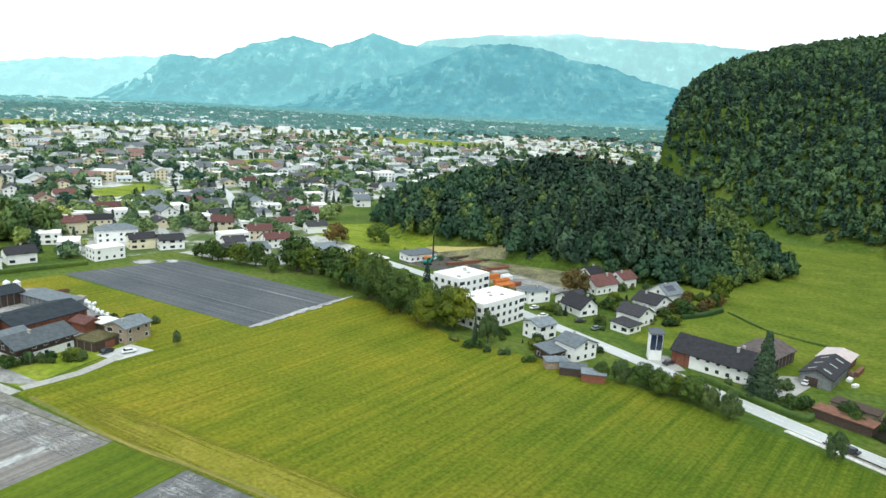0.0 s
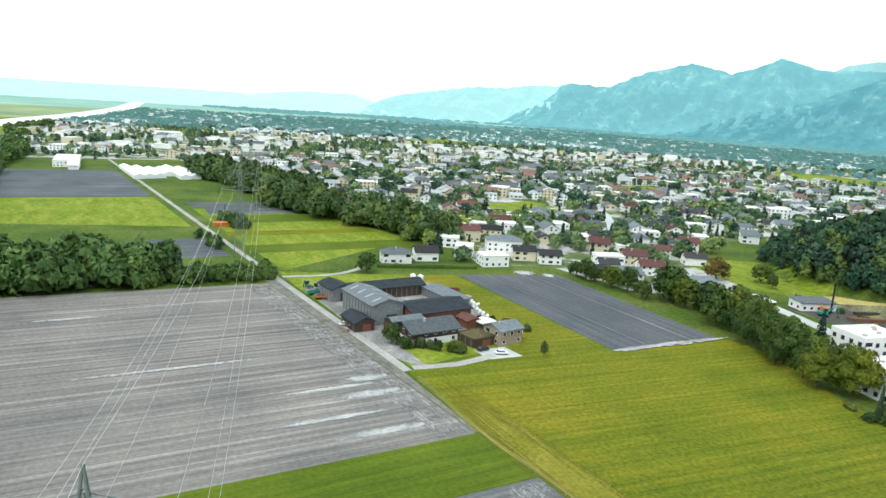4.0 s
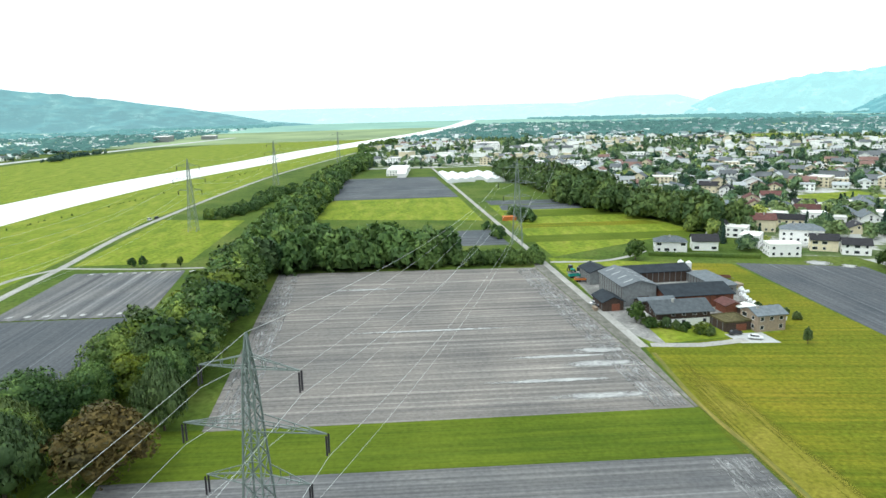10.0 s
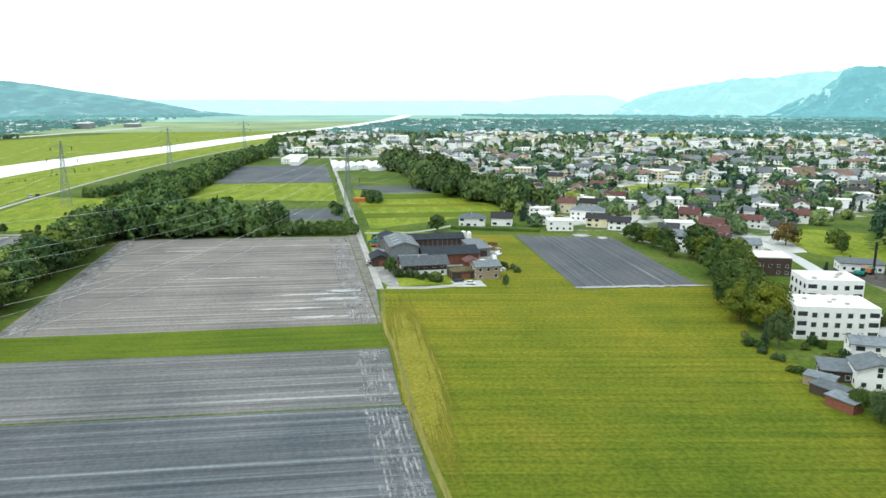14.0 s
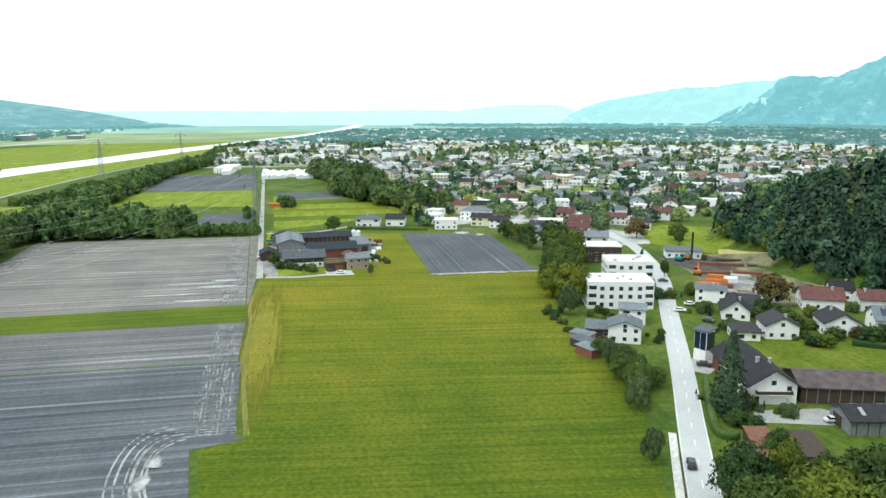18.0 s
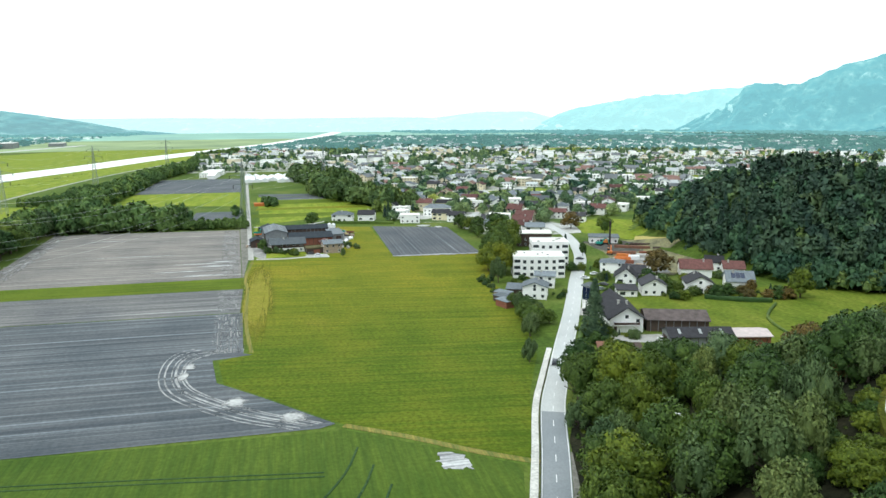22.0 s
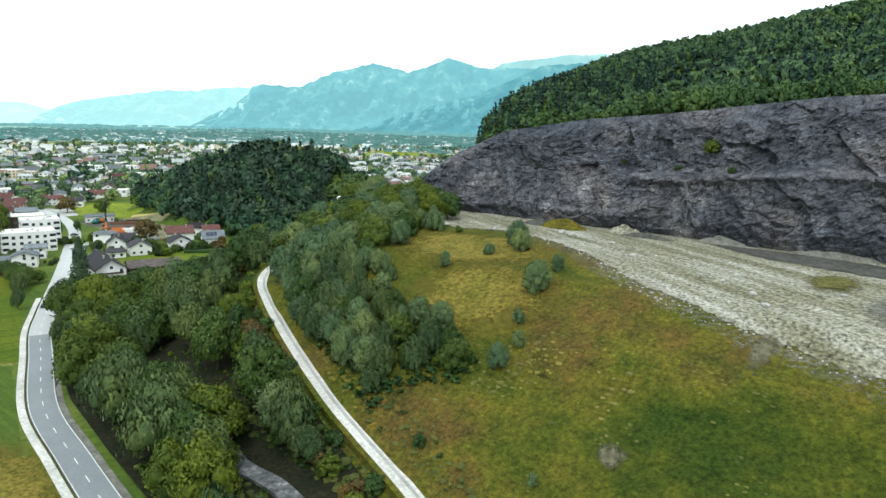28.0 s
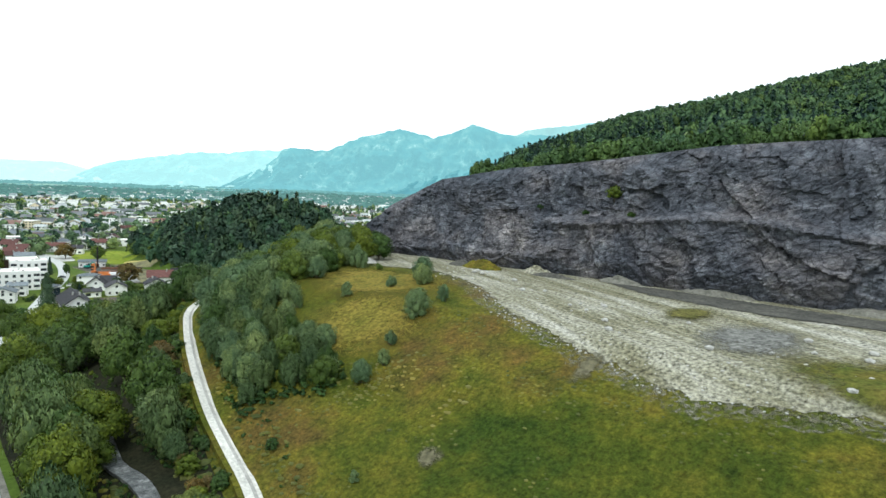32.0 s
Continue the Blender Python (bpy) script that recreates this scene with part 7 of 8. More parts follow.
# ---- pylons and cables ----
def pylon(x, y, turn, label, h=45.5, s=1.0):
    """A lattice mast with three cross-arms along its local y and twin insulators at their ends."""
    root = tagged(new("power_pylon"), label, "pylon", "lattice power pylons")
    root.matrix_basis = pose(x, y, 0, 0, 0, turn)
    half = lambda z: 2.6 * (1 - z / h) ** 1.15 * 0.9 + 0.42 if z < h - 6 else 0.65 * (h - z) / 6 + 0.05
    levels = [0, 6, 11, 15.5, 19.5, 23, 26, 29, 31.5, 33.5, 36, 38.5, 41, 43, h]
    for sx, sy in ((1, 1), (1, -1), (-1, 1), (-1, -1)):
        bm = bmesh.new()
        rings = [[bm.verts.new((sx * half(a) + ox, sy * half(a) + oy, a)) for ox, oy in ((-0.1, -0.1), (0.1, -0.1), (0.1, 0.1), (-0.1, 0.1))] for a in levels]
        for lo, hi in zip(rings, rings[1:]):
            for i in range(4):
                bm.faces.new((lo[i], lo[(i + 1) % 4], hi[(i + 1) % 4], hi[i]))
        part("leg", bm, M["steel"], root)
    for face in range(4):
        rot = Matrix.Rotation(face * math.pi / 2, 3, "Z")
        for a, b in zip(levels, levels[1:-1]):
            p, q = half(a), half(b)
            for e0, e1, r in (((-p, -p, a), (q, -q, b), 0.12), ((p, -p, a), (-q, -q, b), 0.12), ((-q, -q, b), (q, -q, b), 0.1)):
                bm = bmesh.new()
                beam(bm, rot @ Vector(e0), rot @ Vector(e1), r)
                part("brace", bm, M["steel"], root)
    for z, reach in ((41.0, 6.8), (33.0, 9.8), (26.0, 7.2)):
        for sd in (1, -1):
            w = half(z)
            bm = bmesh.new()
            tip = Vector((0, sd * reach, z))
            for sx in (1, -1):
                beam(bm, (sx * w, sd * w, z), tip, 0.13)
                beam(bm, (sx * half(z + 1.6), sd * half(z + 1.6), z + 1.6), tip, 0.1)
            for k in (0.25, 0.5, 0.75):
                lo = [Vector((sx * w, sd * w, z)).lerp(tip, k) for sx in (1, -1)]
                hi = [Vector((sx * half(z + 1.6), sd * half(z + 1.6), z + 1.6)).lerp(tip, k) for sx in (1, -1)]
                beam(bm, lo[0], lo[1], 0.08)
                beam(bm, lo[0], hi[0], 0.08)
                beam(bm, lo[1], hi[1], 0.08)
            arm = part("cross_arm", bm, M["steel"], root)
            for dx in (-0.35, 0.35):
                bm = bmesh.new()
                rings = [[bm.verts.new((dx + rr * math.cos(a * 0.785), sd * reach + rr * math.sin(a * 0.785), z - 0.15 - q * 0.15)) for a in range(8)] for q, rr in enumerate((0.1, 0.16) * 9)]
                for lo, hi in zip(rings, rings[1:]):
                    for a in range(8):
                        bm.faces.new((lo[a], hi[a], hi[(a + 1) % 8], lo[(a + 1) % 8]))
                part("insulator", bm, M["insulator"], arm, "dark ribbed porcelain insulator")
    return root


def cable(a, b, sag, name="power_cable", r=0.028):
    a, b = Vector(a), Vector(b)
    n = 24
    pts = [a.lerp(b, i / n) - Vector((0, 0, 4 * sag * (i / n) * (1 - i / n))) for i in range(n + 1)]
    side = (b - a).cross(Vector((0, 0, 1))).normalized() * r
    up = Vector((0, 0, r))
    V = [p + o for p in pts for o in (side, up, -side, -up)]
    F = [(i * 4 + k, i * 4 + (k + 1) % 4, i * 4 + 4 + (k + 1) % 4, i * 4 + 4 + k) for i in range(n) for k in range(4)]
    return tagged(new(name, mesh_np(name, [v[:] for v in V], F, [M["wire"]])), "thin pale power line cable strung between pylons", "cable", "power line cables")


def power_line(masts):
    ends = []
    for i, (x, y) in enumerate(masts):
        a, b = masts[max(0, i - 1)], masts[min(len(masts) - 1, i + 1)]
        turn = math.degrees(math.atan2(b[1] - a[1], b[0] - a[0]))
        pylon(x, y, turn, "green-grey steel lattice power pylon standing in the fields")
        m = pose(x, y, 0, 0, 0, turn)
        ends.append([m @ Vector((0, sd * reach, z - 3.1)) for z, reach in ((41.0, 6.8), (33.0, 9.8), (26.0, 7.2)) for sd in (1, -1)] + [m @ Vector((0, 0, 45.5))])
    for p, q in zip(ends, ends[1:]):
        for a, b in zip(p, q):
            cable(a, b, 7.5)


power_line([(205, -74), (-67, 2.7), (-346, 80.5), (-630, 155)])
power_line([(-140, -110), (-426, -111), (-700, -108), (-980, -70)])


# ---- the town ----
def town_area(x, y):
    a = (x < -296) & (x > -420) & (y > 192 - (x + 296) * 0.02) & (y < 900)
    a |= (x < -420) & (x > -860) & (y > np.interp(x, [-860, -720, -520, -420], [130, 175, 185, 215]))
    a |= (x <= -860) & (y > np.interp(x, [-3300, -2000, -1242, -860], [390, 110, -40, -30]))
    a |= (x >= -296) & (x < -232) & (y > 232) & (y < 290)
    a |= (x >= -300) & (x < -215) & (y > 306) & (y < 312)
    a |= (x >= -420) & (x < -200) & (y > 540)
    a &= (x > -2900) & (y < 2300)
    k = ((x + 130) / 190) ** 2 + ((y - 402) / 105) ** 2
    a &= (k > 1) & (road_gap_far(x, y) > 9)
    for cx, cy, r in ((-478, 350, 48), (-592, 588, 55), (-730, 1160, 120), (-1450, 800, 90), (-610, 160, 60), (-2180, 1100, 180), (-700, 95, 70), (-255, 340, 30), (-335, 160, 12), (-590, 1900, 300)):
        a &= (x - cx) ** 2 + (y - cy) ** 2 > r * r
    return a


def road_gap_far(x, y):
    q = smooth_line(ROAD, 12)
    out = np.empty(len(x))
    for i in range(0, len(x), 2000):
        out[i:i + 2000] = np.sqrt(((np.column_stack([x[i:i + 2000], y[i:i + 2000]])[:, None] - q[None]) ** 2).sum(2).min(1))
    return out


HOUSE_KINDS = [("flat", "white", "flat_roof", "white flat-roofed village house beside a garden"), ("gable", "white", "roof_grey", "white village house with pale grey gable roof"), ("gable", "white", "tile", "white house with near-black gable roof"), ("gable", "white", "tile", "white village house with dark tiled gable roof"), ("gable", "white", "tile_red", "white village house with red tiled roof"), ("flat", "white", "flat_roof", "white flat-roofed village house"), ("gable", "cream", "tile", "cream village house with dark roof"), ("hip", "white", "roof_grey", "white village house with grey hipped roof"), ("gable", "cream", "tile_red", "cream village house with red roof"), ("shed", "white", "roof_grey", "white village house with grey mono-pitch roof")]
for x, y, rot, w, d, h, k in ((-318, 152, 75, 15, 9, 5.2, 4), (-320, 170, 75, 12, 10, 4.8, 0), (-300, 199, 80, 14, 10, 5.6, 2), (-364, 222, 70, 13, 11, 7, 5), (-331, 226, 65, 20, 10, 6.5, 4), (-308, 224, 65, 12, 9, 5.5, 3), (-297, 233, 65, 12, 9, 5, 0), (-283, 262, 70, 15, 10, 6, 2), (-262, 236, 62, 11, 9, 4.6, 0), (-250, 247, 62, 11, 9, 5, 6), (-270, 250, 62, 10, 9, 5.5, 0), (-240, 262, 62, 11, 9, 5, 1), (-262, 272, 64, 13, 10, 5, 1), (-295, 311, 60, 13, 9, 5, 1), (-274, 318, 60, 12, 9, 4.5, 0)):
    rf, wl_, tl_, lab = HOUSE_KINDS[k + 3]
    house(x, y, rot, w, d, h, rf, 26, wl_, tl_, lab, group="village houses", seed=3)

def reach(x, y):
    return np.hypot(np.asarray(x) - 100, np.asarray(y) - 100)


def leafy(x, y):
    """Where the gardens of the town have grown into groves."""
    return noise.noise((x * 0.011, y * 0.011, 4.0)) + 0.5 * noise.noise((x * 0.03, y * 0.03, 1.0))


p, rng = scatter(31, (-860, 180), (-200, 900), 21.5, town_area, 0.3)
dist = np.hypot(p[:, 0] + 230, p[:, 1] - 230)
p = p[np.argsort(dist)]
taken = [(-318, 152), (-320, 170), (-300, 199), (-364, 222), (-331, 226), (-308, 224), (-297, 233), (-283, 262), (-262, 236), (-250, 247), (-270, 250), (-240, 262), (-262, 272), (-295, 311), (-274, 318)]
hr = random.Random(17)
made = 0
garden_trees = []
later = []
for x, y in p:
    if any((x - a) ** 2 + (y - b) ** 2 < 17 ** 2 for a, b in taken):
        continue
    u = hr.random()
    if u < 0.1 or leafy(x, y) > 0.3:
        for _ in range(hr.choice((2, 3, 4))):
            garden_trees.append((x + hr.uniform(-10, 10), y + hr.uniform(-10, 10)))
        continue
    for _ in range(hr.choice((1, 2, 2, 3)) + (2 if x > -430 and y < 420 else 0)):
        garden_trees.append((x + hr.uniform(7, 12) * hr.choice((-1, 1)), y + hr.uniform(7, 12) * hr.choice((-1, 1))))
    rot = 62 + 25 * noise.noise((x * 0.008, y * 0.008, 0)) + hr.choice((0, 90)) + hr.uniform(-5, 5)
    if made < 84:
        rf, wl_, tl_, lab = hr.choice(HOUSE_KINDS)
        house(x, y, rot, hr.uniform(10, 15), hr.uniform(8.5, 11), hr.choice((3.2, 5.4, 5.4, 5.8, 6)), rf, hr.uniform(20, 34), wl_, tl_, lab, group="village houses", seed=made)
        made += 1
    else:
        later.append((x, y, rot, hr.choice((1.0, 1.0, 1.15, 1.5))))
p, rng = scatter(32, (-3100, -80), (-200, 2500), 27, lambda x, y: town_area(x, y) & ~((x > -860) & (y < 900) & (y > 180)), 0.42)
for x, y in p:
    g, r = leafy(x * 0.6, y * 0.6), float(reach(x, y))
    if g > 0.22:
        for _ in range(3 if r < 1700 else 2):
            garden_trees.append((x + hr.uniform(-15, 15), y + hr.uniform(-15, 15)))
    elif hr.random() < np.interp(r, [900, 1500, 2300, 3000], [0.68, 0.5, 0.3, 0.14]):
        later.append((x, y, 62 + 40 * noise.noise((x * 0.002, y * 0.002, 0)) + hr.choice((0, 90)), hr.choice((1.0, 1.1, 1.2, 1.3, 1.9)) if hr.random() > 0.04 else 3.0))
        if hr.random() < 0.45:
            garden_trees.append((x + hr.uniform(9, 15), y + hr.uniform(-14, 14)))
    else:
        garden_trees.append((x + hr.uniform(-14, 14), y + hr.uniform(-14, 14)))
p, rng = scatter(33, (-3200, -1500), (-700, -690), 42, lambda x, y: (y < -700 - (x + 700) * 0.05) & (np.random.default_rng(3).uniform(size=len(x)) < 0.5), 0.4)
later += [(x, y, hr.uniform(0, 180), hr.choice((1.2, 1.6, 2.4))) for x, y in p]
garden_trees += [(x + 20, y + 15) for x, y in p]


def far_houses(items, name, label, mats, kind):
    """The rest of the town in one mesh: walls, roofs and rows of windows."""
    V, F, I = [], [], []

    def quad(a, b, c, d, m):
        n = len(V)
        V.extend((a, b, c, d))
        F.append((n, n + 1, n + 2, n + 3))
        I.append(m)

    for x, y, rot, size in items:
        w, d, h = hr.uniform(10, 14) * size, hr.uniform(8.5, 11) * min(size, 1.6), hr.choice((3.2, 5.5, 5.5, 6, 8.5))
        flat = size > 1.5 or hr.random() < 0.32
        c, s = math.cos(radians(rot)), math.sin(radians(rot))
        g = lambda px, py, pz: (x + px * c - py * s, y + px * s + py * c, pz)
        a, b = w / 2, d / 2
        wm = 0 if hr.random() < 0.75 else 1
        cor = [(-a, -b), (a, -b), (a, b), (-a, b)]
        for (x0, y0), (x1, y1) in zip(cor, cor[1:] + cor[:1]):
            quad(g(x0, y0, -0.3), g(x1, y1, -0.3), g(x1, y1, h), g(x0, y0, h), wm)
            ln = math.hypot(x1 - x0, y1 - y0)
            nx, ny = (y1 - y0) / ln * 0.05, -(x1 - x0) / ln * 0.05
            n = max(1, int(ln // 3.4))
            for f in range(max(1, int((h + 0.3) // 2.7))):
                z = 1.0 + f * 2.75
                if z + 1.2 > h:
                    break
                for i in range(n if x > -1000 and y < 1000 else 0):
                    u0, u1 = (i + 0.3) / n, (i + 0.7) / n
                    px0, py0, px1, py1 = x0 + (x1 - x0) * u0 + nx, y0 + (y1 - y0) * u0 + ny, x0 + (x1 - x0) * u1 + nx, y0 + (y1 - y0) * u1 + ny
                    quad(g(px0, py0, z), g(px1, py1, z), g(px1, py1, z + 1.3), g(px0, py0, z + 1.3), 5)
        if flat:
            o = 0.2
            rm = 4 if hr.random() < 0.7 else 3
            quad(g(-a - o, -b - o, h + 0.3), g(a + o, -b - o, h + 0.3), g(a + o, b + o, h + 0.3), g(-a - o, b + o, h + 0.3), rm)
            for (x0, y0), (x1, y1) in zip(cor, cor[1:] + cor[:1]):
                k = 1 + o / a
                quad(g(x0 * k, y0 * k, h - 0.1), g(x1 * k, y1 * k, h - 0.1), g(x1 * k, y1 * k, h + 0.3), g(x0 * k, y0 * k, h + 0.3), rm)
        else:
            rise = b * hr.uniform(0.4, 0.65)
            o = 0.7
            rm = hr.choice((2, 2, 2, 6, 3, 3))
            ze = h - o * rise / b
            quad(g(-a - o, -b - o, ze), g(a + o, -b - o, ze), g(a + o, 0, h + rise), g(-a - o, 0, h + rise), rm)
            quad(g(a + o, b + o, ze), g(-a - o, b + o, ze), g(-a - o, 0, h + rise), g(a + o, 0, h + rise), rm)
            for sx in (-1, 1):
                quad(g(sx * a, -b, h), g(sx * a, b, h), g(sx * a, 0.01, h + rise), g(sx * a, -0.01, h + rise), wm)
            quad(g(-a - o, -b - o, ze - 0.25), g(a + o, -b - o, ze - 0.25), g(a + o, -b - o, ze), g(-a - o, -b - o, ze), rm)
            quad(g(a + o, b + o, ze - 0.25), g(-a - o, b + o, ze - 0.25), g(-a - o, b + o, ze), g(a + o, b + o, ze), rm)
    return tagged(new(name, mesh_np(name, V, F, [M[q] for q in mats], I)), label, "houses", kind=kind)


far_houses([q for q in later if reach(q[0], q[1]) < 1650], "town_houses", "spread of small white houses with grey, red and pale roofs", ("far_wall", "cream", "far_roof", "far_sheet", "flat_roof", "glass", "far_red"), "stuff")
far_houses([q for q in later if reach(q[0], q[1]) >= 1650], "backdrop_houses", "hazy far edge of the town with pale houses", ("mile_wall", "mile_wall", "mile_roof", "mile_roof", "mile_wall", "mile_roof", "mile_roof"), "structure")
gt = np.array(garden_trees)
rng = np.random.default_rng(8)
near = (gt[:, 0] > -440) & (gt[:, 1] < 420)
gn = gt[near]
cf = rng.uniform(size=len(gn)) < 0.2
wood("garden_trees", heights(gn[~cf], rng, 4, 13, 0.85, 1.3), "town_leaf", "broadleaf trees standing in the village gardens", MID, "trees")
wood("garden_trees", heights(gn[cf], rng, 8, 14, 0.9, 1.2), "needle", "dark conifers standing in the village gardens", MID_FIR, "trees")
gr_ = reach(gt[:, 0], gt[:, 1])
mid = ~near & (gr_ < 1000)
cf = rng.uniform(size=len(gt)) < 0.12
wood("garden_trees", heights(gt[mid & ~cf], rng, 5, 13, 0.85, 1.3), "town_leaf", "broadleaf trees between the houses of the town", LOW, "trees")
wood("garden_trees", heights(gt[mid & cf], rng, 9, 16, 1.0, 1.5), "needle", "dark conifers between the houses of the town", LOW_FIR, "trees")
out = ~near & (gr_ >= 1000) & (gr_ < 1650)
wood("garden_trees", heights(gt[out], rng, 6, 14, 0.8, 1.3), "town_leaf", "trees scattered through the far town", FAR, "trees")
wood("backdrop_trees", heights(gt[~near & (gr_ >= 1650)], rng, 7, 14, 1.0, 1.8), "mile_wood", "hazy trees at the far edge of the town", DOT, "trees")


def far_wood_area(x, y):
    v = np.array([noise.noise((a * 0.0011, b * 0.0022, 5.0)) for a, b in zip(x, y)])
    inner = (x > -1500) & (y < 1500) & (y > -300)
    return (v > np.where((x < -1600) | (y > 1600), -0.2, 0.1)) & ~inner & (np.abs(y + 175 - (x + 1242) * -0.19) > 130) & ((y > 100 - 0.25 * (x + 1500)) | (y < -650)) & (np.hypot(x, y) < 4500)


p, rng = scatter(41, (-4500, -2500), (100, 4300), 48, far_wood_area, 0.5)
r41 = reach(p[:, 0], p[:, 1])
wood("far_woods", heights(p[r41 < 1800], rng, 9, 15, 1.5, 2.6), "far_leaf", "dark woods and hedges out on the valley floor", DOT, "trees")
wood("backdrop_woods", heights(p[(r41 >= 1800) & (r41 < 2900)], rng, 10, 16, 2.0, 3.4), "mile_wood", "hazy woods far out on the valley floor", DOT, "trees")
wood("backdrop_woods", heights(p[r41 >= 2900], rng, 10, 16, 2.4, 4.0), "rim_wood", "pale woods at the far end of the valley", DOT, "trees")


def plain(name, r0, r1, material, label):
    """The far valley floor, as part of a ring round the place."""
    az = np.radians(np.arange(62, 262, 2.0))
    v = np.stack([np.stack([100 + r * np.cos(az), 100 + r * np.sin(az), np.full(len(az), 0.12)], 1) for r in np.linspace(r0, r1, 6)])
    ids = np.arange(v.shape[0] * v.shape[1]).reshape(v.shape[:2])
    f = np.stack([ids[:-1, :-1], ids[1:, :-1], ids[1:, 1:], ids[:-1, 1:]], -1).reshape(-1, 4)
    return tagged(new(name, mesh_np(name, v.reshape(-1, 3), f, [M[material]])), label, "plain", kind="structure")


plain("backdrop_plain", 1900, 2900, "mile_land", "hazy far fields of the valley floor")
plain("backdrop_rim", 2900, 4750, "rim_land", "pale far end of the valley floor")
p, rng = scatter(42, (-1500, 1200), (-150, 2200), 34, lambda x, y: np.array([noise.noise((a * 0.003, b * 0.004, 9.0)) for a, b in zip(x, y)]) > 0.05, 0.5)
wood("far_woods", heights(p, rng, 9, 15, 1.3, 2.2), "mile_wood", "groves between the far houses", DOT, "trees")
for pts in ([(-300, 300), (-420, 350), (-520, 480), (-640, 700)], [(-320, 250), (-420, 300), (-600, 330), (-900, 420)], [(-560, 470), (-800, 540), (-1200, 600)], [(-430, 220), (-480, 400), (-470, 600)], [(-860, 60), (-900, 300), (-960, 700)]):
    ribbon("road", pts, 5.5, M["road"], 0.1, "pale village street between gardens", 10)
belt(51, [(-1180, -560), (-1300, -585), (-1430, -580)], 14, 12, 8, 13, "far_leaf", "trees along the distant motorway", LOW)
belt(52, [(-420, -249), (-567, -217), (-900, -165)], 2.5, 6, 1.0, 2.4, "leaf", "low bushes along the river bank", LOW)
for x, y, w, d, h in ((-2030, -655, 110, 40, 15), (-1900, -720, 60, 30, 9), (-2150, -560, 90, 40, 10)):
    house(x, y, 100, d, w, h, "flat", 0, "metal_wall", "flat_roof", "large grey commercial hall far across the river", chimney=0, windows=False, name="hall")
# glasshouses and halls at the far end of the farm road
for k in range(7):
    house(-718 + (k % 3) * 4, 66 + k * 9.6, 3, 92 - (k % 4) * 14, 9.2, 2.8, "gable", 20, "sheet_white", "sheet_white", "long white foil tunnel in a row of glasshouses", 0.05, 0, False, name="hall", group="foil tunnels")
house(-430, 89, 88, 9.5, 3.4, 2.3, "gable", 14, "orange_paint", "orange_paint", "orange field stall beside the farm road", 0.2, 0, False, name="shed")
for x, y, w, d, h in ((-765, 20, 46, 9, 4), (-800, 15, 70, 22, 6), (-1240, 170, 60, 40, 11), (-1150, 230, 70, 30, 8)):
    house(x, y, 86, d, w, h, "gable" if h == 4 else "flat", 10, "white", "flat_roof", "long pale glasshouse with white roof" if h == 4 else "large white commercial hall with flat roof", chimney=0, windows=h > 5, name="hall")

# ---- building site ----
def excavator(x, y, rot, paint_key, label):
    root = tagged(new("excavator"), label, "excavator")
    root.matrix_basis = pose(x, y, 0.06, 0, 0, rot)
    for sy in (-1, 1):
        bm = bmesh.new()
        prism(bm, [(sy * 1.35 - 0.3, 0.15), (sy * 1.35 + 0.3, 0.15), (sy * 1.35 + 0.3, 0.85), (sy * 1.35 - 0.3, 0.85)], -2.1, 2.1)
        bmesh.ops.bevel(bm, geom=bm.edges[:], offset=0.2, segments=2, affect="EDGES")
        part("track", bm, M["rubber"], root)
    bm = bmesh.new()
    bx(bm, -2.2, -1.4, 1.0, 1.5, 1.4, 2.1)
    bmesh.ops.bevel(bm, geom=bm.edges[:], offset=0.15, segments=2, affect="EDGES")
    body = part("body", bm, M[paint_key], root)
    bm = bmesh.new()
    bx(bm, 0.0, 0.2, 2.1, 1.5, 1.35, 3.4)
    cab = part("cab", bm, M["glass"], root)
    bm = bmesh.new()
    bx(bm, -0.05, 0.15, 3.4, 1.55, 1.4, 3.5)
    part("cab_roof", bm, M[paint_key], cab)
    bm = bmesh.new()
    beam(bm, (1.2, -0.3, 1.9), (3.6, -0.3, 4.6), 0.5)
    beam(bm, (3.6, -0.3, 4.6), (5.6, -0.3, 3.9), 0.42)
    part("boom", bm, M[paint_key], root)
    bm = bmesh.new()
    beam(bm, (5.5, -0.3, 4.0), (6.0, -0.3, 1.4), 0.34)
    part("stick", bm, M[paint_key], root)
    bm = bmesh.new()
    prism(bm, [(-0.9, 0.3), (0.3, 0.3), (0.3, 1.3), (-0.6, 1.3)], 5.4, 6.4)
    part("bucket", bm, M["rust"], root)
    return root


sheet("building_site", [(-192, 286), (-160, 286), (-150, 296), (-162, 308), (-190, 312)], M["mud"], 0.1, "dark churned mud of the building site", False, "site", 2, 3.0)
sheet("building_site", [(-140, 279), (-112, 278), (-100, 291), (-115, 306), (-138, 300)], M["yard"], 0.09, "pale trodden yard of the building site", False, "site", 2, 2.5)
for k in range(5):
    ribbon("wheel_tracks", [(-186 + k * 5, 312), (-160 + k * 4, 306 - k), (-130 + k * 3, 312 - k * 2), (-112, 310 - k * 3)], 0.6, M["mud"], 0.13, "dark ruts of the site machines", 4, "track", drop=0.0)
excavator(-178, 291, 40, "teal_paint", "teal-green excavator on the building site")
excavator(-150, 284, 150, "orange_paint", "orange excavator on the building site")
rig = tagged(new("piling_rig"), "tall dark piling rig on the building site", "machine")
rig.matrix_basis = pose(-181, 297, 0.06, 0, 0, 20)
bm = bmesh.new()
bx(bm, -2.4, -1.5, 0.1, 2.0, 1.5, 0.9)
part("track", bm, M["rubber"], rig)
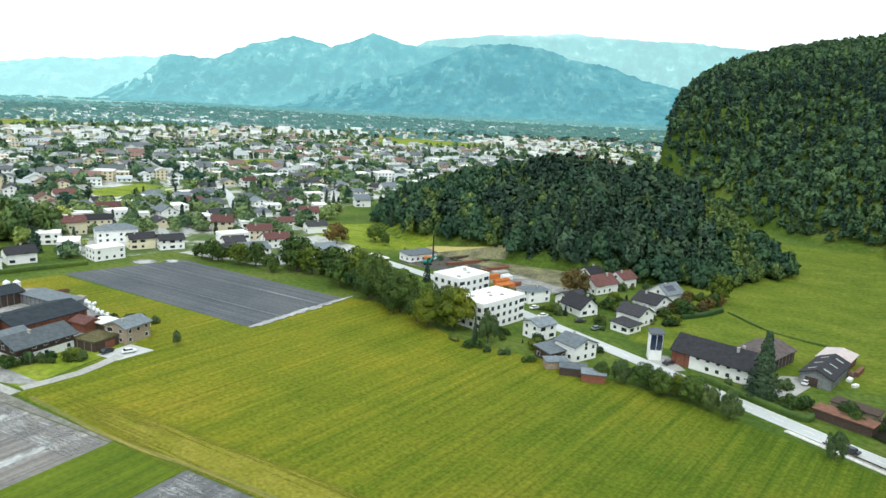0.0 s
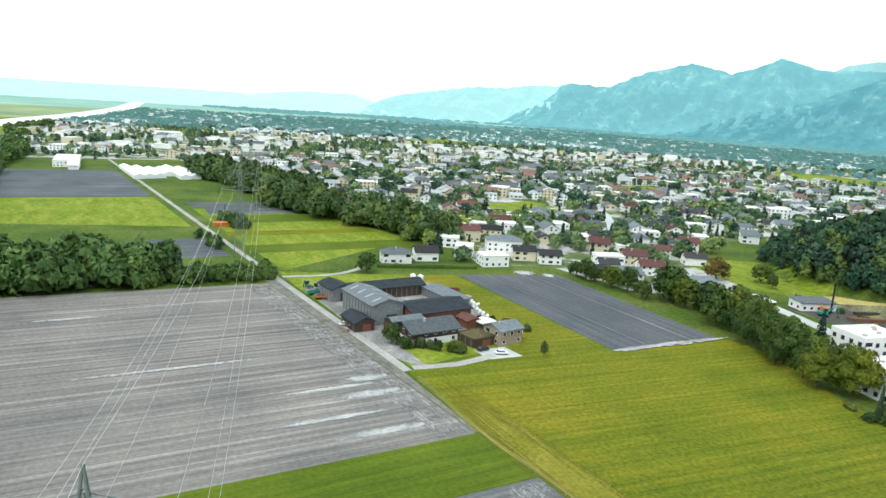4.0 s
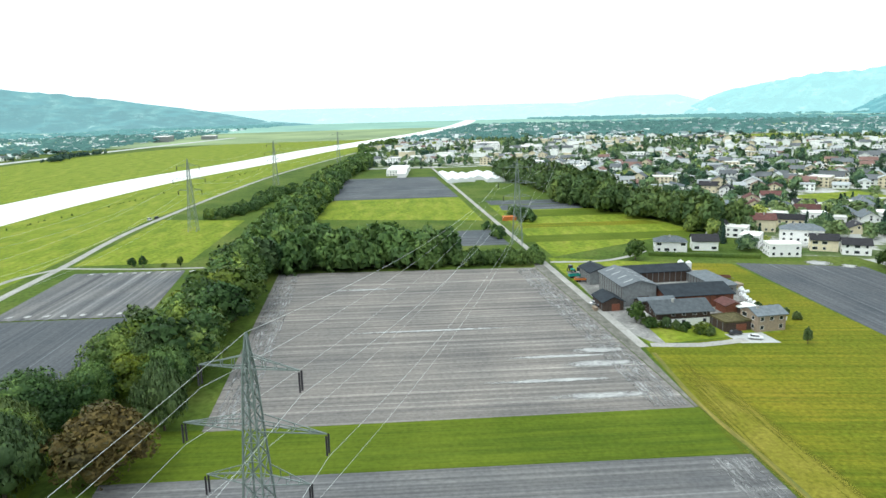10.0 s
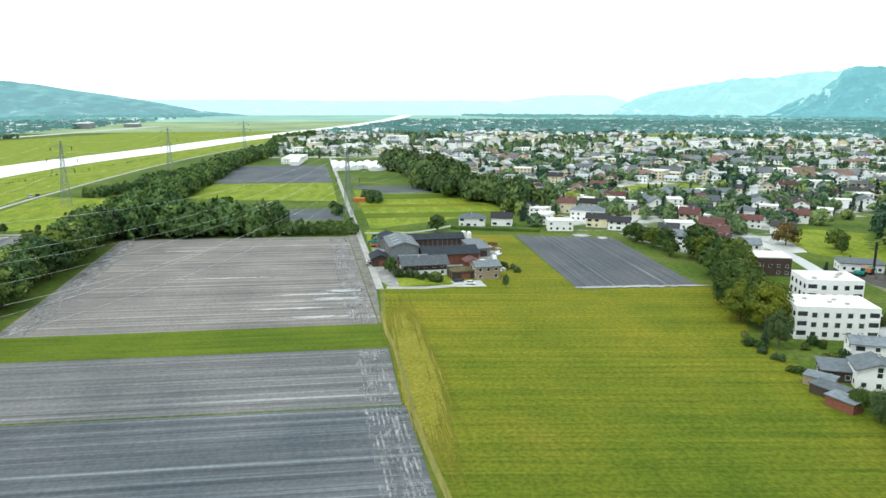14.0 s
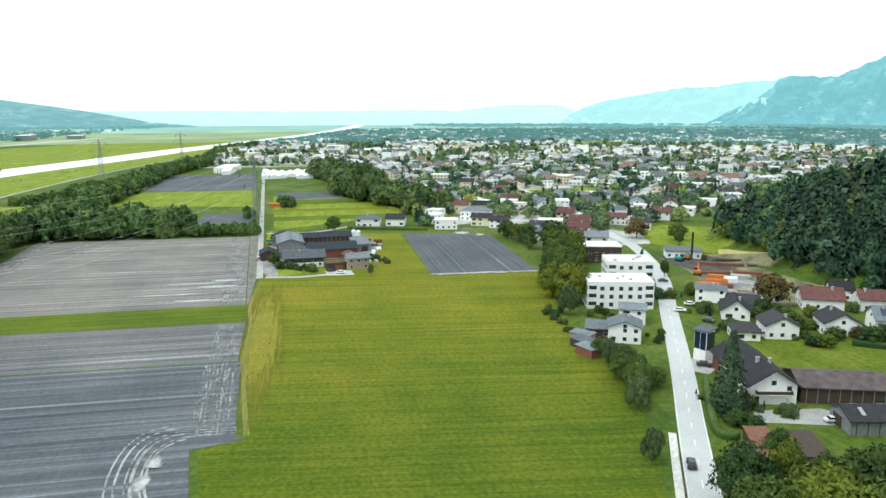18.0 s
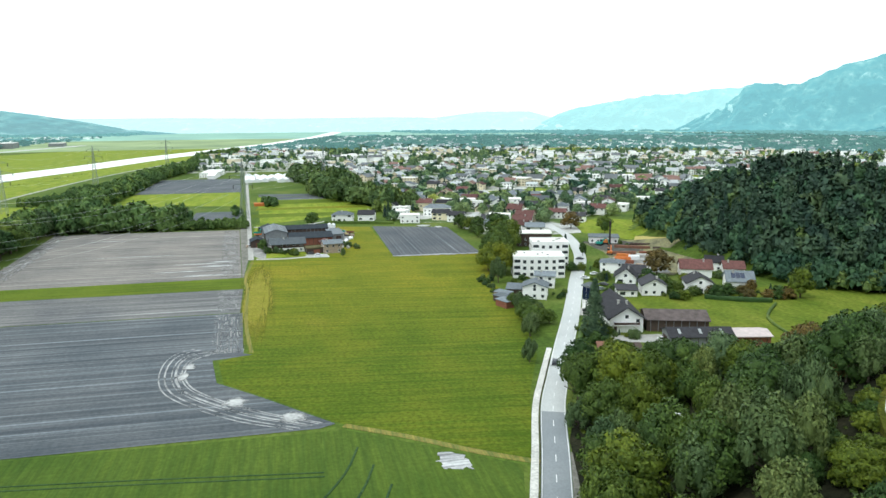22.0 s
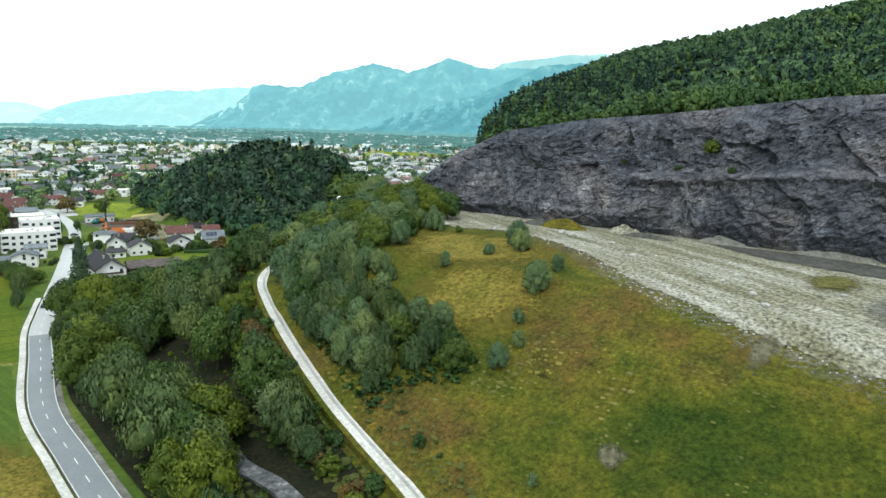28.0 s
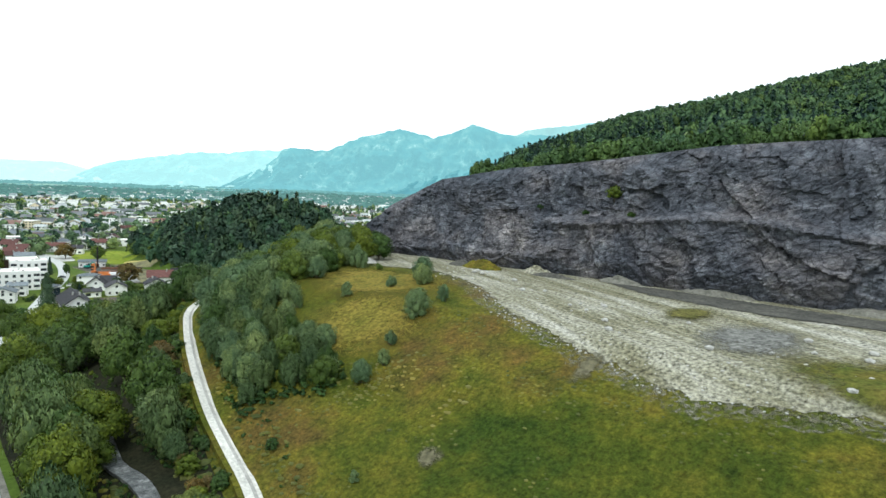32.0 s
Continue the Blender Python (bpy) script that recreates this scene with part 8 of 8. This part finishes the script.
bm = bmesh.new()
bx(bm, -2.2, -1.4, 0.95, 1.6, 1.4, 2.6)
part("body", bm, M["orange_paint"], rig)
bm = bmesh.new()
beam(bm, (2.2, 0, 0.3), (2.2, 0, 14), 0.7)
part("mast", bm, M["insulator"], rig)
for x, y, w, d, h, rot, m, lab in ((-133, 283, 9, 2.4, 2.3, 66, "orange_paint", "orange steel site container"), (-126, 282, 7, 2.4, 1.8, 66, "wood_red", "stack of red shuttering boards"), (-140, 287, 8, 2.4, 2.3, 60, "orange_paint", "orange steel site container"), (-118, 286, 6, 2.2, 1.2, 40, "wood_pale", "stack of pale planks"), (-146, 306, 12, 2.5, 1.4, 62, "wood_red", "long stack of brown beams"), (-172, 316, 16, 2.5, 1.5, 66, "wood_dark", "long dark stack of boards"), (-156, 322, 16, 2.5, 1.5, 66, "wood_dark", "long dark stack of boards"), (-150, 292, 14, 3.5, 1.6, 75, "rust", "stack of rusty steel beams"), (-128, 276, 10, 4, 2.2, 70, "orange_paint", "row of orange site containers"), (-121, 272, 9, 4, 2.0, 70, "rust", "stack of brown timber boards"), (-142, 300, 9, 3, 1.2, 60, "stone", "heap of pale concrete slabs"), (-165, 305, 20, 3, 1.6, 62, "rust", "long stack of rusty sheet piles"), (-134, 290, 6, 3, 2.4, 70, "sheet_white", "white site cabin beside the road")):
    root = tagged(new("site_stack"), lab, "stack")
    root.matrix_basis = pose(x, y, 0.06, 0, 0, rot)
    n = 4
    for i in range(n):
        bm = bmesh.new()
        off = (i - (n - 1) / 2) * d / n
        bx(bm, -w / 2 + hr.uniform(0, 0.6), off - d / n * 0.46, 0, w / 2 - hr.uniform(0, 0.6), off + d / n * 0.46, h * hr.uniform(0.75, 1))
        bmesh.ops.bevel(bm, geom=bm.edges[:], offset=0.05, segments=1, affect="EDGES")
        part("beam", bm, M[m], root)


# ---- vehicles ----
def car(x, y, rot, paint_key, label, van=False):
    root = tagged(new("van" if van else "car"), label, "van" if van else "car")
    root.matrix_basis = pose(x, y, float(height(x, y)) + 0.16, 0, 0, rot)
    bm = bmesh.new()
    prism(bm, [(-0.88, 0.35), (0.88, 0.35), (0.9, 0.75), (0.84, 0.95), (-0.84, 0.95), (-0.9, 0.75)], -2.15, 2.15)
    bmesh.ops.bevel(bm, geom=bm.edges[:], offset=0.12, segments=2, affect="EDGES")
    body = part("body", bm, M[paint_key], root)
    bm = bmesh.new()
    hgt = 1.95 if van else 1.45
    v = bx(bm, -1.9 if van else -1.5, -0.78, 0.95, 1.1, 0.78, hgt - 0.06)
    for q in v:
        if q.co.z > 1.2:
            q.co.x *= 0.75 if not van else 0.93
            q.co.y *= 0.86
    cab = part("cabin_glass", bm, M["glass"], root)
    bm = bmesh.new()
    k = 0.93 if van else 0.75
    bx(bm, -1.9 * k if van else -1.5 * k, -0.68, hgt - 0.06, 1.1 * k, 0.68, hgt)
    part("roof", bm, M[paint_key], cab)
    for wx in (-1.35, 1.35):
        for wy in (-0.82, 0.82):
            bm = bmesh.new()
            bmesh.ops.create_cone(bm, segments=14, radius1=0.33, radius2=0.33, depth=0.22, matrix=Matrix.Translation((wx, wy, 0.33)) @ Matrix.Rotation(math.pi / 2, 4, "X"))
            wheel = part("wheel", bm, M["rubber"], root)
            bm = bmesh.new()
            bmesh.ops.create_cone(bm, segments=10, radius1=0.19, radius2=0.19, depth=0.24, matrix=Matrix.Translation((wx, wy, 0.33)) @ Matrix.Rotation(math.pi / 2, 4, "X"))
            part("rim", bm, M["steel"], wheel)
    return root


car(-184, 128, 70, "car_white", "white car parked on the driveway of the wooden house")
car(-189, 124, 95, "car_dark", "dark car under the carport")
car(8.3, 190, 156, "car_dark", "dark estate car on the village road")
car(-224, 91.5, 95, "car_dark", "dark car parked by the carport")
car(-480, -157, 175, "car_white", "white van parked on the dike track", True)
car(-486, -154, 175, "car_dark", "dark vehicle parked on the dike track", True)
car(62, 199.5, 30, "car_white", "white van parked among the trees", True)
for cx, cy, cr, ck, cl in ((-4.5, 233.5, 78, "car_white", "white car parked in the farmyard"), (7.6, 251, 80, "rust", "red-brown car before the machinery shed"), (-44, 224, 60, "car_dark", "dark car on the forecourt of the tower"), (-97, 246, 66, "car_white", "white car parked beside the road"), (-83, 249, 40, "car_dark", "dark car parked by the gabled house"), (-104, 254, 66, "car_white", "white car parked by the villa"), (-75, 244, 66, "steel", "silver car parked on a driveway"), (-140, 262, 66, "car_dark", "dark car parked opposite the apartments"), (-203, 262, 72, "car_white", "white car beside the timber-clad building"), (-228, 90.5, 95, "car_white", "white car parked by the carport")):
    car(cx, cy, cr, ck, cl)
for x, y, rot in ((-281, 94, 20), (-277, 97, 80)):
    t = tagged(new("tractor"), "dark green tractor parked at the farmyard gate", "tractor")
    t.matrix_basis = pose(x, y, 0.06, 0, 0, rot)
    bm = bmesh.new()
    bx(bm, -0.4, -0.5, 0.9, 2.2, 0.5, 1.7)
    bmesh.ops.bevel(bm, geom=bm.edges[:], offset=0.12, segments=2, affect="EDGES")
    part("bonnet", bm, M["teal_paint"], t)
    bm = bmesh.new()
    bx(bm, -1.6, -0.8, 1.3, -0.1, 0.8, 2.9)
    part("cab", bm, M["glass"], t)
    for wx, wy, r in ((-1.0, -0.95, 0.85), (-1.0, 0.95, 0.85), (1.7, -0.8, 0.5), (1.7, 0.8, 0.5)):
        bm = bmesh.new()
        bmesh.ops.create_cone(bm, segments=16, radius1=r, radius2=r, depth=0.45, matrix=Matrix.Translation((wx, wy, r)) @ Matrix.Rotation(math.pi / 2, 4, "X"))
        part("wheel", bm, M["rubber"], t)

log = new("pale_log")
tagged(log, "pale bare log lying in the grass of the slope", "log")
log_top, log_foot = Vector((244.0, 191.5, float(height(244.0, 191.5)) + 0.35)), Vector((242.2, 180.2, float(height(242.2, 180.2)) + 0.35))
log.location = (log_top + log_foot) / 2
bm = bmesh.new()
bmesh.ops.create_cone(bm, segments=8, radius1=0.17, radius2=0.11, depth=(log_top - log_foot).length, matrix=(log_top - log_foot).to_track_quat("Z", "Y").to_matrix().to_4x4())
part("stem", bm, M["sheet_white"], log)
bm = bmesh.new()
bmesh.ops.create_cone(bm, segments=6, radius1=0.1, radius2=0.06, depth=0.9, matrix=Matrix.Translation(log_top - log.location + Vector((0.3, 0.1, 0.05))) @ Vector((1, 0.25, 0.1)).to_track_quat("Z", "Y").to_matrix().to_4x4())
part("branch_stub", bm, M["sheet_white"], log)


# ---- rail between road and cycle path ----
guard = tagged(new("guard_rail"), "low dark guard rail between road and cycle path", "railing")
rail_line = smooth_line(ROAD, 2.0)
rail_line = rail_line[(rail_line[:, 0] > 2) & (rail_line[:, 0] < 240)]
rd = np.gradient(rail_line, axis=0)
rn = np.stack([-rd[:, 1], rd[:, 0]], 1) / np.linalg.norm(rd, axis=1)[:, None]
rp = rail_line + rn * 3.42
bm = bmesh.new()
rings = [[bm.verts.new((p[0] + n[0] * o, p[1] + n[1] * o, z)) for o, z in ((-0.05, 0.35), (0.05, 0.35), (0.05, 0.75), (-0.05, 0.75))] for p, n in zip(rp, rn)]
for lo, hi in zip(rings, rings[1:]):
    for i in range(4):
        bm.faces.new((lo[i], hi[i], hi[(i + 1) % 4], lo[(i + 1) % 4]))
part("rail", bm, M["wood_dark"], guard)
bm = bmesh.new()
bx(bm, -0.07, -0.07, 0, 0.07, 0.07, 0.7)
post = part("post", bm, M["wood_dark"], guard)
post.location = (rp[0, 0], rp[0, 1], 0)
for p in rp[2::2]:
    share("post", post.data, guard, (p[0], p[1], 0))


# ---- yard clutter of the first farm ----
def round_bale(x, y, rot):
    root = tagged(new("silage_bale"), "round silage bale wrapped in white film", "bale", "wrapped bales")
    root.matrix_basis = pose(x, y, 0, 0, 0, rot)
    bm = bmesh.new()
    bmesh.ops.create_cone(bm, segments=18, radius1=0.62, radius2=0.62, depth=1.2, cap_ends=True, matrix=Matrix.Translation((0, 0, 0.6)) @ Matrix.Rotation(math.pi / 2, 4, "X"))
    bmesh.ops.bevel(bm, geom=[e for e in bm.edges if len(e.link_faces) == 2 and e.calc_face_angle(0) > 1], offset=0.08, segments=2, affect="EDGES")
    part("wrapped_drum", bm, M["sheet_white"], root)
    return root


def farm_trailer(x, y, rot, paint_key, label, load=None):
    root = tagged(new("farm_trailer"), label, "trailer", "farm trailers")
    root.matrix_basis = pose(x, y, 0, 0, 0, rot)
    bm = bmesh.new()
    bx(bm, -2.4, -1.15, 0.8, 2.4, 1.15, 0.95)
    part("bed", bm, M["wood_dark"], root)
    for q in ((-2.4, -1.15, 2.4, -1.07), (-2.4, 1.07, 2.4, 1.15), (-2.4, -1.07, -2.32, 1.07), (2.32, -1.07, 2.4, 1.07)):
        bm = bmesh.new()
        bx(bm, q[0], q[1], 0.95, q[2], q[3], 1.7)
        part("side_board", bm, M[paint_key], root)
    bm = bmesh.new()
    beam(bm, (2.4, 0, 0.8), (4.0, 0, 0.6), 0.14)
    part("drawbar", bm, M["steel"], root)
    for wx in (-1.2, -0.2):
        for wy in (-1.0, 1.0):
            bm = bmesh.new()
            bmesh.ops.create_cone(bm, segments=14, radius1=0.42, radius2=0.42, depth=0.3, cap_ends=True, matrix=Matrix.Translation((wx, wy, 0.42)) @ Matrix.Rotation(math.pi / 2, 4, "X"))
            part("wheel", bm, M["rubber"], root)
    if load:
        bm = bmesh.new()
        bmesh.ops.create_icosphere(bm, subdivisions=2, radius=1)
        for v in bm.verts:
            v.co = Vector((v.co.x * 2.1, v.co.y * 0.95, 1.4 + v.co.z * 0.6)) * (1 + 0.05 * noise.noise(v.co * 2))
        part("load", bm, M[load], root)
    return root


for bxx, byy, br in ((-240, 150, 10), (-238.6, 150.4, 40), (-237.2, 149.6, 80), (-235.6, 149.8, 20), (-233, 147, 60), (-231.5, 147.6, 30), (-230, 146.6, 0), (-228.4, 147.2, 70), (-226.6, 146, 15), (-225, 146.6, 50), (-223.4, 145.6, 80), (-221.6, 146.2, 25), (-241.6, 151.4, 60), (-236.4, 151.2, 0), (-219.8, 145, 45)):
    round_bale(bxx, byy, br)
farm_trailer(-264, 147, 20, "teal_paint", "green farm trailer heaped with earth", "dirt")
farm_trailer(-258, 152, 75, "rust", "rusty farm trailer in the yard")
farm_trailer(-250, 149, 10, "wood_pale", "wooden farm trailer with pale boards", "straw")
farm_trailer(-270, 92.6, 95, "teal_paint", "green farm trailer beside the farm road")
farm_trailer(-263, 93.4, 80, "orange_paint", "orange farm trailer beside the workshop", "mud")
farm_trailer(-217.5, 141.5, 30, "wood_dark", "dark farm trailer behind the sheds")


def stack(x, y, rot, w, d, n, material, label, name="pallet_stack"):
    root = tagged(new(name), label, "stack", "stacks in the yard")
    root.matrix_basis = pose(x, y, 0, 0, 0, rot)
    r = random.Random(int(x * 7))
    for i in range(n):
        bm = bmesh.new()
        o = r.uniform(-0.08, 0.08)
        bx(bm, -w / 2 + o, -d / 2 + o, i * 0.32, w / 2 + o, d / 2 + o, i * 0.32 + 0.27)
        part("layer", bm, M[material], root)


for sx, sy, sr, w, d, n, m, lab in ((-246, 152, 10, 4, 2.2, 5, "wood_pale", "stack of pale timber pallets"), (-254, 145.5, 5, 5, 2, 4, "sheet_white", "pile of white wrapped sheets"), (-212, 145, 40, 3, 1.5, 4, "wood_dark", "stack of dark firewood boards"), (-206, 146, 10, 4, 1.4, 4, "stone", "stack of grey paving slabs"), (-277, 100, 20, 3, 2, 6, "wood_pale", "stack of pallets by the workshop"), (-274, 108, 50, 2.4, 2, 4, "rust", "stack of rusty sheets by the barn"), (-222, 88.5, 5, 3, 1.2, 4, "wood_pale", "pile of sawn firewood"), (3, 250, 78, 6, 1.4, 4, "wood_pale", "stack of split firewood beside the shed"), (7, 246, 78, 3, 1.4, 3, "sheet_white", "pile of white sacks before the shed"), (9.5, 255, 78, 8, 1.2, 5, "rust", "long stack of reddish boards before the shed"), (8.6, 241, 60, 2.4, 1.2, 3, "sheet_white", "small pile of covered goods")):
    stack(sx, sy, sr, w, d, n, m, lab)


# ---- heaps on the quarry floor ----
def heap(name, x, y, rx, ry, h, material, label, seed):
    """A tipped heap with a lumpy surface."""
    n, m = 22, 9
    v = [(0, 0, h)]
    for j in range(1, m + 1):
        u = j / m
        for i in range(n):
            a = i * 2 * math.pi / n
            w = 1 + 0.25 * noise.noise((math.cos(a) * 1.5, math.sin(a) * 1.5, seed))
            px, py = rx * u * w * math.cos(a), ry * u * w * math.sin(a)
            z = h * (1 - u ** 1.3) * (1 + 0.35 * noise.noise((px * 0.6, py * 0.6, seed + 3))) + 0.25 * noise.noise((px * 1.5, py * 1.5, seed))
            v.append((px, py, z - (0.8 if j == m else 0)))
    f = [(0, 1 + i, 1 + (i + 1) % n, 1 + (i + 1) % n) for i in range(n)]
    bm = bmesh.new()
    vs = [bm.verts.new(p) for p in v]
    for i in range(n):
        bm.faces.new((vs[0], vs[1 + i], vs[1 + (i + 1) % n]))
    for j in range(m - 1):
        for i in range(n):
            a, b = 1 + j * n + i, 1 + j * n + (i + 1) % n
            bm.faces.new((vs[a], vs[a + n], vs[b + n], vs[b]))
    me = bpy.data.meshes.new(name)
    bm.to_mesh(me)
    bm.free()
    me.materials.append(M[material])
    ob = tagged(new(name, me), label, "heap")
    ob.location = (x, y, float(height(x, y)) + 0.1)
    return ob


heap("earth_mound", 160, 291, 9, 4.5, 3.2, "hill", "grassy earth mound at the foot of the quarry face", 1.0)
heap("earth_mound", 150, 292, 6, 4, 2.0, "mud", "dark earth mound at the foot of the quarry face", 2.0)
heap("spoil_mound", 178, 297, 6, 3.5, 2.6, "gravel", "pale rubble heap below the rock face", 3.0)
heap("spoil_mound", 187, 292, 9, 2.5, 1.5, "mud", "dark brown soil heap on the quarry floor", 4.0)
heap("spoil_mound", 207, 299, 8, 4, 2.4, "verge", "grey scree heap below the rock face", 5.0)
heap("spoil_mound", 123, 271, 5, 4, 2.2, "stone", "pile of pale boulders beside the quarry road", 6.0)
heap("spoil_mound", 236, 300, 12, 4, 2.6, "verge", "grey scree heap below the rock face", 7.0)
heap("spoil_mound", 276, 300, 14, 4, 2.2, "verge", "grey scree heap below the rock face", 8.0)
def chip(seed):
    r = np.random.default_rng(seed)
    v, f = ICO[1]
    v = v * r.uniform(0.6, 1.1, (len(v), 1)) * np.array((1.2, 1.0, 0.7))
    return v + np.array((0, 0, 0.6)), f, v / np.linalg.norm(v, axis=1)[:, None]


def stone_area(x, y):
    gr = np.interp(x, [120, 150, 171, 190, 207, 230, 250, 262, 272, 290, 330], [270, 274, 269, 255, 239, 231, 226, 225, 226, 229, 231])
    return (y > gr - 1.5) & (y < gr + 26) & (x > 130)


p, rng = scatter(61, (128, 222), (320, 292), 1.5, stone_area)
p = p[rng.uniform(size=len(p)) < 0.9 * np.clip(1.3 - (p[:, 1] - np.interp(p[:, 0], [130, 171, 207, 250, 330], [272, 269, 239, 226, 231])) / 22, 0.25, 1)]
wood("loose_stones", heights(p, rng, 0.12, 0.38, 0.9, 1.4), "stone", "loose pale stones scattered over the quarry gravel", [chip(i) for i in range(5)], "stones")
rr = random.Random(77)
for i in range(60):
    u = rr.random()
    x = 135 + 175 * u
    y = np.interp(x, [135, 166, 207, 250, 310], [274, 275, 262, 250, 245]) + rr.uniform(-14, 10)
    r = rr.choice((0.3, 0.4, 0.5, 0.8))
    bm = bmesh.new()
    bmesh.ops.create_icosphere(bm, subdivisions=1, radius=r)
    for q in bm.verts:
        q.co = Vector((q.co.x * 1.3, q.co.y, q.co.z * 0.7)) * (1 + 0.3 * noise.noise(q.co * 3 + Vector((i, 0, 0))))
    me = bpy.data.meshes.new("boulder")
    bm.to_mesh(me)
    bm.free()
    me.materials.append(M["stone"])
    b = tagged(new("boulder", me), "pale broken boulder lying on the quarry gravel", "boulder", "loose boulders")
    b.location = (x, y, float(height(x, y)) + 0.3 + r * 0.3)
